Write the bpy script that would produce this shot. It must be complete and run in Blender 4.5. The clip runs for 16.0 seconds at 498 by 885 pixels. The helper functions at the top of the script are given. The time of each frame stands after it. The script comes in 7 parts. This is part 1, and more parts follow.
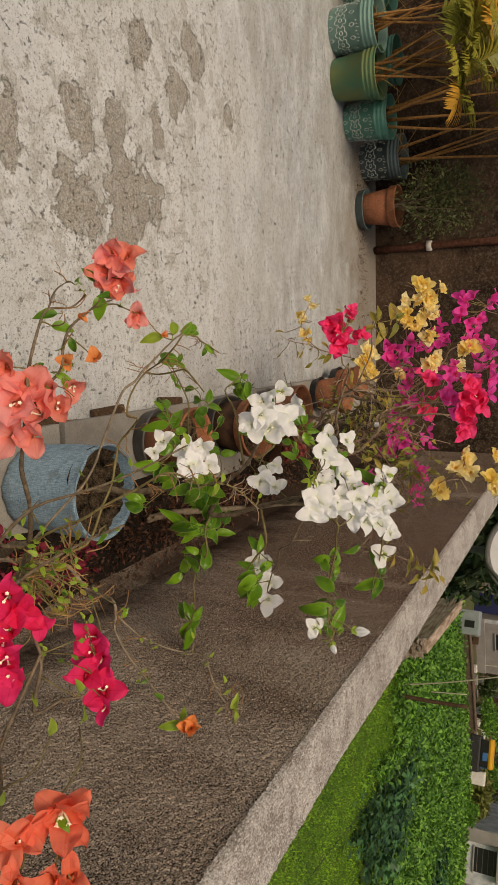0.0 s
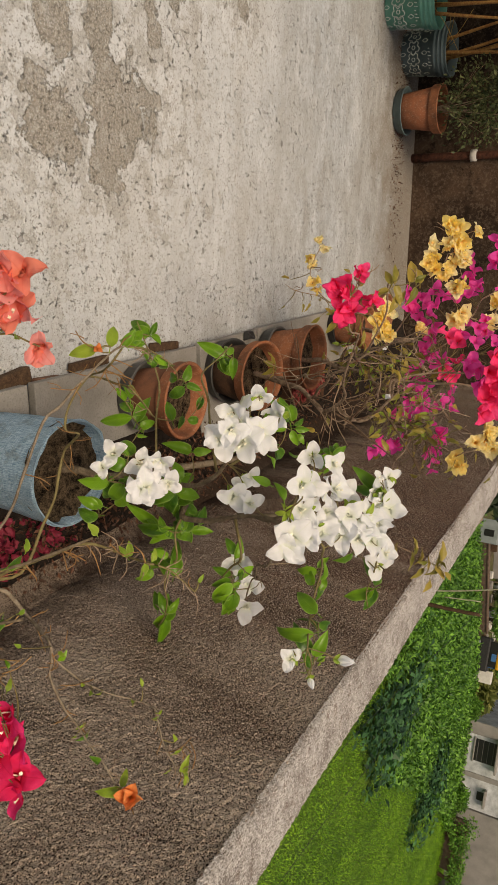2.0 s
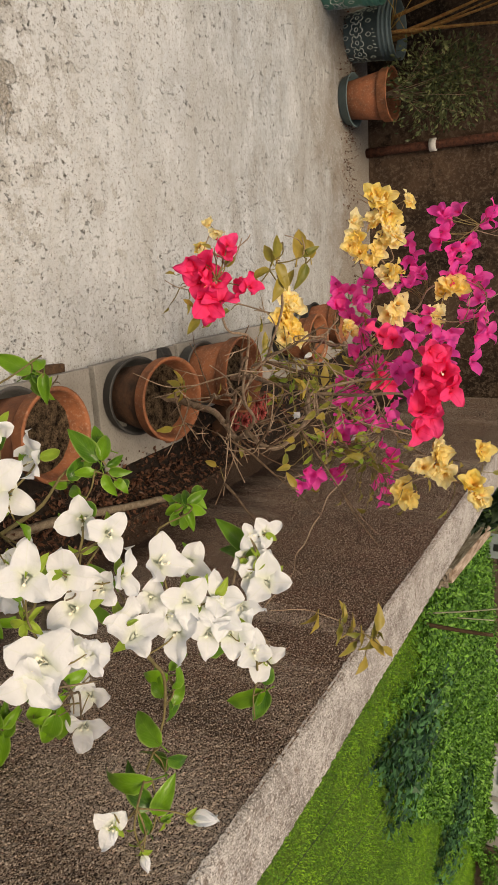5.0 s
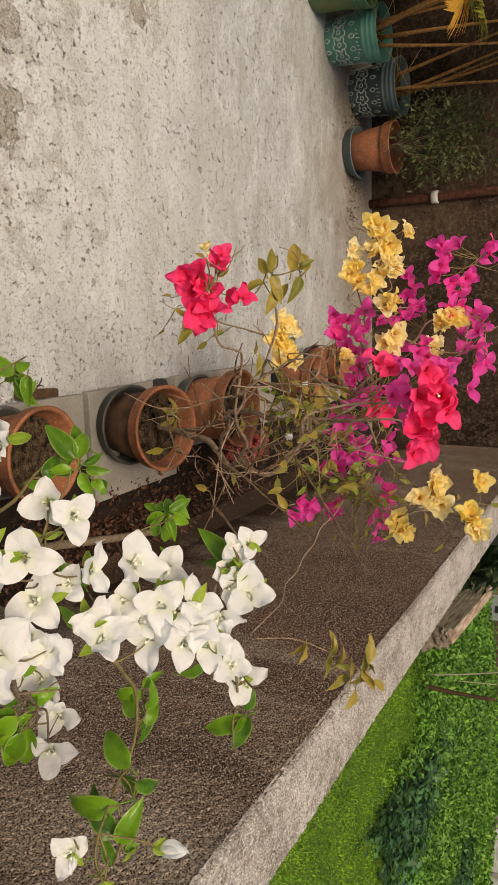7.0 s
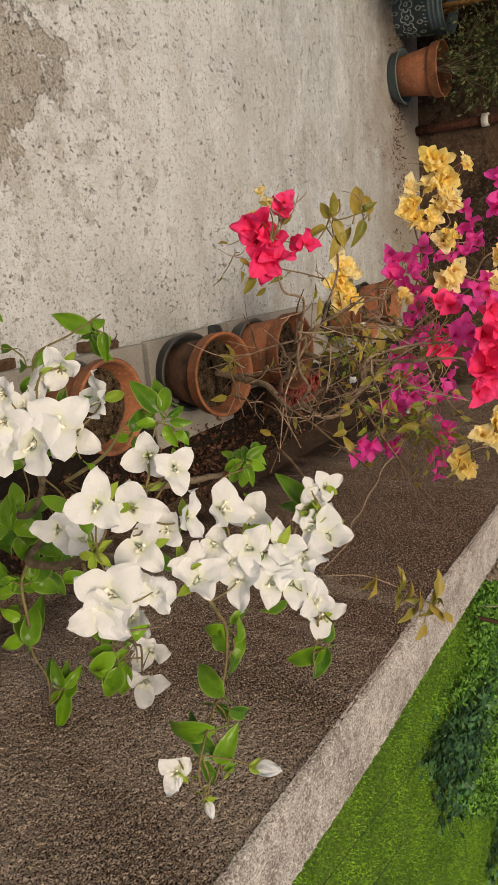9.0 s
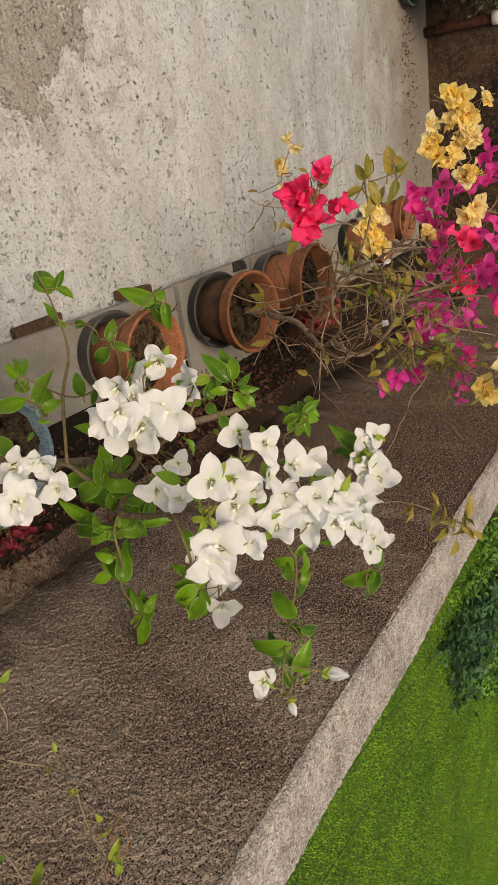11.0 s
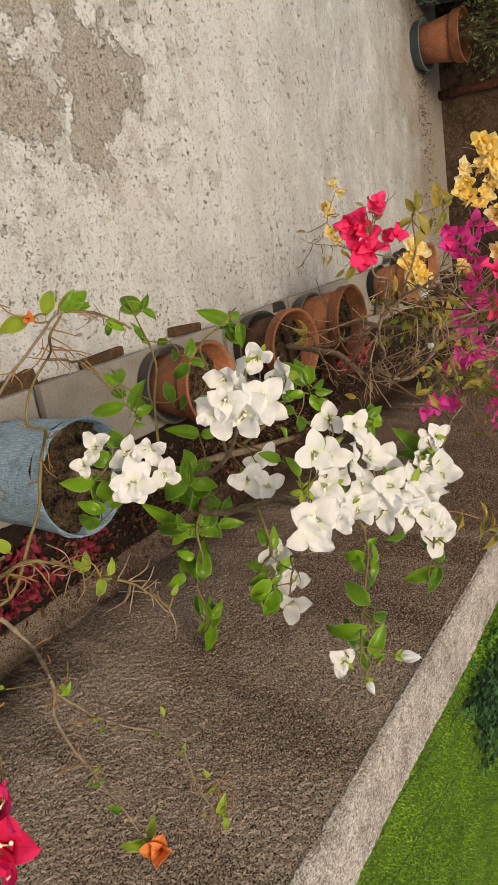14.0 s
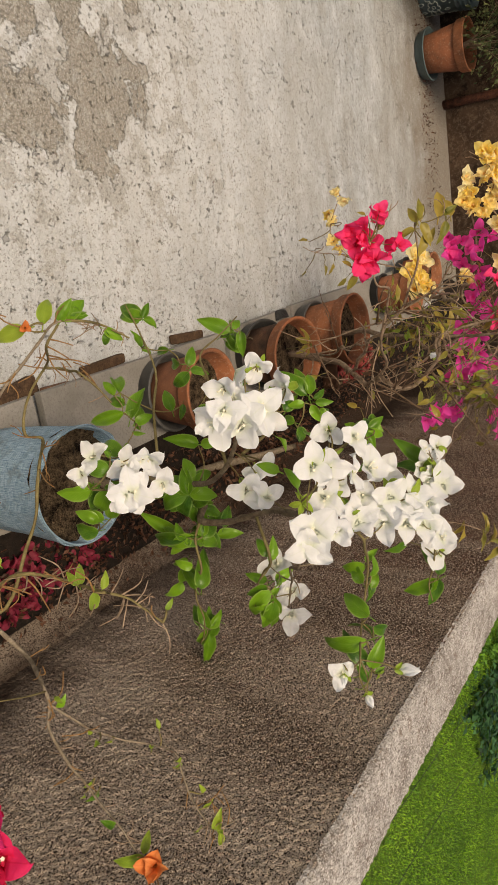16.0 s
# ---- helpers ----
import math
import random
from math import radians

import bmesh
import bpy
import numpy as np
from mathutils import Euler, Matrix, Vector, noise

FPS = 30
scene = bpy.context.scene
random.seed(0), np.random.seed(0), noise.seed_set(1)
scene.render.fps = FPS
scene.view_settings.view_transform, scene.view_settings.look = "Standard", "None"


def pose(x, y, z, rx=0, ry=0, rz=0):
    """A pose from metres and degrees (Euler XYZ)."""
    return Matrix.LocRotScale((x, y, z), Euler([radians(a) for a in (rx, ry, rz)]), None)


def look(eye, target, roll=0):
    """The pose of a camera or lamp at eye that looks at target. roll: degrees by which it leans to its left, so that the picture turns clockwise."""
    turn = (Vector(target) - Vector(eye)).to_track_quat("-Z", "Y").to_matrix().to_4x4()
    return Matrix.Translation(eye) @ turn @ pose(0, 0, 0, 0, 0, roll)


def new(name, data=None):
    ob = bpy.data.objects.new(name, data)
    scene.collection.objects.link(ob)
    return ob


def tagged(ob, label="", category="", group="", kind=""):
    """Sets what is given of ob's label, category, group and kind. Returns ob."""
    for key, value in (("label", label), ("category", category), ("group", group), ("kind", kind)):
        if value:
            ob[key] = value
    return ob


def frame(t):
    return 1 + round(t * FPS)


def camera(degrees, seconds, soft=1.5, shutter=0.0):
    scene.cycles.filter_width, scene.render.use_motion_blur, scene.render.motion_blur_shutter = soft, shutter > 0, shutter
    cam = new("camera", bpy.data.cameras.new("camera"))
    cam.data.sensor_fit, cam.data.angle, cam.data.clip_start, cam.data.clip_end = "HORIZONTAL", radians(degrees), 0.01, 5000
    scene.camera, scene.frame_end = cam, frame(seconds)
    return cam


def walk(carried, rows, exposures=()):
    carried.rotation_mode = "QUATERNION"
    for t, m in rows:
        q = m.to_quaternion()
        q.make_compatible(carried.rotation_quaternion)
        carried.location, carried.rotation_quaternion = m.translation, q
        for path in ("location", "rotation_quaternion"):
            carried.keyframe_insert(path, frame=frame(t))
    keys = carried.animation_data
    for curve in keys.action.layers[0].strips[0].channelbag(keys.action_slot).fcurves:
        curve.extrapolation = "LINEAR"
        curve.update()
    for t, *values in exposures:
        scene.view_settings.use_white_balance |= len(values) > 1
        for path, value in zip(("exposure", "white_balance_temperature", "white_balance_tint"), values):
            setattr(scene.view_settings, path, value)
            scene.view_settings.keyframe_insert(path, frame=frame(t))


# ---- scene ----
cam = camera(37.9, 16.0, soft=0.75)
PATH = [
    (0, (0.014, 0.003, 1.545), (0.301, 1.78, 0.673), 92.4),
    (0.5, (0.041, 0.027, 1.548), (0.295, 1.829, 0.718), 90.8),
    (1, (0.025, 0.066, 1.537), (0.284, 1.861, 0.693), 92.1),
    (1.5, (-0.08, 0.193, 1.531), (0.373, 1.957, 0.703), 96.7),
    (2, (-0.152, 0.317, 1.509), (0.417, 2.001, 0.591), 98.9),
    (2.5, (-0.125, 0.424, 1.514), (0.474, 2.092, 0.586), 98.0),
    (3, (-0.033, 0.57, 1.521), (0.447, 2.232, 0.518), 95.1),
    (3.5, (0.005, 0.633, 1.52), (0.483, 2.317, 0.553), 94.5),
    (4, (-0.016, 0.7, 1.522), (0.518, 2.358, 0.538), 94.8),
    (4.5, (-0.072, 0.792, 1.524), (0.541, 2.424, 0.543), 94.7),
    (5, (-0.033, 0.869, 1.54), (0.464, 2.564, 0.602), 94.4),
    (5.2, (-0.011, 0.893, 1.546), (0.395, 2.638, 0.658), 93.9),
    (7.3, (0.046, 0.9, 1.544), (0.397, 2.621, 0.587), 93.7),
    (7.5, (0.041, 0.887, 1.531), (0.412, 2.596, 0.56), 94.0),
    (8, (0.046, 0.866, 1.523), (0.449, 2.541, 0.507), 94.1),
    (10.5, (-0.07, 0.778, 1.523), (0.628, 2.332, 0.476), 95.5),
    (11, (-0.099, 0.715, 1.521), (0.64, 2.253, 0.477), 95.9),
    (11.5, (-0.065, 0.613, 1.517), (0.613, 2.167, 0.457), 94.7),
    (12, (-0.06, 0.561, 1.521), (0.573, 2.152, 0.487), 94.0),
    (12.5, (-0.058, 0.538, 1.524), (0.559, 2.146, 0.508), 93.2),
    (13, (-0.068, 0.533, 1.522), (0.53, 2.149, 0.507), 93.0),
    (13.5, (-0.073, 0.53, 1.517), (0.517, 2.142, 0.49), 93.4),
    (14, (-0.062, 0.534, 1.497), (0.523, 2.109, 0.414), 92.3),
    (14.5, (-0.05, 0.539, 1.49), (0.519, 2.11, 0.39), 91.9),
    (15, (-0.054, 0.542, 1.49), (0.516, 2.109, 0.387), 92.1),
    (15.5, (-0.061, 0.542, 1.494), (0.515, 2.109, 0.393), 92.4),
    (16, (-0.064, 0.546, 1.497), (0.503, 2.123, 0.406), 92.4),
]
walk(cam, [(t, look(eye, target, roll)) for t, eye, target, roll in PATH], exposures=[(0.0, -0.51, 8850, 12), (1.5, -0.39, 8750, 12), (3.5, -0.24, 8750, 12), (4.5, -0.26, 8750, 12), (5.0, -0.19, 8750, 12), (7.5, -0.20, 8750, 12), (8.2, -0.32, 8750, 12), (10.5, -0.32, 8750, 12), (12.0, -0.34, 8750, 12), (13.0, -0.24, 8750, 12), (14.0, -0.19, 8750, 12), (16.0, -0.20, 8750, 12)])

# ---- light: a bright overcast day ----
world = bpy.data.worlds.new("overcast_sky")
scene.world = world
world.use_nodes = True
wn, wl = world.node_tree.nodes, world.node_tree.links
sky = wn.new("ShaderNodeTexSky")
sky.sky_type, sky.sun_disc = "NISHITA", False
sky.sun_elevation, sky.sun_rotation = radians(58), radians(200)
sky.air_density, sky.dust_density, sky.ozone_density = 1.0, 3.0, 1.0
wl.new(sky.outputs[0], wn["Background"].inputs["Color"])
wn["Background"].inputs["Strength"].default_value = 0.13
sun = new("sun", bpy.data.lights.new("sun", "SUN"))
sun.data.energy, sun.data.angle, sun.data.color = 3.1, radians(22), (1.0, 0.95, 0.88)
sun.matrix_world = look((0, 0, 0), (0.18, 0.5, -0.85))


# ---- node helpers ----
class Mat:
    """A node material with short calls."""

    def __init__(self, name, rough=0.8, spec=0.3, metal=0.0):
        self.m = bpy.data.materials.new(name)
        self.m.use_nodes = True
        self.n, self.l = self.m.node_tree.nodes, self.m.node_tree.links
        self.b = self.n["Principled BSDF"]
        self.b.inputs["Roughness"].default_value = rough
        self.b.inputs["Specular IOR Level"].default_value = spec
        self.b.inputs["Metallic"].default_value = metal
        self.co = self.n.new("ShaderNodeTexCoord").outputs["Object"]

    def add(self, kind, **values):
        node = self.n.new(kind)
        for k, v in values.items():
            node.inputs[k].default_value = v
        return node

    def mapped(self, scale=(1, 1, 1), rot=(0, 0, 0), loc=(0, 0, 0), co=None):
        mp = self.n.new("ShaderNodeMapping")
        mp.inputs["Scale"].default_value, mp.inputs["Rotation"].default_value, mp.inputs["Location"].default_value = scale, rot, loc
        self.l.new(co or self.co, mp.inputs["Vector"])
        return mp.outputs[0]

    def noise(self, scale, detail=4, rough=0.55, co=None, dist=0.0):
        t = self.add("ShaderNodeTexNoise", Scale=scale, Detail=detail, Roughness=rough, Distortion=dist)
        self.l.new(co or self.co, t.inputs["Vector"])
        return t.outputs["Fac"]

    def voronoi(self, scale, co=None, feature="F1"):
        t = self.add("ShaderNodeTexVoronoi", Scale=scale)
        t.feature = feature
        self.l.new(co or self.co, t.inputs["Vector"])
        return t.outputs["Distance"]

    def ramp(self, fac, *stops):
        r = self.n.new("ShaderNodeValToRGB")
        e = r.color_ramp.elements
        while len(e) < len(stops):
            e.new(0.5)
        for el, (p, c) in zip(e, stops):
            el.position = p
            el.color = (c, c, c, 1) if isinstance(c, (int, float)) else (*c, 1)
        self.l.new(fac, r.inputs[0])
        return r.outputs[0]

    def mix(self, fac, a, b, mode="MIX"):
        x = self.n.new("ShaderNodeMix")
        x.data_type, x.blend_type = "RGBA", mode
        for sock, v in ((x.inputs[0], fac), (x.inputs[6], a), (x.inputs[7], b)):
            if isinstance(v, (int, float)):
                sock.default_value = v
            elif isinstance(v, tuple):
                sock.default_value = (*v, 1)
            else:
                self.l.new(v, sock)
        return x.outputs[2]

    def math(self, op, a, b=0.0):
        x = self.n.new("ShaderNodeMath")
        x.operation = op
        for sock, v in zip(x.inputs, (a, b)):
            if isinstance(v, (int, float)):
                sock.default_value = v
            else:
                self.l.new(v, sock)
        return x.outputs[0]

    def random(self):
        return self.n.new("ShaderNodeObjectInfo").outputs["Random"]

    def island(self):
        return self.n.new("ShaderNodeNewGeometry").outputs["Random Per Island"]

    def color(self, c):
        if isinstance(c, tuple):
            self.b.inputs["Base Color"].default_value = (*c, 1)
        else:
            self.l.new(c, self.b.inputs["Base Color"])
        return self

    def rough(self, r):
        self.l.new(r, self.b.inputs["Roughness"])
        return self

    def bump(self, height, dist=0.005, strength=1.0):
        x = self.add("ShaderNodeBump", Strength=strength, Distance=dist)
        self.l.new(height, x.inputs["Height"])
        self.l.new(x.outputs[0], self.b.inputs["Normal"])
        return self

    def thin(self, c, amount=0.35):
        """Lets light through, as petals and leaves do."""
        t = self.n.new("ShaderNodeBsdfTranslucent")
        if isinstance(c, tuple):
            t.inputs[0].default_value = (*c, 1)
        else:
            self.l.new(c, t.inputs[0])
        s = self.n.new("ShaderNodeMixShader")
        s.inputs[0].default_value = amount
        self.l.new(self.b.outputs[0], s.inputs[1])
        self.l.new(t.outputs[0], s.inputs[2])
        self.l.new(s.outputs[0], self.n["Material Output"].inputs[0])
        return self


def speckled(name, dark, light, scale=30, rough=0.85, bump=0.003, fine=300):
    m = Mat(name, rough)
    big, small = m.noise(scale, 6, 0.65), m.noise(fine, 3, 0.6)
    m.color(m.mix(m.math("MULTIPLY", small, 0.55), m.mix(m.ramp(big, (0.3, 0.0), (0.7, 1.0)), dark, light), tuple(0.55 * v for v in dark)))
    m.bump(m.math("ADD", big, small), bump)
    return m.m


# ---- materials ----
def floor_material():
    m = Mat("weathered_concrete", 0.82, 0.25)
    wobble = m.noise(6.5, 9, 0.70, dist=0.25)
    sep = m.n.new("ShaderNodeSeparateXYZ")
    m.l.new(m.co, sep.inputs[0])
    # worn patches, where the cement wash has come off: one large one and more beyond it
    near = None
    for cx, cy, rx, ry in ((-0.50, 2.24, 0.20, 0.25), (-0.45, 1.96, 0.17, 0.16), (-0.33, 2.17, 0.12, 0.10), (-0.72, 2.17, 0.15, 0.07), (-0.72, 1.98, 0.17, 0.10), (-0.75, 2.44, 0.12, 0.06), (-1.03, 2.33, 0.10, 0.12), (-1.10, 2.73, 0.14, 0.10), (-0.95, 2.62, 0.12, 0.10), (-0.95, 3.03, 0.10, 0.08), (-0.58, 1.66, 0.13, 0.07), (-1.40, 2.4, 0.08, 0.16), (-1.75, 2.6, 0.10, 0.16)):
        dx, dy = m.math("DIVIDE", m.math("SUBTRACT", sep.outputs[0], cx), rx), m.math("DIVIDE", m.math("SUBTRACT", sep.outputs[1], cy), ry)
        d = m.math("SQRT", m.math("ADD", m.math("MULTIPLY", dx, dx), m.math("MULTIPLY", dy, dy)))
        near = d if near is None else m.math("MINIMUM", near, d)
    patch = m.ramp(m.math("ADD", m.math("MULTIPLY", near, 0.42), m.math("MULTIPLY", wobble, 1.42)), (0.0, 1.0), (0.985, 1.0), (1.03, 0.0), (1.0, 0.0))
    lows = m.noise(1.1, 4, 0.6)
    fine = m.noise(110, 4, 0.75)
    grain = m.noise(240, 2, 0.6)
    mid = m.noise(20, 8, 0.78)
    drag = m.noise(6, 7, 0.7, co=m.mapped((0.42, 1.0, 1), rot=(0, 0, 0.22)))
    wash = m.mix(m.ramp(mid, (0.36, 0.0), (0.58, 1.0)), (0.312, 0.340, 0.36), (0.480, 0.52, 0.56))
    wash = m.mix(m.ramp(lows, (0.40, 0.0), (0.62, 0.5)), wash, (0.385, 0.385, 0.37))
    wash = m.mix(m.ramp(drag, (0.50, 0.0), (0.62, 0.7)), wash, (0.30, 0.295, 0.28))
    wash = m.mix(m.ramp(drag, (0.34, 0.75), (0.47, 0.0)), wash, (0.60, 0.64, 0.68))
    wash = m.mix(m.ramp(m.math("MULTIPLY", near, 0.125), (0.0, 0.75), (0.75, 0.0)), wash, (0.66, 0.685, 0.70))
    bare = m.mix(m.ramp(fine, (0.38, 0.0), (0.6, 1.0)), (0.17, 0.158, 0.136), (0.385, 0.363, 0.325))
    # dirt where the floor meets the dark wall, with the wall's soft shade painted before it
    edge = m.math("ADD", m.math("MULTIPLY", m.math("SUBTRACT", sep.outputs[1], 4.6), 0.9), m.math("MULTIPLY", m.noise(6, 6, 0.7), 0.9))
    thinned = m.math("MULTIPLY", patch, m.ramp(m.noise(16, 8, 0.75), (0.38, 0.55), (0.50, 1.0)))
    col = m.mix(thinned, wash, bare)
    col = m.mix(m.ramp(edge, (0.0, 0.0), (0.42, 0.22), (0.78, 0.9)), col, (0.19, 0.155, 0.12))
    # smaller worn flakes, thicker towards the large patches
    flakes = m.ramp(m.math("ADD", m.noise(11, 9, 0.74), m.math("MULTIPLY", near, -0.046)), (0.44, 0.0), (0.475, 1.0))
    col = m.mix(m.math("MULTIPLY", flakes, 0.52), col, bare)
    col = m.mix(m.ramp(fine, (0.33, 0.85), (0.43, 0.0)), col, (0.16, 0.15, 0.135))
    col = m.mix(m.ramp(grain, (0.55, 0.0), (0.68, 0.6)), col, (0.64, 0.67, 0.69))
    # pits
    pitmask = m.ramp(m.noise(5, 5, 0.7), (0.46, 0.0), (0.62, 1.0))
    pits = m.ramp(m.noise(55, 5, 0.7, co=m.mapped((1.0, 0.75, 1))), (0.34, 1.0), (0.40, 0.0))
    pits2 = m.ramp(m.voronoi(24, co=m.mapped((1, 0.8, 1))), (0.06, 1.0), (0.13, 0.0))
    pit = m.math("MAXIMUM", m.math("MULTIPLY", pits, pitmask), m.math("MULTIPLY", pits2, m.math("MULTIPLY", pitmask, 0.8)))
    col = m.mix(m.math("MULTIPLY", pit, 0.8), col, (0.10, 0.09, 0.078))
    pocks = m.ramp(m.noise(36, 4, 0.62, co=m.mapped((1.0, 0.75, 1), rot=(0, 0, 0.15))), (0.335, 1.0), (0.362, 0.0))
    pit = m.math("MAXIMUM", pit, m.math("MULTIPLY", pocks, 0.85))
    col = m.mix(m.math("MULTIPLY", pocks, 0.5), col, (0.12, 0.11, 0.098))
    col = m.mix(m.ramp(m.noise(50, 6, 0.8), (0.38, 0.55), (0.46, 0.0)), col, (0.22, 0.21, 0.195))
    spots = m.ramp(m.voronoi(42, co=m.mapped((1.0, 0.75, 1))), (0.09, 1.0), (0.17, 0.0))
    spots = m.math("MULTIPLY", spots, m.ramp(m.noise(8, 6, 0.75), (0.43, 0.0), (0.50, 0.85)))
    col = m.mix(spots, col, (0.20, 0.19, 0.175))
    dots = m.ramp(m.voronoi(88, co=m.mapped((1.0, 0.75, 1))), (0.12, 0.95), (0.24, 0.0))
    col = m.mix(m.math("MULTIPLY", dots, m.ramp(m.noise(13, 6, 0.75), (0.40, 0.0), (0.50, 0.95))), col, (0.23, 0.22, 0.205))
    m.color(col)
    h = m.math("SUBTRACT", m.math("ADD", m.math("MULTIPLY", fine, 0.35), m.math("MULTIPLY", mid, 0.5)), m.math("ADD", m.math("MULTIPLY", patch, 0.5), pit))
    m.bump(h, 0.010)
    m.rough(m.ramp(mid, (0.3, 0.62), (0.7, 0.85)))
    return m.m


def render_material():
    m = Mat("rough_brown_cement_render", 0.92, 0.15)
    lie = m.mapped((1, 0.85, 1))
    grit = m.noise(340, 2, 0.5, co=lie)
    coarse = m.noise(210, 3, 0.65, co=lie)
    big = m.noise(1.6, 5, 0.6)
    streak = m.noise(3.2, 6, 0.65, co=m.mapped((1, 1.3, 0.30), rot=(0.25, 0, 0)))
    blot = m.noise(7, 5, 0.7)
    col = m.mix(m.ramp(big, (0.3, 0.0), (0.7, 1.0)), (0.40, 0.31, 0.243), (0.57, 0.465, 0.38))
    sep = m.n.new("ShaderNodeSeparateXYZ")
    m.l.new(m.co, sep.inputs[0])
    # an older, darker batch of render before the bag and a paler one beside it
    batch = m.math("ADD", sep.outputs[1], m.math("MULTIPLY", m.math("SUBTRACT", m.noise(2.2, 5, 0.65), 0.5), 0.9))
    col = m.mix(m.ramp(m.math("MULTIPLY", batch, 0.5), (0.42, 0.72), (0.60, 0.0)), col, (0.20, 0.155, 0.122))
    pale = m.math("MULTIPLY", m.ramp(m.math("MULTIPLY", batch, 0.5), (0.54, 0.0), (0.64, 0.24)), m.ramp(m.math("MULTIPLY", batch, 0.5), (0.80, 1.0), (0.92, 0.0)))
    col = m.mix(pale, col, (0.66, 0.575, 0.49))
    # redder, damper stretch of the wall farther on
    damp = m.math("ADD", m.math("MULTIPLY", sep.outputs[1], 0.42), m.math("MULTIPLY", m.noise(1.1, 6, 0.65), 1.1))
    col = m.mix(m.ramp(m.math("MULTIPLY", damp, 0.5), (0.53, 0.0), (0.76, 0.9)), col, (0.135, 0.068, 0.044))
    col = m.mix(m.ramp(streak, (0.50, 0.0), (0.68, 0.5)), col, (0.58, 0.50, 0.425))
    col = m.mix(m.ramp(streak, (0.34, 0.75), (0.47, 0.0)), col, (0.11, 0.068, 0.048))
    col = m.mix(m.ramp(blot, (0.35, 0.62), (0.47, 0.0)), col, (0.13, 0.095, 0.074))
    both = m.math("ADD", m.math("MULTIPLY", grit, 0.66), m.math("MULTIPLY", coarse, 0.34))
    col = m.mix(m.ramp(both, (0.40, 1.0), (0.495, 0.0)), col, (0.022, 0.015, 0.011))
    col = m.mix(m.ramp(both, (0.52, 0.0), (0.60, 0.72)), col, (0.64, 0.545, 0.46))
    # ragged damp streaks over the foot of the wall, its shadow line painted in
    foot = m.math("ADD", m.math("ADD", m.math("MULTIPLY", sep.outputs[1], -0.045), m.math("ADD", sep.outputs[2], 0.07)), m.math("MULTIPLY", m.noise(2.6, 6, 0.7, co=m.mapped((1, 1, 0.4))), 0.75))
    # fainter on the fillet, so the colour shows it as lit
    stain_shade = m.math("MULTIPLY", m.ramp(foot, (0.42, 0.92), (0.62, 0.0)), m.ramp(m.math("ADD", sep.outputs[2], m.math("MULTIPLY", sep.outputs[1], 0.03)), (0.085, 0.62), (0.125, 1.0)))
    col = m.mix(stain_shade, col, (0.026, 0.015, 0.010))
    m.color(col)
    m.bump(both, 0.006)
    return m.m


def coping_material():
    m = Mat("grainy_cement_coping", 0.9, 0.2)
    lie = m.mapped((1, 0.7, 1))
    grit = m.noise(330, 2, 0.6, co=lie)
    coarse = m.noise(170, 3, 0.65, co=lie)
    big = m.noise(7, 7, 0.7)
    col = m.mix(m.ramp(big, (0.38, 0.0), (0.58, 1.0)), (0.235, 0.212, 0.196), (0.44, 0.418, 0.402))
    col = m.mix(m.ramp(m.noise(26, 5, 0.7), (0.34, 0.75), (0.46, 0.0)), col, (0.17, 0.125, 0.10))
    both = m.math("ADD", m.math("MULTIPLY", grit, 0.62), m.math("MULTIPLY", coarse, 0.38))
    col = m.mix(m.ramp(both, (0.41, 0.7), (0.48, 0.0)), col, (0.09, 0.072, 0.06))
    col = m.mix(m.ramp(both, (0.53, 0.0), (0.61, 0.6)), col, (0.74, 0.72, 0.71))
    m.color(col)
    m.bump(both, 0.005)
    return m.m


def dark_wall_material():
    m = Mat("dark_stained_wall", 0.9, 0.15)
    run = m.noise(3.5, 6, 0.65, co=m.mapped((1.5, 1, 0.35)))
    fine = m.noise(60, 5, 0.65)
    col = m.mix(m.ramp(run, (0.3, 0.0), (0.72, 1.0)), (0.007, 0.004, 0.003), (0.056, 0.034, 0.022))
    col = m.mix(m.ramp(m.noise(1.3, 6, 0.7), (0.48, 0.0), (0.62, 0.7)), col, (0.098, 0.062, 0.041))
    col = m.mix(m.ramp(fine, (0.48, 0.0), (0.66, 0.6)), col, (0.14, 0.105, 0.08))
    col = m.mix(m.ramp(m.noise(9, 7, 0.75), (0.36, 0.8), (0.46, 0.0)), col, (0.010, 0.006, 0.004))
    m.color(col)
    m.bump(fine, 0.004)
    return m.m


def terracotta_material():
    m = Mat("terracotta", 0.78, 0.25)
    big, fine = m.noise(14, 5, 0.65), m.noise(120, 4, 0.6)
    base = m.mix(m.random(), (0.35, 0.132, 0.064), (0.26, 0.092, 0.048))
    col = m.mix(m.ramp(big, (0.40, 0.0), (0.64, 0.75)), base, (0.12, 0.055, 0.033))
    col = m.mix(m.ramp(fine, (0.55, 0.0), (0.72, 0.38)), col, (0.50, 0.36, 0.27))
    m.color(col)
    m.bump(m.math("ADD", big, fine), 0.002)
    return m.m


def soil_material():
    m = Mat("dry_potting_soil", 0.95, 0.1)
    big, fine = m.noise(38, 6, 0.75), m.noise(220, 3, 0.6)
    col = m.mix(m.ramp(big, (0.38, 0.0), (0.60, 1.0)), (0.012, 0.008, 0.005), (0.31, 0.22, 0.14))
    col = m.mix(m.ramp(fine, (0.35, 0.7), (0.55, 0.0)), col, (0.02, 0.014, 0.01))
    m.color(col)
    m.bump(m.math("ADD", big, fine), 0.035)
    return m.m


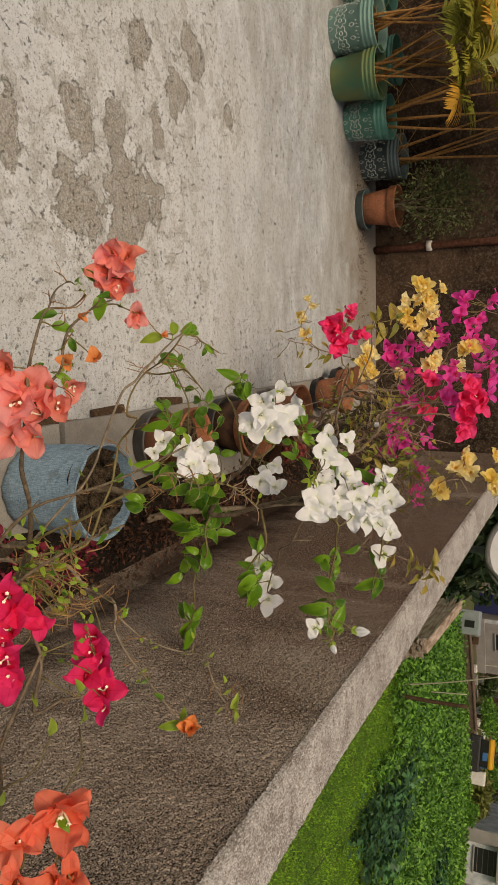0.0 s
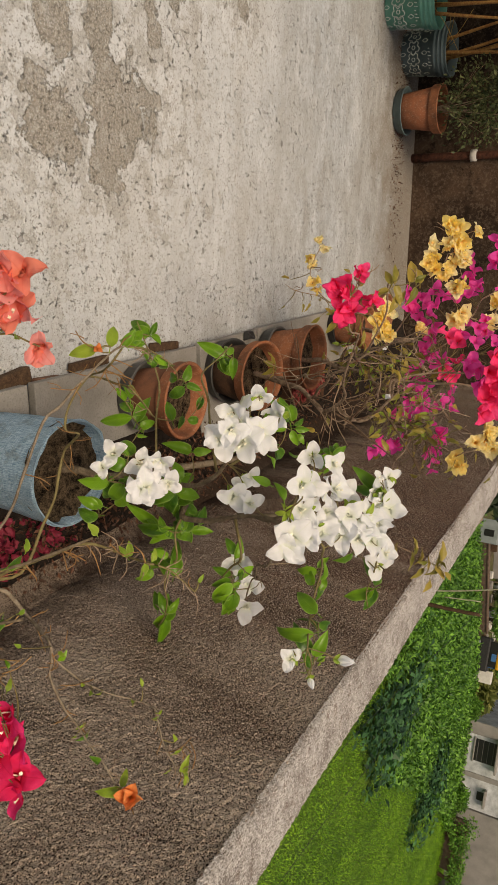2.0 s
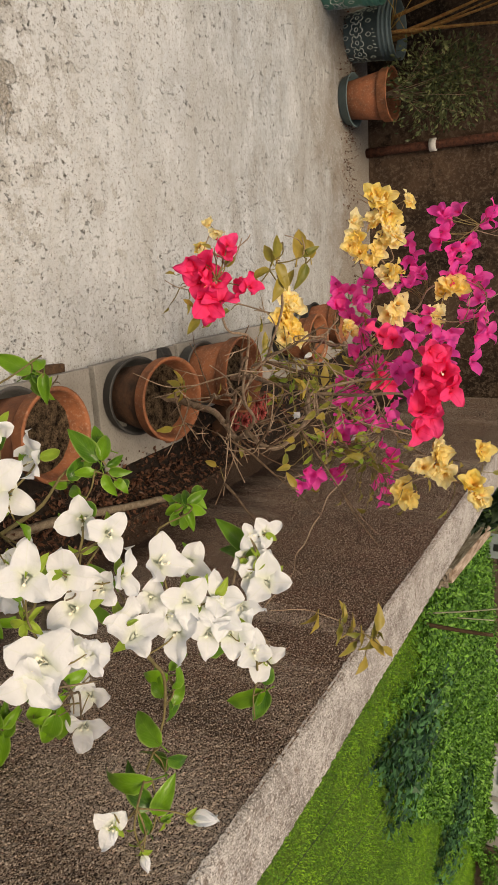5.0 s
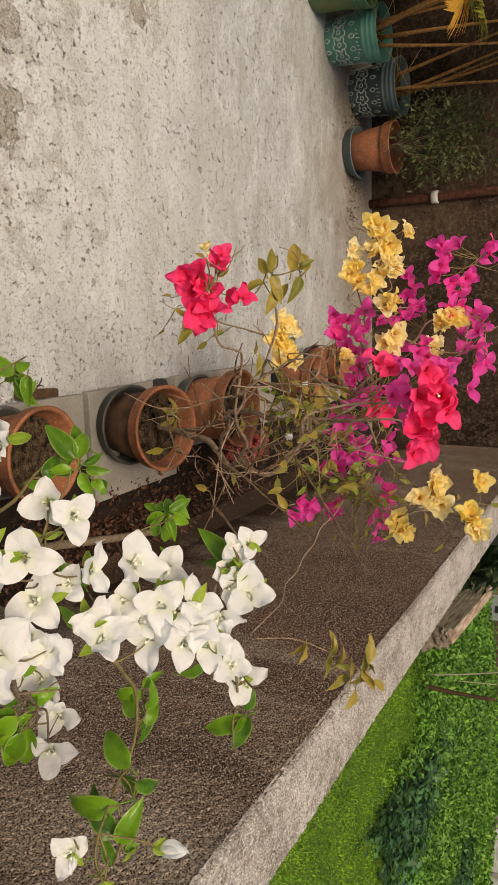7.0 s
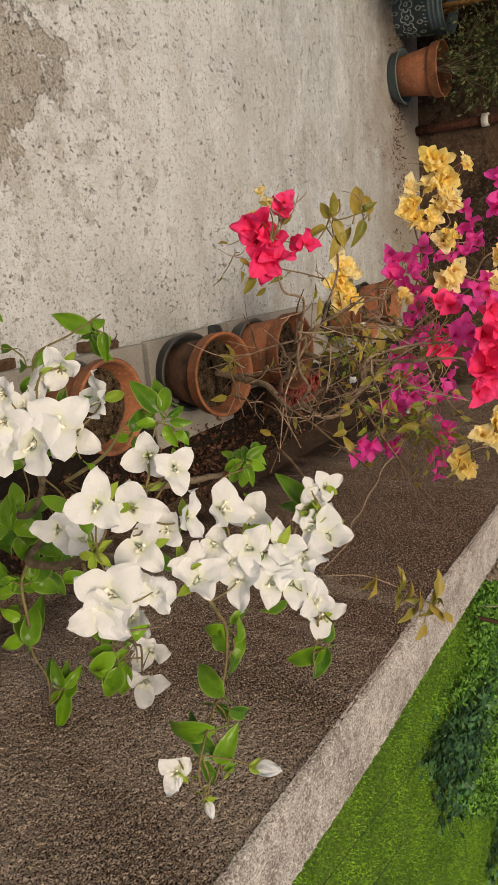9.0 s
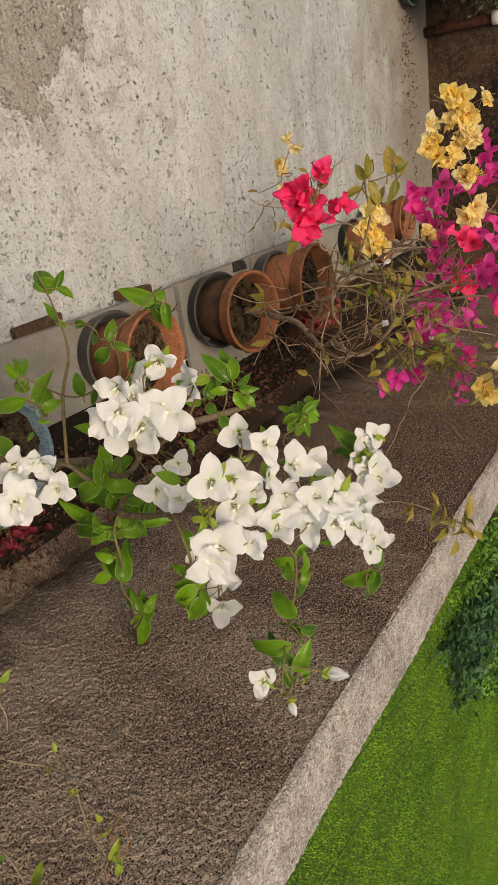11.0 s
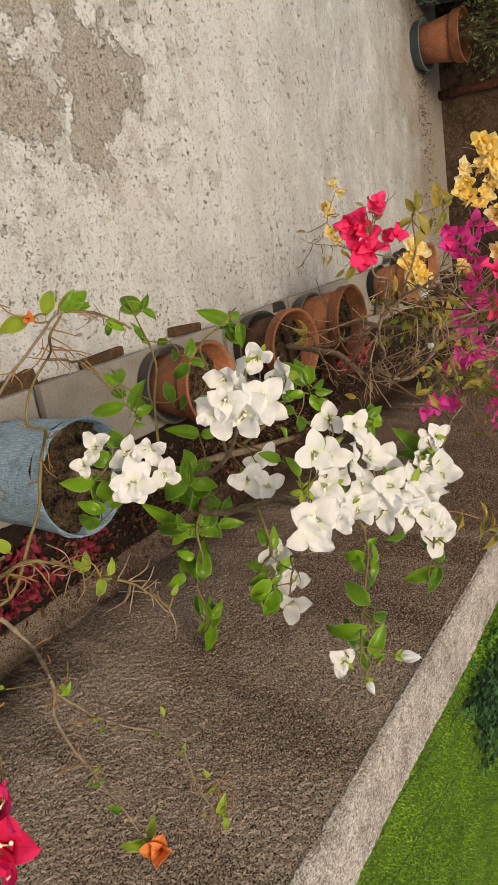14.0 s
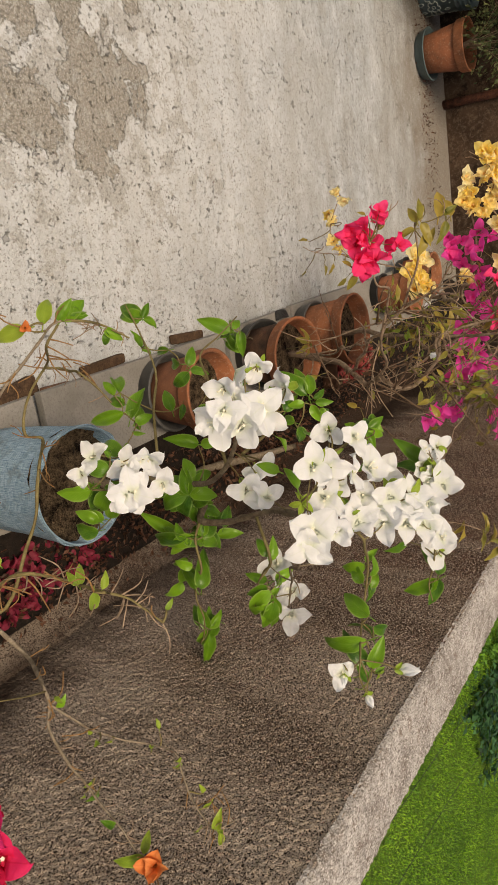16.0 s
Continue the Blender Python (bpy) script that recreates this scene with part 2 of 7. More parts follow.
def slab_material():
    m = Mat("grey_stone_slab", 0.72, 0.3)
    big, fine = m.noise(7, 5, 0.6), m.noise(150, 4, 0.6)
    col = m.mix(m.ramp(big, (0.3, 0.0), (0.7, 1.0)), (0.198, 0.187, 0.170), (0.327, 0.315, 0.292))
    col = m.mix(m.ramp(fine, (0.3, 0.6), (0.5, 0.0)), col, (0.146, 0.133, 0.120))
    m.color(col)
    m.bump(fine, 0.0015)
    return m.m


def bark_material(name, a, b):
    m = Mat(name, 0.85, 0.2)
    big, fine = m.noise(60, 5, 0.65), m.noise(260, 3, 0.6)
    m.color(m.mix(m.math("MULTIPLY", m.ramp(big, (0.3, 0.0), (0.7, 1.0)), m.ramp(fine, (0.3, 0.4), (0.6, 1.0))), a, b))
    m.bump(m.math("ADD", big, fine), 0.002)
    return m.m


def leaf_material(name, dark, light, rib=(0.30, 0.42, 0.12), rough=0.38, thin=0.3):
    m = Mat(name, rough, 0.3)
    uv = m.n.new("ShaderNodeTexCoord").outputs["UV"]
    sep = m.n.new("ShaderNodeSeparateXYZ")
    m.l.new(uv, sep.inputs[0])
    mid = m.math("ABSOLUTE", m.math("SUBTRACT", sep.outputs[0], 0.5))
    vein = m.n.new("ShaderNodeTexWave")
    vein.inputs["Scale"].default_value, vein.inputs["Distortion"].default_value = 2.6, 1.0
    skew = m.n.new("ShaderNodeCombineXYZ")
    m.l.new(m.math("SUBTRACT", sep.outputs[1], mid), skew.inputs[0])
    m.l.new(skew.outputs[0], vein.inputs["Vector"])
    col = m.mix(m.random(), dark, light)
    col = m.mix(m.ramp(m.noise(40, 4), (0.4, 0.0), (0.8, 0.45)), col, tuple(1.5 * v for v in light))
    col = m.mix(m.ramp(vein.outputs["Fac"], (0.75, 0.0), (1.0, 0.10)), col, rib)
    col = m.mix(m.ramp(mid, (0.008, 0.15), (0.03, 0.0)), col, rib)
    col = m.mix(m.ramp(mid, (0.40, 0.0), (0.5, 0.75)), col, rib)
    m.color(col)
    m.bump(m.math("ADD", m.math("MULTIPLY", vein.outputs["Fac"], 0.03), m.noise(60, 3)), 0.004, 0.4)
    m.thin(m.mix(0.5, col, rib), thin)
    return m.m


def bract_material(name, heart, edge, other, vein, thin=0.4, mottle=0.25):
    """Papery bract: heart at its foot, edge at its tip, other: what some blooms turn to."""
    m = Mat(name, 0.62, 0.25)
    uv = m.n.new("ShaderNodeTexCoord").outputs["UV"]
    sep = m.n.new("ShaderNodeSeparateXYZ")
    m.l.new(uv, sep.inputs[0])
    mid = m.math("ABSOLUTE", m.math("SUBTRACT", sep.outputs[0], 0.5))
    wave = m.n.new("ShaderNodeTexWave")
    wave.inputs["Scale"].default_value, wave.inputs["Distortion"].default_value, wave.inputs["Detail"].default_value = 3.0, 2.5, 2.0
    skew = m.n.new("ShaderNodeCombineXYZ")
    m.l.new(m.math("SUBTRACT", sep.outputs[1], m.math("MULTIPLY", mid, 1.3)), skew.inputs[0])
    m.l.new(skew.outputs[0], wave.inputs["Vector"])
    tip = m.mix(m.random(), edge, other)
    col = m.mix(m.ramp(sep.outputs[1], (0.0, 0.0), (0.35, 1.0)), heart, tip)
    col = m.mix(m.math("MULTIPLY", m.noise(45, 4), mottle), col, other)
    col = m.mix(m.ramp(wave.outputs["Fac"], (0.85, 0.0), (1.0, 0.05)), col, vein)
    col = m.mix(m.ramp(mid, (0.010, 0.35), (0.03, 0.0)), col, vein)
    m.color(col)
    m.bump(m.math("ADD", m.math("MULTIPLY", wave.outputs["Fac"], 0.02), m.math("ADD", m.noise(90, 3), m.math("MULTIPLY", m.noise(38, 3), 1.6))), 0.0022)
    m.thin(col, thin)
    return m.m


M_FLOOR, M_RENDER, M_COPING, M_DARKWALL = floor_material(), render_material(), coping_material(), dark_wall_material()
M_TERRA, M_SOIL, M_SLAB = terracotta_material(), soil_material(), slab_material()
M_BARK = bark_material("tan_grey_bark", (0.17, 0.11, 0.072), (0.46, 0.35, 0.26))
M_DULLBARK = bark_material("grey_brown_bark", (0.085, 0.062, 0.040), (0.28, 0.22, 0.155))
M_TWIG = bark_material("green_brown_twig", (0.13, 0.10, 0.045), (0.26, 0.22, 0.10))
M_LEAF = leaf_material("glossy_green_leaf", (0.014, 0.080, 0.006), (0.150, 0.330, 0.018), rough=0.30)
M_LEAF_NEW = leaf_material("young_yellow_green_leaf", (0.15, 0.27, 0.025), (0.26, 0.36, 0.04), (0.42, 0.5, 0.15))
M_LEAF_OLIVE = leaf_material("bronzed_olive_leaf", (0.09, 0.125, 0.018), (0.36, 0.265, 0.055), (0.42, 0.34, 0.12))
M_WHITE = bract_material("white_bract", (0.83, 0.88, 0.70), (0.88, 0.905, 0.945), (0.90, 0.915, 0.945), (0.82, 0.86, 0.80), 0.45, 0.3)
M_CORAL = bract_material("coral_pink_bract", (0.95, 0.23, 0.10), (0.96, 0.25, 0.14), (0.97, 0.43, 0.45), (0.90, 0.20, 0.16), 0.5, 0.55)
M_ORANGE = bract_material("orange_bract", (0.80, 0.26, 0.07), (0.84, 0.24, 0.07), (0.84, 0.36, 0.14), (0.70, 0.18, 0.06), 0.35, 0.5)
M_REDPINK = bract_material("crimson_pink_bract", (0.90, 0.022, 0.07), (0.95, 0.034, 0.17), (0.96, 0.075, 0.26), (0.80, 0.018, 0.08), 0.4, 0.5)
M_CRIMSON = bract_material("deep_crimson_bract", (0.82, 0.016, 0.035), (0.88, 0.022, 0.08), (0.90, 0.05, 0.26), (0.62, 0.008, 0.04), 0.45, 0.5)
M_VERMILION = bract_material("orange_red_bract", (0.92, 0.16, 0.06), (0.94, 0.19, 0.11), (0.95, 0.29, 0.20), (0.84, 0.10, 0.05), 0.5, 0.5)
M_MAGENTA = bract_material("magenta_bract", (0.95, 0.06, 0.40), (0.98, 0.085, 0.56), (0.98, 0.13, 0.50), (0.88, 0.04, 0.36), 0.6, 0.4)
M_YELLOW = bract_material("golden_yellow_bract", (0.99, 0.54, 0.010), (0.99, 0.77, 0.11), (0.99, 0.92, 0.62), (0.98, 0.60, 0.04), 0.6, 0.6)
M_FLORET = Mat("cream_floret", 0.6).color((0.82, 0.80, 0.66)).m
M_GREENPLASTIC = speckled("green_plastic", (0.075, 0.255, 0.205), (0.125, 0.345, 0.275), 12, 0.45, 0.0006)
M_OLIVEPLASTIC = speckled("yellow_stained_green_plastic", (0.055, 0.20, 0.125), (0.19, 0.19, 0.055), 7, 0.5, 0.0006)
M_TEALPLASTIC = speckled("faded_teal_plastic", (0.155, 0.30, 0.265), (0.23, 0.385, 0.34), 12, 0.5, 0.0006)
M_SLATEPLASTIC = speckled("dark_slate_plastic", (0.085, 0.13, 0.14), (0.14, 0.195, 0.21), 12, 0.5, 0.0006)
M_BLACKPLASTIC = speckled("black_plastic", (0.018, 0.019, 0.02), (0.05, 0.05, 0.052), 20, 0.5, 0.0008)
M_MOTIF = speckled("pale_printed_motif", (0.38, 0.46, 0.44), (0.54, 0.61, 0.58), 60, 0.6, 0.0003)
M_RUST = speckled("rusty_iron", (0.035, 0.014, 0.009), (0.20, 0.075, 0.045), 40, 0.9, 0.006, 150)
M_BRICK = speckled("worn_red_brick", (0.13, 0.065, 0.04), (0.27, 0.14, 0.09), 18, 0.9, 0.004, 160)
M_DEADWOOD = bark_material("dead_wood", (0.10, 0.075, 0.05), (0.30, 0.25, 0.19))
M_PETAL_DRY = bract_material("dried_fallen_bract", (0.24, 0.012, 0.04), (0.36, 0.010, 0.09), (0.15, 0.03, 0.03), (0.2, 0.01, 0.03), 0.2, 0.8)
M_WHITEPAINT = speckled("white_paint", (0.62, 0.60, 0.56), (0.78, 0.77, 0.74), 10, 0.6, 0.001)


# ---- building helpers ----
def chain(ob):
    m = ob.matrix_basis.copy()
    while ob.parent:
        ob = ob.parent
        m = ob.matrix_basis @ m
    return m


def under(ob, parent, m=None):
    """Hangs ob under parent, at the world pose m."""
    if parent:
        ob.parent = parent
        ob.matrix_basis = chain(parent).inverted() @ (m or Matrix())
    elif m:
        ob.matrix_basis = m
    return ob


def thing(name, at, label, category, group="", kind=""):
    ob = new(name)
    ob.empty_display_size = 0.05
    ob.matrix_basis = Matrix.Translation(at)
    return tagged(ob, label, category, group, kind)


def shade(me, smooth):
    if smooth:
        me.polygons.foreach_set("use_smooth", [True] * len(me.polygons))
    return me


def mesh_of(name, bm, material, smooth=False):
    me = bpy.data.meshes.new(name)
    bm.to_mesh(me)
    bm.free()
    for mat in material if isinstance(material, (list, tuple)) else [material]:
        me.materials.append(mat)
    return shade(me, smooth)


def data_mesh(name, verts, faces, material, smooth=True, uvs=None):
    me = bpy.data.meshes.new(name)
    me.from_pydata(verts, [], faces)
    if uvs:
        layer = me.uv_layers.new(name="uv")
        for loop in me.loops:
            layer.data[loop.index].uv = uvs[loop.vertex_index]
    me.materials.append(material)
    me.update()
    return shade(me, smooth)


def part(name, bm, material, parent, label="", smooth=False, m=None):
    """One mesh part; bm in the world's metres unless a pose m is given."""
    ob = new(name, bm if isinstance(bm, bpy.types.Mesh) else mesh_of(name, bm, material, smooth))
    under(ob, parent, m)
    return tagged(ob, label)


def box(size, at=(0, 0, 0), rot=0.0, bevel=0.0, segs=2, bm=None):
    bm = bm or bmesh.new()
    made = bmesh.ops.create_cube(bm, size=1.0, matrix=Matrix.Translation(at) @ Matrix.Rotation(rot, 4, "Z") @ Matrix.Diagonal((*size, 1)))
    if bevel:
        vs = set(made["verts"])
        bmesh.ops.bevel(bm, geom=[e for e in bm.edges if e.verts[0] in vs], offset=bevel, segments=segs, affect="EDGES", profile=0.6)
    return bm


def lathe(profile, seg=36, wobble=0.0, at=(0, 0, 0), seed=0):
    """A turned form from (radius, height) pairs."""
    bm = bmesh.new()
    rings = []
    for r, z in profile:
        if r < 1e-5:
            rings.append([bm.verts.new((at[0], at[1], at[2] + z))])
            continue
        ring = []
        for k in range(seg):
            a = 2 * math.pi * k / seg
            rr = r * (1 + wobble * noise.noise((1.5 * math.cos(a), 1.5 * math.sin(a), 9 * z + seed)))
            ring.append(bm.verts.new((at[0] + rr * math.cos(a), at[1] + rr * math.sin(a), at[2] + z)))
        rings.append(ring)
    for p, q in zip(rings, rings[1:]):
        for k in range(seg):
            j = (k + 1) % seg
            if len(p) == 1 and len(q) == 1:
                continue
            if len(p) == 1:
                bm.faces.new((p[0], q[j], q[k]))
            elif len(q) == 1:
                bm.faces.new((p[k], p[j], q[0]))
            else:
                bm.faces.new((p[k], p[j], q[j], q[k]))
    bmesh.ops.recalc_face_normals(bm, faces=bm.faces)
    return bm


def smooth_line(points, per=6):
    """A Catmull-Rom line through the points."""
    p = [Vector(q) for q in points]
    if len(p) < 3:
        return [p[0].lerp(p[-1], k / per) for k in range(per + 1)]
    p = [2 * p[0] - p[1], *p, 2 * p[-1] - p[-2]]
    out = []
    for a, b, c, d in zip(p, p[1:], p[2:], p[3:]):
        for k in range(per):
            t = k / per
            out.append(0.5 * (2 * b + (c - a) * t + (2 * a - 5 * b + 4 * c - d) * t * t + (3 * b - a - 3 * c + d) * t**3))
    return out + [p[-2]]


def tube(points, r0, r1, sides=7, per=6, rough=0.0, verts=None, faces=None, seed=0):
    """A tapered, slightly knobbly stem."""
    verts, faces = ([] if verts is None else verts), ([] if faces is None else faces)
    line = smooth_line(points, per) if per > 1 else [Vector(q) for q in points]
    base, n = len(verts), len(line)
    side = Vector((0.3, 0.2, 0.93))
    for i, p in enumerate(line):
        along = (line[min(i + 1, n - 1)] - line[max(i - 1, 0)]).normalized()
        u = along.cross(side)
        u = u.normalized() if u.length > 1e-3 else along.orthogonal().normalized()
        v = along.cross(u)
        r = r0 + (r1 - r0) * i / (n - 1)
        for k in range(sides):
            a = 2 * math.pi * k / sides
            rr = r * (1 + rough * noise.noise(p * 60 + Vector((math.cos(a), math.sin(a), seed))))
            verts.append(tuple(p + rr * (math.cos(a) * u + math.sin(a) * v)))
    for i in range(n - 1):
        for k in range(sides):
            j = (k + 1) % sides
            faces.append((base + i * sides + k, base + i * sides + j, base + (i + 1) * sides + j, base + (i + 1) * sides + k))
    faces.append(tuple(base + k for k in reversed(range(sides))))
    faces.append(tuple(base + (n - 1) * sides + k for k in range(sides)))
    return verts, faces


def stem(name, points, r0, r1, material, parent, label="", sides=7, per=6, rough=0.25):
    v, f = tube(points, r0, r1, sides, per, rough)
    return part(name, data_mesh(name, v, f, material), None, parent, label)


# ---- terrace ----
WALL_X, WALL_T, WALL_H, BACK_Y, LEFT_X = 0.885, 0.17, 1.0, 5.36, -4.2


def sheet(name, x0, x1, y0, y1, z, step, amp, material, thick=0.15):
    """A slightly uneven slab with thickness."""
    bm = bmesh.new()
    nx, ny = max(1, round((x1 - x0) / step)), max(1, round((y1 - y0) / step))
    grid = [[bm.verts.new((x0 + (x1 - x0) * i / nx, y0 + (y1 - y0) * j / ny, z + amp * noise.noise((i * step * 1.3, j * step * 1.3, 2.0)))) for j in range(ny + 1)] for i in range(nx + 1)]
    for i in range(nx):
        for j in range(ny):
            bm.faces.new((grid[i][j], grid[i + 1][j], grid[i + 1][j + 1], grid[i][j + 1]))
    if thick:
        made = bmesh.ops.extrude_face_region(bm, geom=bm.faces[:])
        for v in made["geom"]:
            if isinstance(v, bmesh.types.BMVert):
                v.co.z = z - thick
    bmesh.ops.recalc_face_normals(bm, faces=bm.faces)
    ob = part(name, bm, material, None, smooth=False)
    return ob


def grain(n, m, seed):
    """Rough grit over an n by m sheet, about -2 to 2."""
    rng = np.random.default_rng(seed)
    g = rng.normal(size=(n + 2, m + 2))
    g = g[1:-1, 1:-1] + 0.55 * (g[:-2, 1:-1] + g[2:, 1:-1] + g[1:-1, :-2] + g[1:-1, 2:])
    return np.clip(g / 1.5, -2, 2)


def grid_mesh(name, places, material):
    """A sheet of quads over an array of places."""
    n, m, _ = places.shape
    k = (np.arange(n - 1)[:, None] * m + np.arange(m - 1)[None, :]).ravel()
    quads = np.stack([k, k + 1, k + m + 1, k + m], 1).astype(np.int32).ravel()
    me = bpy.data.meshes.new(name)
    me.vertices.add(n * m)
    me.vertices.foreach_set("co", places.astype(np.float32).ravel())
    me.loops.add(len(quads))
    me.loops.foreach_set("vertex_index", quads)
    me.polygons.add(len(k))
    me.polygons.foreach_set("loop_start", np.arange(0, len(quads), 4, dtype=np.int32))
    me.materials.append(material)
    me.update(calc_edges=True)
    return shade(me, True)


def structure():
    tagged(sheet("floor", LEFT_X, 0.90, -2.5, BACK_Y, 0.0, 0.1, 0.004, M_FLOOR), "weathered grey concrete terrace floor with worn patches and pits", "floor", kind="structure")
    tagged(part("wall_back", box((LEFT_X * -1 + WALL_X + WALL_T, 0.2, 3.4), ((LEFT_X + WALL_X + WALL_T) / 2, BACK_Y + 0.1, 1.55)), M_DARKWALL, None), "dark brown stained cement wall at the terrace end", "wall", kind="structure")
    # the storey under the terrace
    tagged(part("wall_storey_below", box((WALL_X - LEFT_X, BACK_Y + 2.5, 3.0), ((LEFT_X + WALL_X) / 2, (BACK_Y - 2.5) / 2, -1.68)), M_DARKWALL, None), "plain cement storey that carries the terrace", "wall", kind="structure")
    # parapet, rough render below a paler cement coping
    bm = box((WALL_T - 0.004, BACK_Y + 2.5, WALL_H - 0.007 + 3.5), (WALL_X + WALL_T / 2, (BACK_Y - 2.5) / 2, (WALL_H - 0.007 - 3.5) / 2))
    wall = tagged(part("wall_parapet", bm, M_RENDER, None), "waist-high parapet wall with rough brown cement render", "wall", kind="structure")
    # pebbly render coat on the inner face, running out in a fillet at the foot
    zs = np.concatenate([np.linspace(0.0, 0.09, 30), np.arange(0.093, WALL_H - 0.012, 0.0031), [WALL_H - 0.012]])
    ys = np.concatenate([np.arange(-2.5, 0.5, 0.02), np.arange(0.5, 3.4, 0.0031), np.arange(3.4, BACK_Y, 0.006), [BACK_Y]])
    lump = grain(len(ys), len(zs), 7)
    low = 0.004 * np.sin(ys * 9.0 + np.sin(ys * 23)) + 0.004 * np.sin(ys * 31.0)
    fillet = 0.072 * np.clip(1 - zs / 0.088, 0, 1) ** 1.35
    xs = WALL_X + 0.001 - 0.0012 * lump - (fillet[None, :] + low[:, None] * (fillet[None, :] > 0.002))
    xs[:, -1] = WALL_X + 0.002
    yy, zz = np.meshgrid(ys, zs, indexing="ij")
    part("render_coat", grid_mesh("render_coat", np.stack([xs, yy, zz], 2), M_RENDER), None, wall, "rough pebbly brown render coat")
    # coping, a little rounded at both arrises
    ys = np.concatenate([np.arange(-2.5, 0.5, 0.02), np.arange(0.5, 3.6, 0.0040), np.arange(3.6, BACK_Y, 0.008), [BACK_Y]])
    across = np.linspace(0, 1, 44)
    lump = grain(len(ys), len(across), 11)
    edge = np.minimum(across, 1 - across) * WALL_T
    drop = 0.016 * np.clip(1 - edge / 0.011, 0, 1) ** 2
    broad = np.array([[noise.noise((2.2 * y, a * 2, 5)) for a in (0, 0.5, 1)] for y in ys])
    broad = broad[:, :1] * (1 - across) + broad[:, 2:] * across
    zz = WALL_H + 0.002 - drop[None, :] + 0.003 * broad + 0.0012 * lump
    xx = WALL_X - 0.001 + across[None, :] * (WALL_T + 0.002) + 0.003 * broad + 0.0008 * grain(len(ys), len(across), 13)
    yy = np.repeat(ys[:, None], len(across), 1)
    part("coping", grid_mesh("coping", np.stack([xx, yy, zz], 2)[:, ::-1], M_COPING), None, wall, "pale grainy cement top of the parapet")
    # rusty pipe down the far wall, with a white clip
    pipe = thing("drain_pipe", (-0.59, BACK_Y - 0.035, 0), "rusty red-brown iron pipe up the dark wall with a white clip", "pipe")
    v, f = tube([(-0.59, BACK_Y - 0.035, 0.0), (-0.592, BACK_Y - 0.035, 1.2), (-0.588, BACK_Y - 0.035, 3.0)], 0.025, 0.025, 12, 8, 0.2)
    part("pipe_length", data_mesh("pipe_length", v, f, M_RUST), None, pipe)
    bm = lathe([(0.0265, -0.02), (0.036, -0.018), (0.036, 0.018), (0.0265, 0.02)], 16, at=(-0.592, BACK_Y - 0.035, 0.40))
    part("clip", bm, M_WHITEPAINT, pipe, "white plastic pipe clip", smooth=True)
    bm = lathe([(0.026, -0.045), (0.034, -0.035), (0.031, -0.015), (0.040, 0.0), (0.032, 0.018), (0.035, 0.038), (0.026, 0.046)], 20, 0.35, (-0.590, BACK_Y - 0.035, 1.12), 4)
    part("cloth_tie", bm, M_WHITEPAINT, pipe, "crumpled white cloth tied round the pipe", smooth=True)


structure()

# ---- slabs on bricks, in a row along the parapet ----
SLAB_TOP = 0.065


def slab(y0, y1, x0=0.262, x1=0.662, top=SLAB_TOP, turn=0.0, dz=0.0):
    cy = (y0 + y1) / 2
    ob = thing("stone_slab", ((x0 + x1) / 2, cy, 0.03), "light grey stone slab on old bricks along the parapet", "slab", "slabs under the flower pots")
    bm = box((x1 - x0, y1 - y0 - 0.012, 0.026), bevel=0.003)
    for v in bm.verts:
        v.co.z += 0.0015 * noise.noise(v.co * 9 + Vector((y0, 0, 0)))
    m = Matrix.Translation(((x0 + x1) / 2, cy, top - 0.013 + dz)) @ Matrix.Rotation(turn, 4, "Z")
    part("slab_top", bm, M_SLAB, ob, m=m)
    for k, yy in enumerate((y0 + 0.10, y1 - 0.10)):
        for xx in (x0 + 0.135, x1 - 0.13):
            bm = box((0.21, 0.10, top - 0.027), bevel=0.006)
            for v in bm.verts:
                v.co += 0.005 * noise.noise_vector(v.co * 20 + Vector((yy, xx, 0)))
            part("brick", bm, M_BRICK, ob, m=Matrix.Translation((xx + 0.02 * (k - 0.5), yy, (top - 0.027) / 2)) @ Matrix.Rotation(0.12 * (k - 0.5) + turn, 4, "Z"))
    return ob


for y0, y1, x1, turn, dz in ((0.02, 0.88, 0.60, 0.0, 0.0), (0.89, 1.725, 0.56, 0.01, -0.002), (1.735, 2.565, 0.505, -0.012, 0.0), (2.575, 3.03, 0.61, 0.008, 0.004), (3.04, 4.12, 0.53, -0.006, 0.0), (4.13, 4.9, 0.53, 0.0, 0.0)):
    slab(y0, y1, x1=x1, turn=turn, dz=dz)


# ---- pots ----
def pot_profile(r, h, base=0.68, wall=0.011, rim=0.2, flare=1.07):
    """Body and rim of a thrown pot."""
    rb = r * base
    zr = h * (1 - rim)
    rz = rb + (r / flare - rb) * (1 - rim)
    body = [(0.0, 0.0), (rb * 0.96, 0.0), (rb, 0.006), (rz, zr), (rz - 0.004, zr + 0.006)]
    edge = [(rz - 0.002, zr), (rz + 0.007, zr - 0.001), (rz + 0.011, zr + 0.004), (r - 0.003, h - 0.005), (r, h - 0.001), (r - 0.004, h + 0.002), (r - wall, h), (r - wall - 0.002, h - 0.01), (r - wall - 0.012, h * 0.8), (r - wall - 0.016, h * 0.70)]
    return body, edge


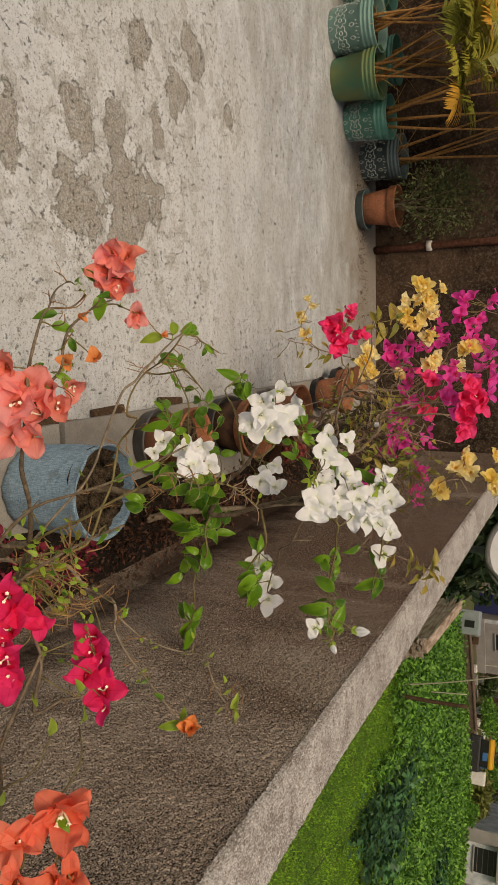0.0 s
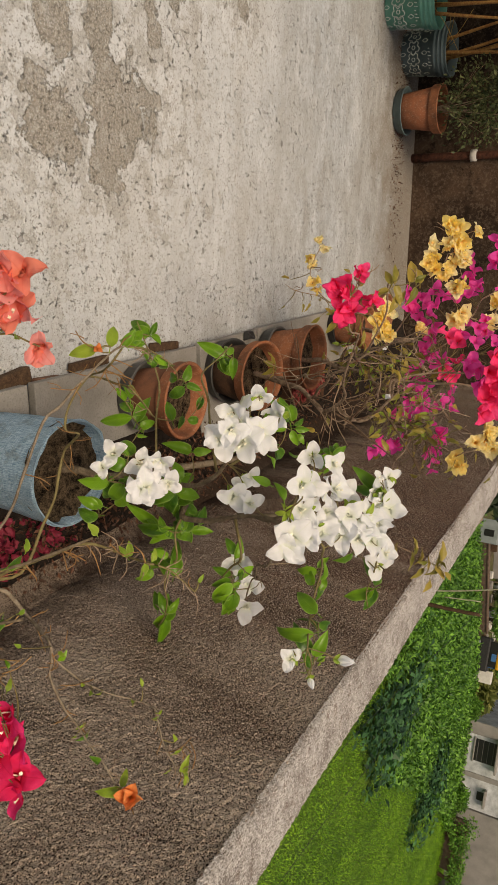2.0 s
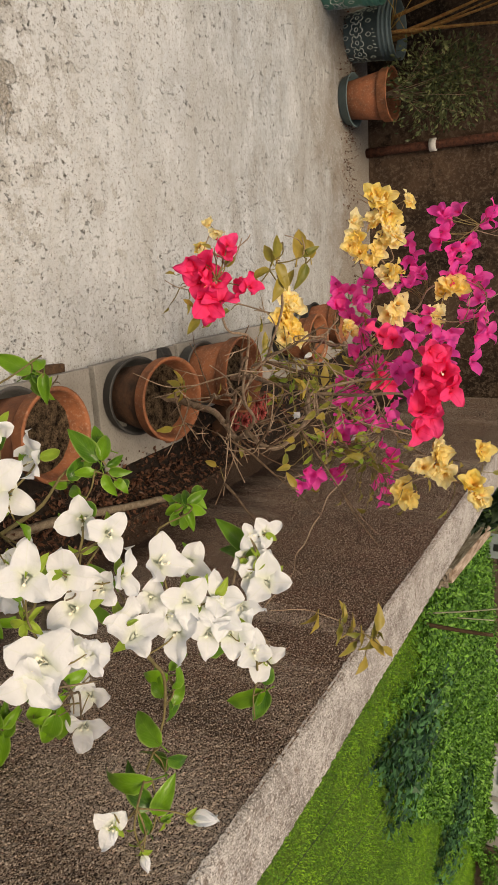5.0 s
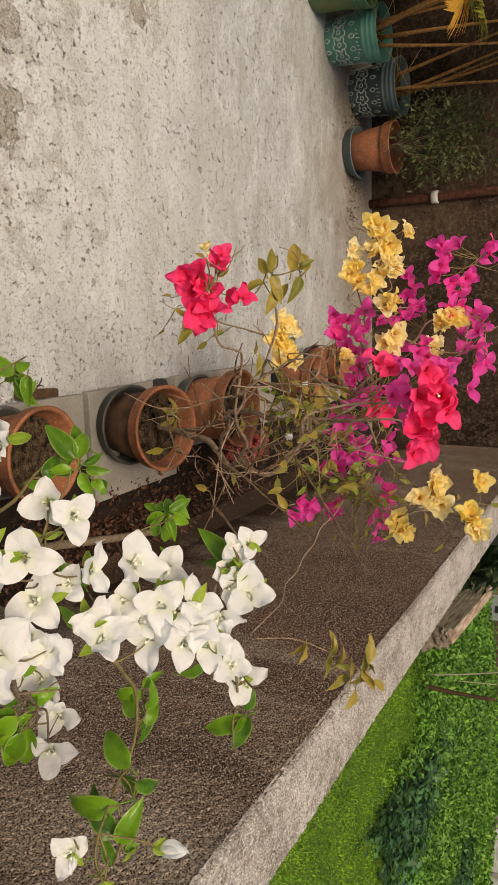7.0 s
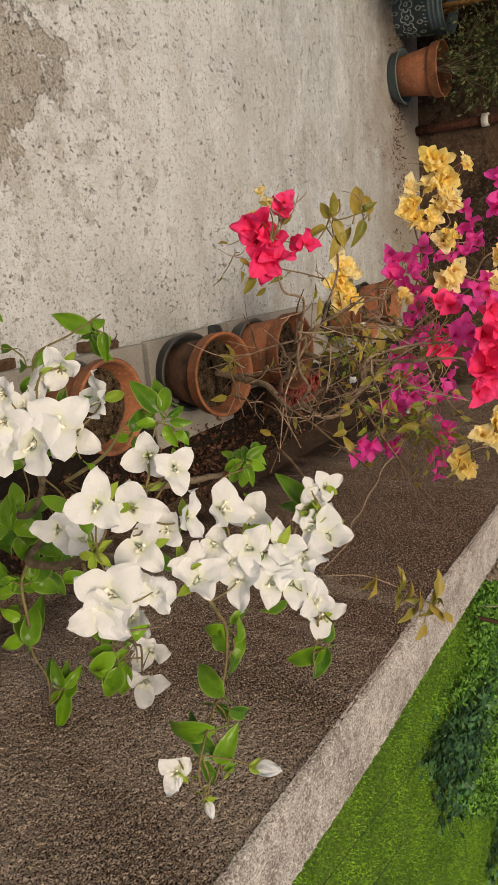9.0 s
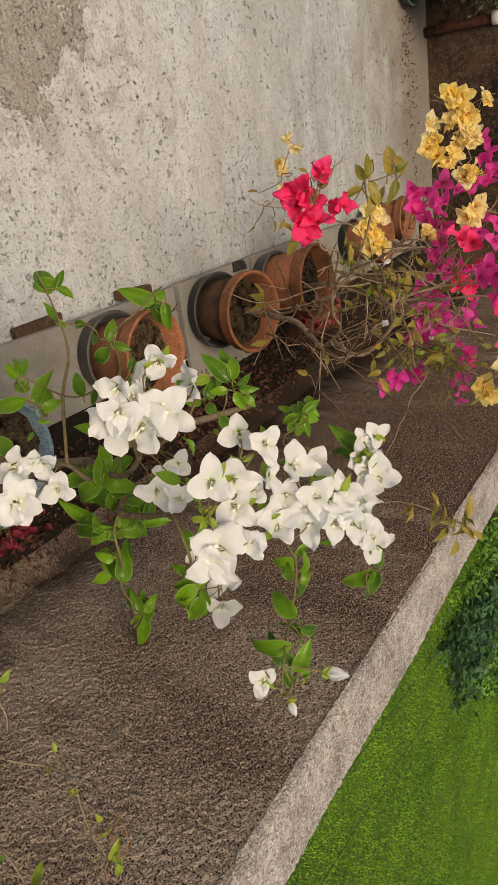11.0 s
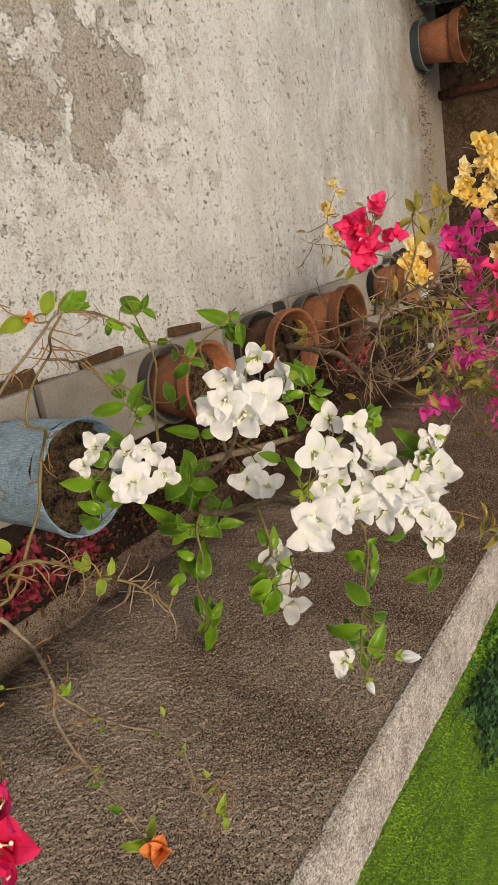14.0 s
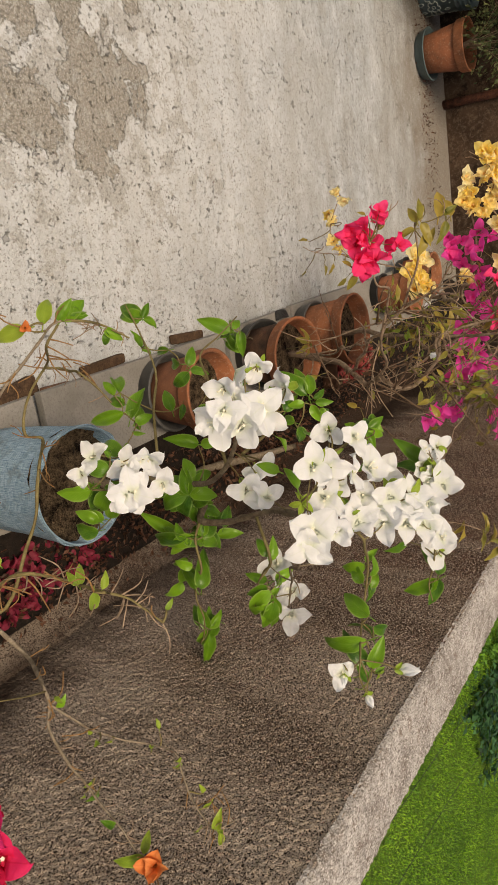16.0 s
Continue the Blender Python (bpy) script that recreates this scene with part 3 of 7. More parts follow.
def soil_disc(r, z, at, parent, seed=0, amp=0.012):
    bm = bmesh.new()
    rings = [[bm.verts.new((at[0], at[1], at[2] + z + 0.006))]]
    for i in range(1, 8):
        rr = r * i / 7
        rings.append([bm.verts.new((at[0] + rr * math.cos(a), at[1] + rr * math.sin(a), at[2] + z + amp * noise.noise((rr * 45 * math.cos(a), rr * 45 * math.sin(a), seed)))) for a in (2 * math.pi * k / 28 for k in range(28))])
    for k in range(28):
        bm.faces.new((rings[0][0], rings[1][k], rings[1][(k + 1) % 28]))
        for p, q in zip(rings[1:], rings[2:]):
            bm.faces.new((p[k], q[k], q[(k + 1) % 28], p[(k + 1) % 28]))
    bmesh.ops.recalc_face_normals(bm, faces=bm.faces)
    return part("soil", bm, M_SOIL, parent, "dry crumbly brown soil", smooth=True)


def terracotta_pot(x, y, z, r, h, label, lean=(0, 0), saucer=None, group="pots along the parapet", fill=0.74, seed=0, body=None):
    ob = thing("flower_pot", (x, y, z), label, "flower pot", group)
    lift = 0.0
    if saucer:
        mat, sr, sh, text = saucer
        part("saucer", lathe([(0, 0.0), (sr * 0.86, 0.0), (sr * 0.9, 0.004), (sr, sh), (sr + 0.005, sh + 0.002), (sr + 0.004, sh + 0.006), (sr - 0.005, sh + 0.005), (sr * 0.85, 0.006), (0, 0.006)], 40, 0.01, (x, y, z), seed), mat, ob, text, smooth=True)
        lift = 0.007
    side, edge = pot_profile(r, h - lift)
    part("pot_body", lathe(side, 44, 0.008, (x, y, z + lift), seed), body or M_TERRA, ob, "darker stained lower body" if body else "", smooth=True)
    part("pot_rim", lathe(edge, 44, 0.008, (x, y, z + lift), seed), M_TERRA, ob, smooth=True)
    soil_disc(r - 0.024, h * fill, (x, y, z), ob, seed)
    if lean != (0, 0):
        ob.matrix_basis = ob.matrix_basis @ Matrix.Rotation(radians(lean[0]), 4, "X") @ Matrix.Rotation(radians(lean[1]), 4, "Y")
    return ob


M_TERRA_STAINED = speckled("moss_blackened_terracotta", (0.035, 0.022, 0.015), (0.16, 0.075, 0.042), 22, 0.85, 0.003, 160)
SAUCER_GREY = (speckled("grey_plastic", (0.06, 0.06, 0.06), (0.16, 0.16, 0.155), 14, 0.5, 0.0008), 0.116, 0.052, "grey plastic saucer")
SAUCER_BLACK = (speckled("dark_grey_plastic", (0.035, 0.035, 0.035), (0.10, 0.10, 0.098), 14, 0.5, 0.0008), 0.122, 0.062, "dark grey plastic saucer")
terracotta_pot(0.375, 2.19, SLAB_TOP, 0.125, 0.20, "red-brown terracotta pot in a grey plastic saucer on a slab", saucer=SAUCER_GREY, seed=1, body=speckled("dark_red_brown_terracotta", (0.12, 0.05, 0.03), (0.27, 0.11, 0.058), 16, 0.8, 0.002, 160))
terracotta_pot(0.380, 2.72, SLAB_TOP, 0.132, 0.215, "stained dark terracotta pot, worn rim, in a dark grey saucer", lean=(9, 0), saucer=SAUCER_BLACK, seed=2, body=M_TERRA_STAINED)
terracotta_pot(0.375, 3.12, SLAB_TOP + 0.004, 0.139, 0.225, "weathered orange terracotta pot on a slab", saucer=SAUCER_GREY, seed=3)
terracotta_pot(0.342, 3.88, SLAB_TOP, 0.110, 0.20, "plain terracotta pot in a black saucer on a slab", saucer=(M_BLACKPLASTIC, 0.092, 0.04, "black plastic saucer"), seed=4)
terracotta_pot(0.300, 4.20, SLAB_TOP, 0.108, 0.19, "brown terracotta pot in a black saucer farther along the slabs", saucer=(M_BLACKPLASTIC, 0.092, 0.04, "black plastic saucer"), seed=5)
terracotta_pot(-0.83, 4.99, 0.0, 0.140, 0.27, "orange terracotta pot in a dark saucer by the wall", saucer=(M_SLATEPLASTIC, 0.135, 0.05, "dark blue-green saucer"), group="pots by the dark wall", seed=6)
terracotta_pot(0.45, 1.05, SLAB_TOP, 0.135, 0.22, "terracotta pot on a slab beside the parapet", seed=7)


def rosette_mesh(seed):
    """Tight rosette of pointed fleshy leaves."""
    rng = random.Random(seed)
    v, f = [], []
    for ring, (count, tilt, size) in enumerate(((8, 0.25, 0.034), (7, 0.6, 0.028), (5, 1.0, 0.020))):
        for k in range(count):
            a = 2 * math.pi * (k + 0.5 * ring) / count + rng.uniform(-0.15, 0.15)
            d = Vector((math.cos(a) * math.cos(tilt), math.sin(a) * math.cos(tilt), math.sin(tilt)))
            side, up = Vector((-math.sin(a), math.cos(a), 0)), d.cross(Vector((-math.sin(a), math.cos(a), 0)))
            b = len(v)
            for along, wide in ((0.0, 0.10), (0.35, 0.20), (0.7, 0.17), (1.0, 0.02)):
                c = d * (size * along) + Vector((0, 0, 0.004 * ring))
                v.extend(tuple(c + side * (size * wide * q) + up * (size * (0.07 if q == 0 else 0.0))) for q in (-1, 0, 1))
            f.extend((b + 3 * j + i, b + 3 * j + i + 1, b + 3 * j + i + 4, b + 3 * j + i + 3) for j in range(3) for i in range(2))
    return data_mesh("rosette", v, f, M_ROSETTE)


M_ROSETTE = speckled("dull_red_fleshy_leaf", (0.16, 0.022, 0.022), (0.42, 0.085, 0.075), 60, 0.5, 0.001)
TROUGH_FOOT = 0.044
trough = thing("planter_trough", (0.60, 3.47, TROUGH_FOOT), "low terracotta trough with dark soil on the soil by the parapet", "planter")
bm = box((0.13, 0.40, 0.072), bevel=0.006)
top = max(bm.faces, key=lambda q: q.calc_center_median().z)
bmesh.ops.inset_region(bm, faces=[top], thickness=0.006)
bmesh.ops.translate(bm, verts=top.verts[:], vec=(0, 0, -0.024))
part("trough_body", bm, M_TERRA_STAINED, trough, m=Matrix.Translation((0.60, 3.47, TROUGH_FOOT + 0.037)) @ Matrix.Rotation(-0.06, 4, "Z"))
part("soil", box((0.112, 0.38, 0.01)), M_SOIL, trough, "dark crumbly soil", m=Matrix.Translation((0.60, 3.47, TROUGH_FOOT + 0.056)) @ Matrix.Rotation(-0.06, 4, "Z"))
ROSETTES = [rosette_mesh(n) for n in range(3)]
rng = random.Random(4)
for k in range(9):
    # succulents crowded in the trough
    at = Vector((0.60 + (0.026 if k % 2 else -0.026), 3.31 + 0.04 * k, TROUGH_FOOT + 0.058))
    ob = thing("succulent", tuple(at), "dull red succulent rosette growing in the terracotta trough", "succulent", "succulents in the trough")
    part("leaves", rng.choice(ROSETTES), None, ob, m=Matrix.Translation(at) @ Matrix.Rotation(rng.uniform(0, 6), 4, "Z") @ Matrix.Scale(rng.uniform(0.9, 1.25), 4))
BLOOM_UPPER = [(0.141, 1.327, 0.929, 195, 0.032), (0.163, 1.355, 0.923, 80, 0.025), (0.17, 1.322, 0.927, 225, 0.034), (0.192, 1.334, 0.908, 90, 0.046), (0.183, 1.372, 0.952, 70, 0.042), (0.202, 1.395, 0.945, 15, 0.036), (0.127, 1.394, 0.943, 350, 0.029), (0.168, 1.432, 0.963, 295, 0.038), (0.132, 1.381, 0.915, 210, 0.039), (0.199, 1.351, 0.933, 65, 0.046), (0.192, 1.329, 0.902, 145, 0.03)]
BLOOM_SMALL = [(0.3, 1.454, 0.894, 270, 0.026), (0.306, 1.429, 0.891, 195, 0.025), (0.328, 1.416, 0.877, 175, 0.035), (0.341, 1.425, 0.906, 105, 0.03)]
BLOOM_NEAR = [(0.218, 1.245, 0.739, 213, 0.035), (0.24, 1.226, 0.729, 188, 0.028), (0.237, 1.265, 0.782, 253, 0.037), (0.233, 1.281, 0.797, 148, 0.026), (0.236, 1.289, 0.807, 298, 0.038), (0.274, 1.292, 0.818, 28, 0.035), (0.261, 1.231, 0.811, 68, 0.044), (0.265, 1.232, 0.814, 18, 0.045), (0.268, 1.224, 0.807, 138, 0.035)]
BLOOM_FORE = [(0.233, 1.293, 1.07, 265, 0.034), (0.255, 1.348, 1.06, 360, 0.036), (0.32, 1.394, 1.025, 155, 0.037), (0.222, 1.407, 1.039, 275, 0.031), (0.229, 1.397, 1.079, 315, 0.029), (0.321, 1.446, 1.021, 55, 0.028)]
BLOOM_FALL = [(0.353, 1.379, 1.022, 5, 0.049), (0.341, 1.325, 1.042, 90, 0.045), (0.358, 1.313, 1.037, 135, 0.037), (0.365, 1.386, 1.043, 55, 0.03)]
BLOOM_DROOP = [(0.589, 1.65, 0.756, 145, 0.043), (0.64, 1.644, 0.787, 355, 0.041), (0.681, 1.62, 0.79, 95, 0.044), (0.614, 1.647, 0.769, 75, 0.036)]
BLOOM_MID = [(0.31, 1.46, 1.037, 295, 0.034), (0.333, 1.55, 1.023, 350, 0.044), (0.364, 1.627, 1.015, 35, 0.037), (0.379, 1.546, 1.011, 165, 0.033), (0.386, 1.567, 1.047, 75, 0.039), (0.396, 1.483, 1.027, 80, 0.039), (0.38, 1.482, 1.011, 175, 0.033), (0.422, 1.549, 1.044, 70, 0.043), (0.4, 1.583, 1.06, 195, 0.034), (0.446, 1.599, 1.057, 85, 0.038), (0.401, 1.547, 1.031, 145, 0.029)]
BLOOM_RIGHT = [(0.391, 1.594, 1.077, 245, 0.035), (0.425, 1.648, 1.081, 325, 0.033), (0.429, 1.61, 1.065, 55, 0.04), (0.45, 1.609, 1.085, 95, 0.038), (0.452, 1.632, 1.098, 35, 0.031), (0.477, 1.624, 1.108, 15, 0.031), (0.564, 1.742, 1.059, 80, 0.041)]
BLOOM_TIP = [(0.366, 1.735, 1.053, 245, 0.026), (0.391, 1.725, 1.05, 165, 0.037), (0.36, 1.745, 1.074, 330, 0.028), (0.424, 1.72, 1.083, 10, 0.043), (0.415, 1.713, 1.056, 105, 0.028), (0.398, 1.729, 1.066, 55, 0.026)]
LEAF_TOP = [(0.077, 1.62, 0.549, 213, 0.069), (0.077, 1.62, 0.549, 196, 0.06), (0.075, 1.622, 0.551, 288, 0.036), (0.079, 1.621, 0.551, 13, 0.038), (0.078, 1.616, 0.545, 163, 0.023), (0.127, 1.593, 0.558, 246, 0.039), (0.129, 1.593, 0.558, 12, 0.025), (0.141, 1.624, 0.598, 173, 0.042), (0.173, 1.639, 0.606, 185, 0.048), (0.178, 1.649, 0.618, 289, 0.044), (0.187, 1.651, 0.622, 8, 0.037), (0.191, 1.646, 0.618, 129, 0.055), (0.223, 1.49, 0.693, 247, 0.048), (0.215, 1.504, 0.708, 92, 0.03), (0.215, 1.668, 0.652, 101, 0.037), (0.263, 1.635, 0.634, 355, 0.04), (0.285, 1.497, 0.731, 193, 0.063), (0.286, 1.5, 0.736, 350, 0.038)]
LEAF_LEFT = [(0.176, 1.44, 0.627, 250, 0.067), (0.179, 1.432, 0.62, 234, 0.038), (0.207, 1.423, 0.642, 160, 0.078), (0.197, 1.441, 0.633, 194, 0.039), (0.222, 1.44, 0.64, 284, 0.067), (0.229, 1.445, 0.647, 295, 0.048), (0.233, 1.444, 0.647, 324, 0.038), (0.246, 1.436, 0.644, 12, 0.022), (0.262, 1.423, 0.638, 116, 0.018), (0.244, 1.445, 0.652, 242, 0.03)]
LEAF_BAG = [(0.242, 1.254, 0.757, 188, 0.054), (0.263, 1.226, 0.739, 163, 0.053), (0.264, 1.228, 0.741, 133, 0.025), (0.269, 1.243, 0.758, 115, 0.055), (0.266, 1.248, 0.762, 167, 0.023), (0.222, 1.256, 0.763, 229, 0.017), (0.385, 1.325, 0.627, 172, 0.053)]
LEAF_ROSETTE = [(0.377, 1.486, 0.699, 222, 0.064), (0.377, 1.486, 0.699, 257, 0.061), (0.377, 1.488, 0.702, 297, 0.055), (0.38, 1.488, 0.703, 346, 0.055), (0.381, 1.485, 0.7, 120, 0.067), (0.379, 1.482, 0.696, 167, 0.077), (0.4, 1.524, 0.674, 30, 0.055), (0.402, 1.519, 0.669, 72, 0.052), (0.471, 1.509, 0.695, 308, 0.062), (0.471, 1.509, 0.695, 271, 0.051), (0.467, 1.489, 0.673, 172, 0.099), (0.468, 1.496, 0.68, 151, 0.056), (0.469, 1.499, 0.684, 45, 0.044), (0.486, 1.533, 0.66, 13, 0.058), (0.471, 1.484, 0.67, 238, 0.038)]
LEAF_LOWER = [(0.577, 1.563, 0.585, 74, 0.064), (0.575, 1.496, 0.681, 273, 0.068), (0.537, 1.504, 0.661, 192, 0.039), (0.794, 1.665, 0.532, 248, 0.059), (0.792, 1.669, 0.535, 309, 0.049), (0.8, 1.672, 0.532, 119, 0.103)]
LEAF_SPRIG = [(0.592, 1.567, 0.781, 145, 0.05), (0.602, 1.566, 0.788, 138, 0.091), (0.615, 1.561, 0.793, 126, 0.071), (0.62, 1.56, 0.796, 99, 0.064), (0.624, 1.553, 0.789, 155, 0.034), (0.606, 1.564, 0.789, 326, 0.024), (0.541, 1.591, 0.778, 239, 0.045), (0.55, 1.59, 0.782, 283, 0.049)]
LEAF_UPPER = [(0.125, 1.712, 0.686, 197, 0.07), (0.124, 1.717, 0.692, 275, 0.046), (0.13, 1.723, 0.702, 82, 0.052), (0.146, 1.717, 0.697, 243, 0.039), (0.223, 1.599, 0.901, 224, 0.06), (0.223, 1.601, 0.906, 271, 0.049), (0.231, 1.603, 0.912, 325, 0.031), (0.238, 1.603, 0.915, 359, 0.031), (0.242, 1.599, 0.909, 62, 0.037), (0.237, 1.593, 0.898, 171, 0.031), (0.275, 1.575, 0.89, 51, 0.037), (0.266, 1.575, 0.885, 201, 0.035), (0.246, 1.573, 0.871, 295, 0.042)]
LEAF_FAR = [(0.329, 1.743, 0.943, 318, 0.038), (0.332, 1.742, 0.943, 20, 0.038), (0.336, 1.739, 0.94, 55, 0.039), (0.326, 1.74, 0.935, 226, 0.032), (0.332, 1.739, 0.937, 154, 0.039), (0.329, 1.741, 0.94, 265, 0.034), (0.339, 1.732, 0.926, 88, 0.038), (0.396, 1.756, 1.036, 222, 0.068)]
LEAF_CHAIN = [(0.558, 1.633, 0.958, 167, 0.05), (0.55, 1.637, 0.959, 306, 0.036), (0.574, 1.629, 0.968, 294, 0.042), (0.58, 1.624, 0.965, 67, 0.047), (0.593, 1.62, 0.974, 288, 0.037), (0.584, 1.617, 0.957, 238, 0.05), (0.609, 1.554, 0.994, 216, 0.069), (0.651, 1.554, 0.997, 240, 0.061), (0.637, 1.563, 0.996, 16, 0.049), (0.635, 1.517, 1.003, 167, 0.101), (0.672, 1.509, 1.005, 218, 0.074), (0.679, 1.507, 1.012, 287, 0.058), (0.698, 1.493, 1.01, 238, 0.036), (0.687, 1.507, 1.019, 321, 0.019)]
LEAF_END = [(0.606, 1.769, 1.036, 233, 0.046), (0.607, 1.773, 1.038, 307, 0.036), (0.644, 1.77, 1.043, 149, 0.076), (0.629, 1.766, 1.048, 276, 0.043), (0.641, 1.771, 1.043, 98, 0.063), (0.545, 1.727, 1.003, 139, 0.05)]
LEAF_LIME = [(0.3, 1.328, 1.025, 310, 0.026), (0.3, 1.328, 1.025, 166, 0.022), (0.301, 1.328, 1.025, 91, 0.023), (0.3, 1.329, 1.027, 30, 0.024), (0.298, 1.329, 1.025, 251, 0.017), (0.253, 1.397, 1.041, 194, 0.018), (0.253, 1.398, 1.043, 337, 0.019), (0.383, 1.589, 1.057, 287, 0.027), (0.37, 1.586, 1.039, 328, 0.022), (0.38, 1.556, 1.031, 59, 0.027), (0.406, 1.72, 1.064, 306, 0.037), (0.393, 1.73, 1.066, 246, 0.023), (0.391, 1.716, 1.044, 32, 0.028), (0.133, 1.382, 0.929, 321, 0.015), (0.177, 1.363, 0.938, 318, 0.021), (0.172, 1.357, 0.929, 48, 0.021), (0.465, 1.623, 1.091, 285, 0.045), (0.384, 1.485, 1.019, 321, 0.017)]
WHITE_BUDS = [(0.662, 1.451, 0.988), (0.694, 1.536, 1.050), (0.700, 1.461, 1.021)]
W_CHAIN_STEM = [(0.424, 1.498, 1.021), (0.525, 1.582, 0.990), (0.612, 1.602, 0.965), (0.630, 1.529, 0.988), (0.641, 1.472, 1.011), (0.670, 1.464, 1.010), (0.695, 1.462, 1.021)]
W_END_STEM = [(0.503, 1.683, 1.077), (0.596, 1.739, 1.049), (0.644, 1.751, 1.032), (0.669, 1.731, 1.044)]
W_DROOP_STEM = [(0.307, 1.347, 1.013), (0.345, 1.349, 1.021), (0.426, 1.407, 0.966), (0.598, 1.590, 0.820), (0.683, 1.620, 0.785)]
W_LOW_STEM = [(0.474, 1.496, 0.687), (0.530, 1.493, 0.692), (0.639, 1.552, 0.614), (0.709, 1.588, 0.594), (0.809, 1.630, 0.533)]
W_SPRIG_STEM = [(0.359, 1.363, 0.961), (0.487, 1.485, 0.855), (0.592, 1.564, 0.762), (0.630, 1.550, 0.759)]
W_TRUNK_B = [(0.362, 1.335, 0.759), (0.436, 1.505, 0.700), (0.409, 1.480, 0.819), (0.351, 1.377, 0.958), (0.330, 1.354, 1.015)]
CORAL_TOP = [(-0.095, 0.883, 0.893, 238, 0.04), (-0.079, 0.895, 0.907, 358, 0.036), (-0.057, 0.891, 0.899, 88, 0.036), (-0.112, 0.886, 0.901, 278, 0.031), (-0.103, 0.899, 0.917, 328, 0.031), (-0.071, 0.881, 0.887, 168, 0.033), (-0.026, 0.908, 0.923, 18, 0.024), (-0.023, 0.906, 0.92, 198, 0.02)]
CORAL_LEFT = [(0.045, 0.763, 0.805, 198, 0.044), (0.07, 0.78, 0.823, 298, 0.04), (0.096, 0.767, 0.812, 118, 0.046), (0.114, 0.788, 0.837, 58, 0.044), (0.079, 0.802, 0.849, 358, 0.035), (0.103, 0.802, 0.852, 78, 0.033), (0.074, 0.818, 0.869, 338, 0.028), (0.14, 0.755, 0.809, 88, 0.044), (0.144, 0.775, 0.83, 48, 0.035), (0.076, 0.761, 0.804, 248, 0.04)]
CORAL_ONE = [(0.042, 0.813, 0.861, 298, 0.023), (0.041, 0.867, 0.875, 8, 0.023), (-0.024, 0.857, 0.856, 248, 0.016)]
CRIMSON_NEAR = [(0.501, 0.921, 0.802, 248, 0.049), (0.533, 0.914, 0.814, 28, 0.046), (0.554, 0.89, 0.8, 148, 0.04), (0.581, 0.896, 0.828, 18, 0.044), (0.6, 0.889, 0.838, 88, 0.034), (0.519, 0.911, 0.801, 188, 0.036)]
CRIMSON_EDGE = [(0.378, 0.76, 0.775, 248, 0.045), (0.399, 0.768, 0.792, 18, 0.041), (0.424, 0.749, 0.786, 98, 0.043), (0.421, 0.777, 0.814, 338, 0.028), (0.459, 0.732, 0.791, 198, 0.041), (0.481, 0.73, 0.804, 68, 0.041), (0.433, 0.738, 0.78, 158, 0.038)]
CORAL_NEAR = [(0.513, 0.557, 1.036, 298, 0.049), (0.522, 0.556, 1.044, 73, 0.046), (0.515, 0.549, 1.03, 188, 0.034), (0.528, 0.511, 1.006, 198, 0.037), (0.528, 0.522, 1.015, 38, 0.027), (0.561, 0.522, 1.051, 278, 0.036), (0.561, 0.495, 1.025, 238, 0.034), (0.567, 0.529, 1.066, 18, 0.03)]
ORANGE_LOW = [(0.72, 1.059, 0.887, 58, 0.033), (0.719, 1.063, 0.889, 358, 0.027)]
RED_LEFT = [(-0.029, 1.959, 0.845, 196, 0.032), (-0.019, 1.973, 0.864, 296, 0.034), (0.004, 1.968, 0.854, 96, 0.032), (0.005, 1.982, 0.876, 16, 0.032), (0.038, 1.973, 0.861, 136, 0.036), (0.043, 1.986, 0.881, 36, 0.036), (0.057, 1.978, 0.869, 86, 0.029), (-0.035, 1.987, 0.89, 336, 0.027), (0.026, 2.007, 0.92, 356, 0.026), (0.019, 2.01, 0.927, 116, 0.023), (-0.052, 1.99, 0.9, 296, 0.021), (-0.012, 1.964, 0.85, 246, 0.029)]
RED_RIGHT = [(0.164, 2.281, 1.172, 246, 0.036), (0.182, 2.284, 1.188, 326, 0.038), (0.212, 2.275, 1.164, 176, 0.033), (0.212, 2.284, 1.199, 16, 0.036), (0.245, 2.277, 1.185, 96, 0.038), (0.244, 2.283, 1.211, 36, 0.033), (0.288, 2.262, 1.157, 146, 0.038), (0.293, 2.268, 1.183, 56, 0.038), (0.319, 2.253, 1.155, 116, 0.033), (0.177, 2.576, 0.975, 196, 0.038), (0.185, 2.586, 1.006, 16, 0.032), (0.272, 2.569, 0.97, 236, 0.035), (0.286, 2.573, 0.99, 56, 0.035), (0.252, 2.583, 1.008, 326, 0.03), (0.223, 2.289, 1.225, 356, 0.029), (0.266, 2.27, 1.171, 196, 0.033)]
YELLOW_TALL = [(-0.16, 2.68, 0.933, 226, 0.031), (-0.153, 2.687, 0.952, 356, 0.035), (-0.127, 2.688, 0.944, 116, 0.035), (-0.112, 2.696, 0.964, 26, 0.031), (-0.1, 2.686, 0.931, 196, 0.031), (-0.079, 2.694, 0.95, 86, 0.035), (-0.065, 2.701, 0.969, 326, 0.031), (-0.045, 2.695, 0.95, 56, 0.035), (-0.032, 2.689, 0.93, 176, 0.028), (-0.103, 2.667, 0.879, 266, 0.028), (-0.069, 2.671, 0.884, 26, 0.028), (-0.042, 2.667, 0.871, 156, 0.028), (-0.02, 2.675, 0.89, 56, 0.028), (0.009, 2.684, 0.917, 86, 0.031), (0.025, 2.698, 0.963, 26, 0.034), (0.038, 2.696, 0.957, 176, 0.031), (-0.143, 2.703, 1.003, 356, 0.022)]
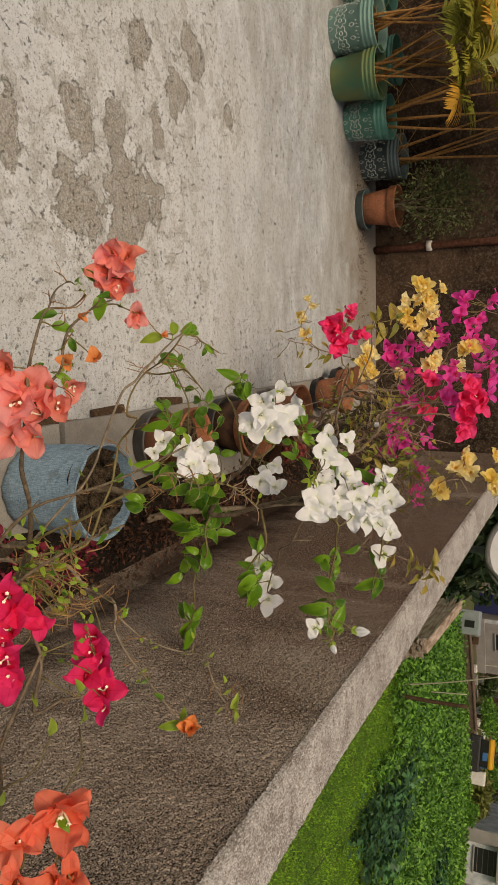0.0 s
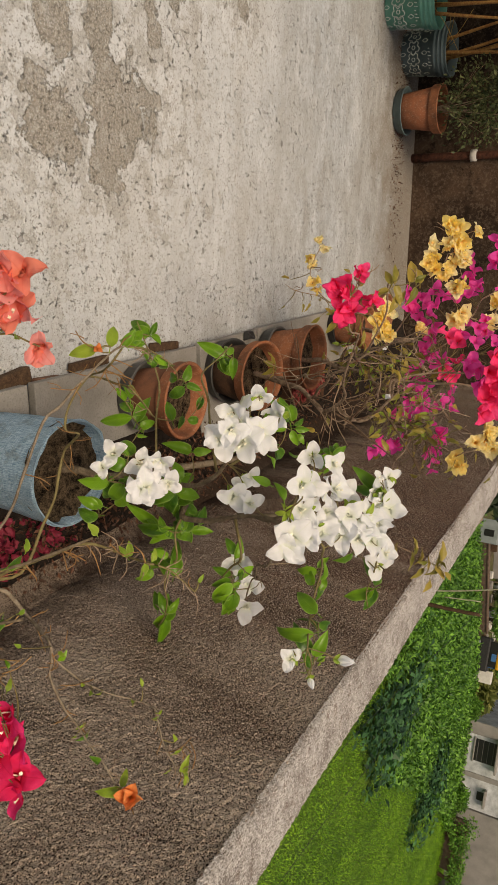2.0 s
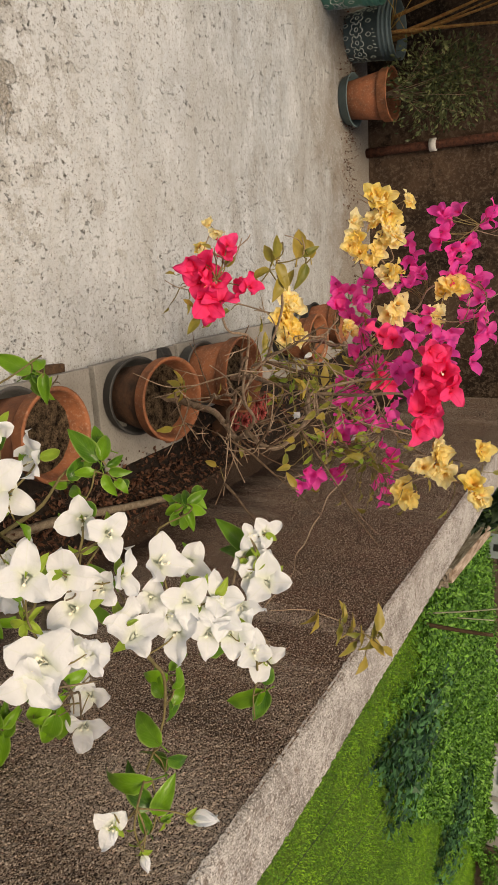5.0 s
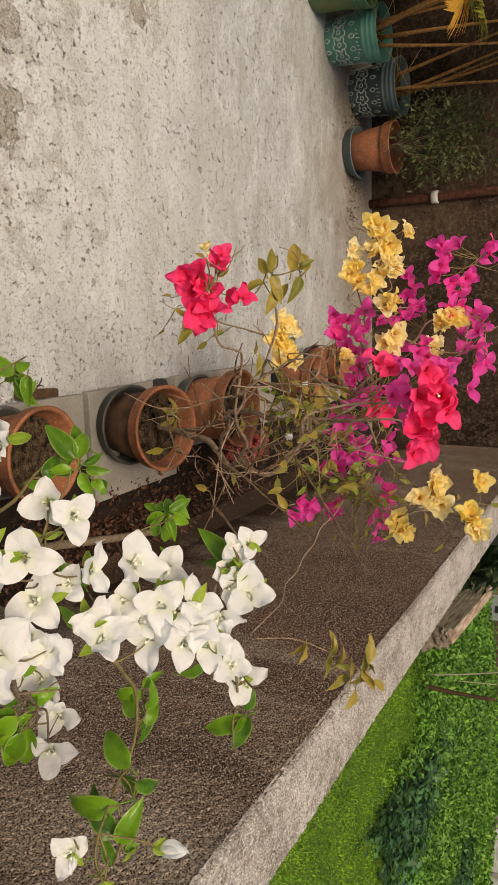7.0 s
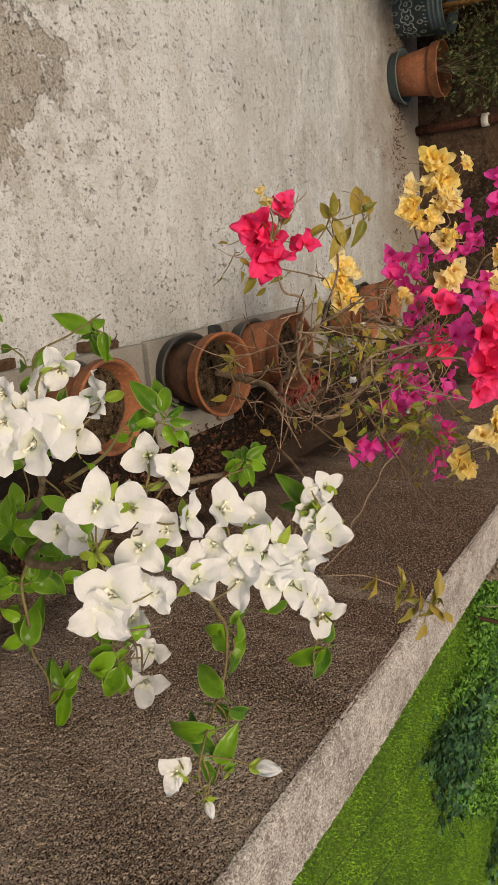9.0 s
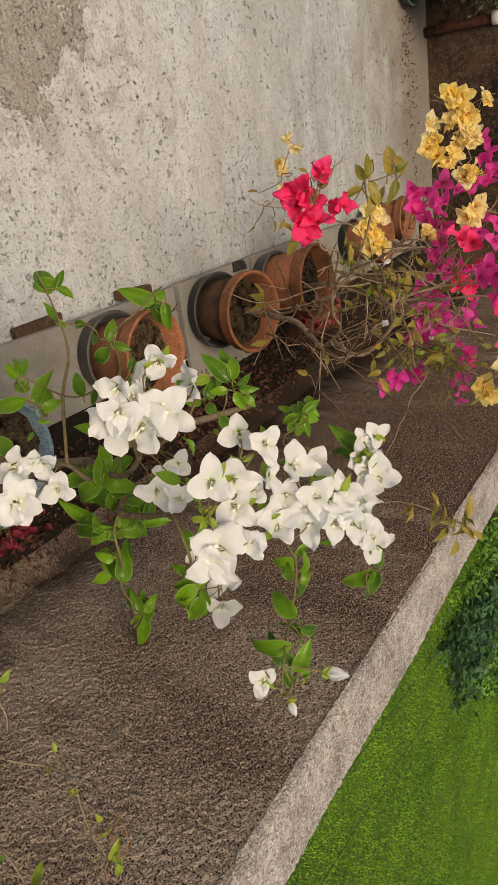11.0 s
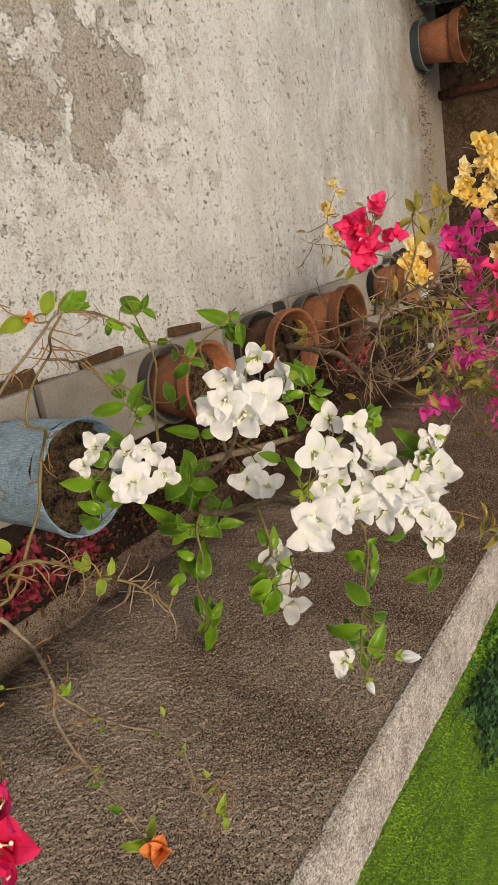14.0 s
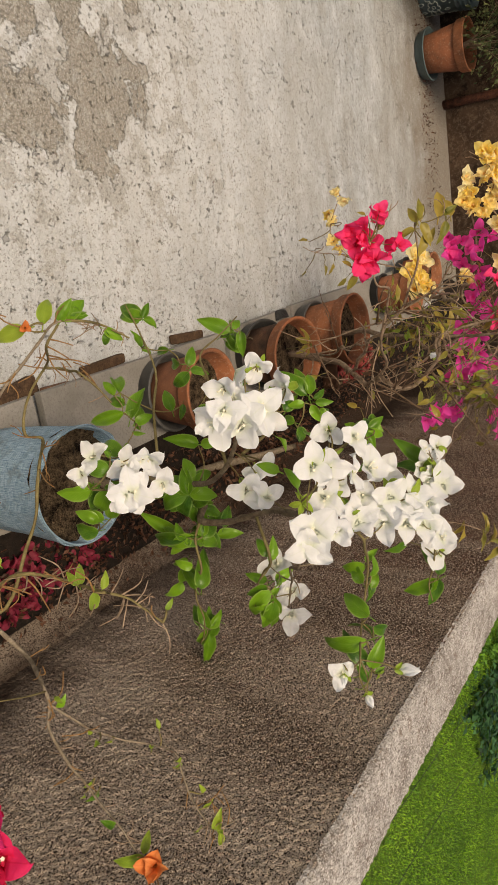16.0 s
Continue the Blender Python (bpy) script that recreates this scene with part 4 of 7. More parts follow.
YELLOW_MID = [(0.067, 2.355, 0.828, 266, 0.032), (0.086, 2.363, 0.845, 16, 0.032), (0.104, 2.352, 0.822, 166, 0.032), (0.13, 2.359, 0.839, 76, 0.03), (0.149, 2.363, 0.85, 356, 0.027), (0.154, 2.352, 0.828, 116, 0.024)]
YELLOW_HIGH = [(0.073, 2.848, 1.076, 326, 0.033), (0.081, 2.853, 1.097, 36, 0.033), (0.087, 2.841, 1.049, 196, 0.027), (0.108, 2.666, 0.988, 296, 0.034), (0.128, 2.662, 0.975, 116, 0.034), (0.142, 2.77, 1.06, 326, 0.032), (0.156, 2.766, 1.047, 146, 0.032), (0.155, 2.652, 0.852, 356, 0.025), (0.163, 2.657, 0.866, 116, 0.022)]
YELLOW_OUT = [(0.428, 2.537, 1.117, 266, 0.032), (0.447, 2.536, 1.13, 356, 0.035), (0.472, 2.528, 1.126, 96, 0.035), (0.491, 2.528, 1.146, 56, 0.032), (0.48, 2.518, 1.096, 176, 0.029), (0.552, 2.582, 1.031, 296, 0.033), (0.578, 2.576, 1.04, 76, 0.033), (0.512, 2.511, 1.213, 296, 0.034), (0.53, 2.508, 1.226, 56, 0.034), (0.432, 2.537, 1.228, 356, 0.031)]
OLIVE_TOP = [(-0.024, 2.05, 0.958, 278, 0.054), (-0.021, 2.048, 0.956, 243, 0.042), (-0.018, 2.053, 0.964, 62, 0.053), (-0.007, 2.046, 0.951, 160, 0.04), (0.023, 2.055, 0.968, 306, 0.043), (0.017, 2.036, 0.933, 207, 0.032), (0.004, 2.056, 0.968, 96, 0.05), (-0.024, 2.068, 0.995, 273, 0.068), (-0.028, 2.072, 1.004, 325, 0.036), (-0.014, 2.074, 1.008, 101, 0.052), (-0.023, 2.078, 1.017, 257, 0.05), (-0.051, 1.976, 0.875, 194, 0.017), (-0.018, 1.99, 0.893, 305, 0.034), (0.047, 1.959, 0.84, 221, 0.023), (0.066, 1.964, 0.848, 117, 0.038)]
NEAR_LEAF = [(0.006, 1.099, 0.865, 271, 0.041), (0.008, 1.084, 0.853, 160, 0.045), (0.006, 1.114, 0.879, 311, 0.042), (0.006, 1.112, 0.877, 298, 0.029), (0.005, 1.121, 0.886, 338, 0.021), (0.007, 1.116, 0.881, 237, 0.025), (0.003, 1.126, 0.89, 296, 0.03), (0.026, 1.165, 0.89, 27, 0.027), (0.03, 1.166, 0.892, 94, 0.02)]
NEAR_LEAF_LOW = [(0.711, 1.058, 0.875, 167, 0.049), (0.708, 1.06, 0.872, 282, 0.031), (0.706, 1.132, 0.941, 279, 0.034), (0.707, 1.132, 0.943, 29, 0.022), (0.71, 1.132, 0.946, 73, 0.029), (0.587, 1.113, 0.753, 60, 0.016), (0.231, 0.948, 1.025, 90, 0.027), (0.239, 0.964, 0.985, 229, 0.019), (0.239, 0.966, 0.987, 264, 0.023), (0.23, 0.954, 1.03, 287, 0.018), (0.257, 0.979, 1.079, 299, 0.013)]
CORAL_LEAF = [(-0.01, 0.83, 0.829, 352, 0.035), (-0.051, 0.878, 0.881, 88, 0.04), (-0.075, 0.876, 0.881, 193, 0.029), (0.044, 0.82, 0.871, 126, 0.017), (0.009, 0.818, 0.871, 66, 0.024), (-0.028, 0.836, 0.834, 163, 0.036), (0.05, 0.786, 0.829, 313, 0.019)]
STEM_A = [(0.103, 1.021, 0.806), (0.084, 1.046, 0.816), (0.061, 1.069, 0.826), (0.043, 1.087, 0.838), (0.027, 1.102, 0.848), (0.01, 1.104, 0.87), (0.006, 1.114, 0.879)]
STEM_B = [(0.415, 1.119, 0.629), (0.348, 1.172, 0.633), (0.305, 1.2, 0.639), (0.265, 1.214, 0.64), (0.224, 1.228, 0.644), (0.165, 1.167, 0.735), (0.157, 1.153, 0.721), (0.127, 1.162, 0.72), (0.1, 1.177, 0.727), (0.076, 1.195, 0.74), (0.03, 1.096, 0.866), (0.01, 1.11, 0.876)]
STEM_C = [(0.076, 1.195, 0.74), (0.081, 1.21, 0.756), (0.068, 1.132, 0.866), (0.081, 1.139, 0.876), (0.091, 1.143, 0.883), (0.11, 1.148, 0.895)]
STEM_D = [(0.006, 1.114, 0.879), (0.01, 1.129, 0.894), (0.019, 1.162, 0.886), (0.028, 1.171, 0.897), (0.041, 1.182, 0.911)]
LONG_A = [(0.468, 1.128, 0.56), (0.492, 1.142, 0.58), (0.525, 1.15, 0.605), (0.509, 1.093, 0.704), (0.535, 1.087, 0.717), (0.562, 1.07, 0.726), (0.605, 1.064, 0.759), (0.625, 1.064, 0.781), (0.65, 1.06, 0.809), (0.681, 1.06, 0.841), (0.708, 1.055, 0.868), (0.718, 1.057, 0.882)]
LONG_B = [(0.535, 1.087, 0.717), (0.568, 1.106, 0.735), (0.586, 1.115, 0.754), (0.611, 1.138, 0.792), (0.625, 1.159, 0.824), (0.622, 1.155, 0.871), (0.645, 1.147, 0.885), (0.673, 1.136, 0.904), (0.694, 1.131, 0.925), (0.706, 1.13, 0.939), (0.702, 1.153, 0.96)]
THORN_TIP = [(0.217, 0.934, 0.946), (0.231, 0.957, 0.973), (0.24, 0.966, 0.987), (0.233, 0.954, 1.033), (0.242, 0.964, 1.049), (0.251, 0.968, 1.06), (0.266, 0.972, 1.078)]
TWIG_TOP = [(0.085, 0.777, 0.822), (0.05, 0.781, 0.824), (0.015, 0.787, 0.832), (-0.017, 0.819, 0.818), (-0.034, 0.828, 0.826), (-0.036, 0.85, 0.848), (-0.051, 0.864, 0.864)]
TWIG_FORK = [(-0.034, 0.828, 0.826), (-0.06, 0.836, 0.834), (-0.072, 0.847, 0.847)]
TWIG_CORAL = [(0.056, 0.808, 0.855), (0.024, 0.812, 0.861), (-0.008, 0.848, 0.847), (-0.035, 0.871, 0.872), (-0.055, 0.879, 0.883), (-0.079, 0.884, 0.892)]
TWIG_LAST = [(-0.035, 0.871, 0.872), (-0.04, 0.889, 0.895), (-0.032, 0.9, 0.911), (-0.025, 0.908, 0.923)]
YELLOW_LOW = [(-0.104, 2.432, 0.610), (-0.052, 2.440, 0.565), (0.009, 2.368, 0.608), (-0.036, 2.415, 0.582), (0.045, 2.370, 0.625)]
MAG_HIGH = [(0.056, 2.755, 0.795), (0.079, 2.753, 0.807), (0.101, 2.748, 0.805), (0.091, 2.790, 0.846), (0.116, 2.726, 0.877), (0.140, 2.749, 0.836), (0.005, 2.936, 0.938), (0.019, 2.942, 0.960), (0.042, 2.916, 0.983), (0.063, 2.896, 0.965), (0.059, 2.863, 0.911), (0.081, 2.839, 0.934), (0.141, 2.733, 0.989), (0.176, 2.551, 1.069), (0.153, 2.710, 1.039), (0.185, 2.624, 1.006), (0.157, 2.694, 0.902)]
MAG_FAR = [(-0.111, 2.967, 1.157), (-0.096, 2.969, 1.167), (-0.036, 2.949, 1.113), (-0.019, 2.937, 1.105), (-0.108, 2.852, 1.067), (-0.088, 2.910, 1.061), (-0.060, 2.903, 1.048), (-0.039, 2.900, 1.034), (0.016, 2.905, 1.083), (0.038, 2.894, 1.096), (0.085, 2.906, 1.146), (0.101, 2.913, 1.163), (0.109, 2.837, 1.153), (0.065, 2.859, 1.082), (0.145, 2.748, 1.185), (0.181, 2.696, 1.215), (0.190, 2.661, 1.193)]
MAG_LOW = [(0.324, 2.580, 0.882), (0.321, 2.644, 0.878), (0.337, 2.654, 0.897), (0.400, 2.650, 0.842), (0.452, 2.800, 0.813), (0.473, 2.967, 0.802), (0.488, 3.000, 0.818), (0.478, 2.895, 0.879), (0.427, 2.879, 0.816), (0.425, 2.816, 0.922), (0.561, 2.587, 0.789), (0.541, 2.562, 0.788), (0.621, 2.857, 0.729), (0.638, 2.857, 0.747), (0.523, 2.538, 0.787), (0.564, 2.925, 0.886), (0.577, 2.912, 0.908), (0.629, 2.869, 0.877), (0.640, 2.882, 0.899), (0.657, 2.825, 0.900), (0.517, 2.954, 0.769), (0.467, 2.724, 0.820)]
MAG_MID = [(0.280, 2.761, 0.861), (0.261, 2.740, 0.893), (0.271, 2.621, 0.948), (0.218, 2.651, 0.886), (0.191, 2.664, 0.905), (0.214, 2.450, 1.078), (0.215, 2.307, 1.132), (0.217, 2.318, 1.099), (0.241, 2.268, 1.154), (0.170, 2.734, 1.055), (0.182, 2.597, 1.117), (0.174, 2.640, 1.134), (0.150, 2.805, 1.132), (0.221, 2.509, 1.214), (0.377, 2.716, 0.970)]
CREAM = [(0.232, 2.637, 0.756), (0.299, 2.236, 0.903), (0.531, 2.938, 0.769)]
OL_MID = [(0.147, 2.315, 0.797), (0.178, 2.355, 0.790), (0.234, 2.195, 0.968), (0.238, 2.416, 0.895), (0.229, 2.445, 0.905), (0.280, 2.505, 0.894), (0.177, 2.675, 0.893), (0.137, 2.712, 0.897), (0.233, 2.249, 0.932), (0.228, 2.162, 0.958), (0.223, 2.477, 0.789), (0.298, 2.611, 0.936), (0.250, 2.586, 0.968), (0.241, 2.609, 0.885)]
OL_LOW = [(0.295, 2.314, 0.935), (0.676, 2.812, 0.680), (0.676, 2.783, 0.845), (0.684, 2.790, 0.868), (0.668, 2.813, 0.920), (0.607, 2.896, 0.912), (0.522, 2.609, 1.103), (0.599, 2.887, 0.773), (0.646, 2.823, 0.831), (0.409, 2.200, 0.881)]
TWIG_FENCE = [(0.663, 2.049, 0.902), (0.669, 2.089, 0.971), (0.698, 2.121, 1.032), (0.724, 2.126, 1.101)]
FENCE_LEAF = [(0.697, 2.085, 0.978), (0.729, 2.108, 1.035), (0.681, 2.129, 1.043), (0.702, 2.130, 1.064), (0.747, 2.117, 1.092), (0.704, 2.137, 1.104), (0.746, 2.125, 1.116), (0.737, 2.117, 1.080)]
N_LEAF_RED = [(0.685, 1.119, 0.553), (0.493, 0.766, 0.896), (0.481, 0.700, 0.959), (0.505, 0.682, 0.916), (0.687, 1.146, 0.538)]
CS_MID = [(0.310, 0.794, 0.732), (0.255, 0.805, 0.793), (0.228, 0.822, 0.876), (0.201, 0.834, 0.948), (0.160, 0.853, 1.031)]
CS_MID2 = [(0.412, 0.817, 0.698), (0.359, 0.823, 0.768), (0.309, 0.837, 0.858), (0.278, 0.840, 0.929)]
CS_RED = [(0.596, 0.715, 0.780), (0.560, 0.771, 0.796), (0.562, 0.819, 0.809), (0.573, 0.864, 0.817), (0.545, 0.908, 0.812)]
CS_NEAR = [(0.636, 0.558, 0.931), (0.581, 0.557, 0.964), (0.547, 0.552, 0.997), (0.508, 0.549, 1.031)]
ST_A = [(0.309, 2.433, 0.496), (0.275, 2.362, 0.690), (0.190, 2.268, 0.818), (0.066, 2.206, 0.896), (-0.013, 2.146, 0.916), (-0.053, 2.087, 0.959)]
ST_B = [(0.521, 2.443, 0.413), (0.462, 2.457, 0.590), (0.402, 2.423, 0.680), (0.413, 2.382, 0.794), (0.335, 2.363, 0.871), (0.274, 2.326, 0.894), (0.220, 2.316, 0.969), (0.193, 2.313, 1.071)]
ST_C = [(0.444, 2.449, 0.596), (0.345, 2.373, 0.726), (0.251, 2.247, 0.770), (0.129, 2.171, 0.833), (0.093, 2.046, 0.854)]
ST_D = [(0.475, 2.515, 0.626), (0.441, 2.653, 0.697), (0.529, 2.765, 0.786), (0.587, 2.728, 0.964), (0.520, 2.702, 1.094)]
ST_E = [(0.459, 2.572, 0.614), (0.263, 2.737, 0.702), (0.150, 2.861, 0.759), (0.029, 2.939, 0.837), (-0.064, 2.979, 0.859)]
ST_F = [(0.290, 2.404, 0.860), (0.288, 2.414, 0.984), (0.285, 2.426, 1.110), (0.255, 2.406, 1.165)]
ST_G = [(0.286, 2.535, 0.882), (0.149, 2.821, 0.971), (0.027, 3.086, 1.029), (-0.117, 3.356, 1.086)]

# ---- blue woven bag ----
def bag_material():
    m = Mat("blue_woven_plastic", 0.6, 0.3)
    uv = m.n.new("ShaderNodeTexCoord").outputs["UV"]
    # flat tapes both ways, each a little lighter or darker
    weave = m.math("ADD", m.math("MULTIPLY", m.noise(1.0, 3, 0.6, co=m.mapped((150, 7, 1), co=uv)), 0.55), m.math("MULTIPLY", m.noise(1.0, 3, 0.6, co=m.mapped((9, 120, 1), co=uv)), 0.45))
    weave = m.ramp(weave, (0.36, 0.0), (0.62, 1.0))
    stain_shade = m.noise(9, 5, 0.65)
    col = m.mix(weave, (0.075, 0.20, 0.345), (0.49, 0.68, 0.81))
    col = m.mix(m.ramp(stain_shade, (0.52, 0.0), (0.78, 0.3)), col, (0.46, 0.56, 0.60))
    col = m.mix(m.ramp(m.noise(24, 5, 0.7), (0.52, 0.0), (0.68, 0.6)), col, (0.13, 0.16, 0.18))
    m.color(col)
    crumple = m.noise(14, 5, 0.6, co=m.mapped((1, 1, 0.35), rot=(0.3, 0.2, 0)))
    m.bump(m.math("ADD", m.math("MULTIPLY", weave, 0.12), crumple), 0.016)
    m.thin(col, 0.12)
    return m.m


def grow_bag(x, y, z, r, h):
    ob = thing("grow_bag", (x, y, z), "faded blue woven plastic grow bag full of dry soil", "grow bag")
    seg, verts, faces, uvs = 72, [], [], []
    prof = [(0.0, 0.0), (0.84, 0.0), (0.90, 0.02), (0.92, 0.12), (0.92, 0.3), (0.93, 0.5), (0.94, 0.7), (0.955, 0.86), (0.985, 0.95), (1.0, 0.99), (0.985, 1.005), (0.965, 0.98), (0.93, 0.80)]
    for i, (pr, pz) in enumerate(prof):
        for k in range(seg + 1):
            a = 2 * math.pi * k / seg
            fold = 0.06 * noise.noise((2.6 * math.cos(a), 2.6 * math.sin(a), pz * 1.6)) + 0.03 * noise.noise((8 * math.cos(a), 9 * math.sin(a), pz * 5))
            rr = r * pr * (1 + fold)
            dz = 0.012 * noise.noise((2 * math.cos(a), 2 * math.sin(a), 5.0)) * pz
            verts.append((x + rr * math.cos(a), y + rr * math.sin(a), z + h * pz + dz))
            uvs.append((k / seg * 3.0, pz * 1.5))
    for i in range(len(prof) - 1):
        for k in range(seg):
            faces.append((i * (seg + 1) + k, i * (seg + 1) + k + 1, (i + 1) * (seg + 1) + k + 1, (i + 1) * (seg + 1) + k))
    part("bag", data_mesh("bag", verts, faces, bag_material(), True, uvs), None, ob)
    bm = lathe([(r * 0.990, h * 0.985), (r * 1.0, h * 0.992), (r * 1.0, h * 1.003), (r * 0.985, h * 1.008), (r * 0.970, h * 0.998)], 60, 0.02, (x, y, z), 3)
    part("hem", bm, speckled("pale_blue_hem", (0.16, 0.27, 0.36), (0.30, 0.42, 0.50), 60, 0.6, 0.001), ob, "folded pale blue hem", smooth=True)
    soil_disc(r * 0.965, h * 0.87, (x, y, z), ob, 5, 0.022)
    return ob


grow_bag(0.424, 1.58, SLAB_TOP, 0.132, 0.266)


# ---- bougainvillea ----
def bract_form(verts, faces, uvs, turn, length, width, open0, open1, cup, curl, seed, foot=0.003, crumple=0.6):
    """One papery bract, standing round the z axis."""
    nu, nv, base = 6, 9, len(verts)
    rnd = Vector((seed * 1.37, seed * 0.71, 3.3))
    r, z = foot, 0.0
    ca, sa = math.cos(turn), math.sin(turn)
    for j in range(nv + 1):
        v = j / nv
        th = radians(open0 + (open1 - open0) * v ** 0.8)
        if j:
            r += length / nv * math.sin(th)
            z += length / nv * math.cos(th)
        w = width * 1.66 * ((1 - v) ** 0.63) * ((v + 0.02) ** 0.33) if j < nv else 0.0
        for i in range(nu + 1):
            u = 2 * i / nu - 1
            ruffle = crumple * 0.13 * width * u * u * math.sin(7.5 * v + seed * 3 + (1.7 if u > 0 else 0.0)) * min(1.0, 2.5 * v)
            crease = crumple * 0.060 * length * noise.noise(rnd * 2 + Vector((u * 4.5, v * 3.5, 0)))
            lift = cup * w * u * u + ruffle + crease + crumple * 0.10 * length * noise.noise(rnd + Vector((u * 1.4, v * 2.2, 0))) + curl * v * v * u * 0.006
            x, y, h = r - lift * math.cos(th), u * w / 2, z + lift * math.sin(th)
            verts.append((ca * x - sa * y, sa * x + ca * y, h))
            uvs.append((0.5 + u / 2 * (0.15 + 0.85 * w / width), v))
    for j in range(nv):
        for i in range(nu):
            a = base + j * (nu + 1) + i
            faces.append((a, a + 1, a + nu + 2, a + nu + 1))


def bloom_meshes(name, material, length, width, count=6, bracts=3, opens=(18, 78), cup=0.22, crumple=0.6):
    out = []
    rng = random.Random(name)
    for n in range(count):
        v, f, uv, foot = [], [], [], []
        for k in range(bracts):
            whorl = k // 3
            foot.append(len(v))
            bract_form(v, f, uv, 2 * math.pi * k / 3 + whorl * 1.05 + rng.uniform(-0.4, 0.4), length * rng.uniform(0.88, 1.08) * (1 - 0.14 * whorl), width * rng.uniform(0.9, 1.08) * (1 - 0.1 * whorl), opens[0] - 6 * whorl, opens[1] * rng.uniform(0.62, 1.1) - 24 * whorl, cup, rng.uniform(-1, 1), rng.uniform(0, 50), crumple=crumple)
        # a small calyx joins the bracts
        v.append((0, 0, -0.002))
        uv.append((0.5, 0.0))
        f += [(len(v) - 1, b + i, b + i + 1) for b in foot for i in range(6)]
        out.append(data_mesh(name, v, f, material, True, uv))
    return out


def floret_mesh(stars):
    """Slim tubes with small cream stars, one on each bract."""
    v, f = [], []
    for k in range(stars):
        a = 2 * math.pi * k / 3 + 0.3
        ca, sa = math.cos(a), math.sin(a)
        top = (0.0062 * ca, 0.0062 * sa, 0.0125)
        tube([(0.001 * ca, 0.001 * sa, 0.001), (0.0045 * ca, 0.0045 * sa, 0.007), top], 0.0010, 0.0012, 5, 2, 0, v, f)
        b = len(v)
        v.append((top[0], top[1], top[2] - 0.0008))
        for i in range(10):
            r = 0.0028 if i % 2 == 0 else 0.0018
            t = 2 * math.pi * i / 10
            v.append((top[0] + r * math.cos(t), top[1] + r * math.sin(t), top[2] + (0.0012 if i % 2 == 0 else 0.0004)))
        f.extend((b, b + 1 + i, b + 1 + (i + 1) % 10) for i in range(10))
    return data_mesh("floret", v, f, M_FLORET)


def leaf_meshes(name, material, length, width, count=5, fold=0.35, bend=0.5):
    """Ovate pointed leaves lying along +x, upper side +z."""
    out = []
    rng = random.Random(name)
    for n in range(count):
        v, f, uv = [], [], []
        nu, nv = 4, 8
        bd, fd, tw = bend * rng.uniform(0.3, 1.5), fold * rng.uniform(0.6, 1.4), rng.uniform(-0.5, 0.5)
        x, z = 0.0, 0.0
        for j in range(nv + 1):
            s = j / nv
            if j:
                x += length / nv * math.cos(bd * s)
                z -= length / nv * math.sin(bd * s)
            w = width * 2.55 * ((1 - s) ** 0.98) * ((s + 0.01) ** 0.50) if j < nv else 0.0
            for i in range(nu + 1):
                u = 2 * i / nu - 1
                y = u * w / 2
                v.append((x, y * math.cos(fd), z + abs(y) * math.sin(fd) + tw * s * y + 0.22 * w * noise.noise((u * 1.6, s * 4, n * 3.1)) + 0.05 * w * u * u * math.sin(11 * s + 5 * n + 2 * u)))
                uv.append((0.5 + u / 2, s))
        for j in range(nv):
            for i in range(nu):
                a = j * (nu + 1) + i
                f.append((a, a + 1, a + nu + 2, a + nu + 1))
        # stalk
        tube([(-0.22 * length, 0, -0.04 * length), (0, 0, 0), (0.12 * length, 0, -0.012 * length)], 0.0011, 0.0007, 4, 2, 0, v, f)
        uv += [(0.5, 0.5)] * (len(v) - len(uv))
        out.append(data_mesh(name, v, f, material, True, uv))
    return out


FLORETS = [floret_mesh(n) for n in (1, 2, 2, 3)]
B_WHITE = bloom_meshes("white_bloom", M_WHITE, 0.040, 0.039, 20, opens=(46, 98), cup=0.07, crumple=1.0)
B_BUD = bloom_meshes("white_bud", M_WHITE, 0.036, 0.026, 3, opens=(26, -16), cup=0.35, crumple=0.3)
B_CORAL = bloom_meshes("coral_bloom", M_CORAL, 0.040, 0.037, 10, opens=(24, 84), cup=0.12, crumple=1.3)
B_VERMILION = bloom_meshes("orange_red_bloom", M_VERMILION, 0.040, 0.031, 6, opens=(40, 84), cup=0.12, crumple=1.1)
B_ORANGE = bloom_meshes("orange_bloom", M_ORANGE, 0.034, 0.028, 3, opens=(12, 55))
B_RED = bloom_meshes("crimson_bloom", M_REDPINK, 0.038, 0.035, 10, opens=(26, 84), cup=0.12, crumple=1.1)
B_CRIM = bloom_meshes("deep_crimson_bloom", M_CRIMSON, 0.038, 0.035, 8, opens=(26, 82), cup=0.08)
B_MAG = bloom_meshes("magenta_bloom", M_MAGENTA, 0.032, 0.026, 6, opens=(22, 80), cup=0.12)
B_YEL = bloom_meshes("yellow_bloom", M_YELLOW, 0.033, 0.030, 8, bracts=9, opens=(46, 92), cup=0.10, crumple=1.0)
L_GREEN = leaf_meshes("green_leaf", M_LEAF, 0.060, 0.031, 14, 0.55, 1.2)
L_LIME = leaf_meshes("lime_leaf", M_LEAF_NEW, 0.058, 0.027, 5, 0.45, 0.9)
L_SMALL = leaf_meshes("small_green_leaf", M_LEAF, 0.036, 0.018, 6, 0.5, 0.9)
L_NEW = leaf_meshes("young_leaf", M_LEAF_NEW, 0.030, 0.014)
L_OLIVE = leaf_meshes("olive_leaf", M_LEAF_OLIVE, 0.045, 0.020)
VIEWED = Vector((-0.15, -0.72, 0.66))
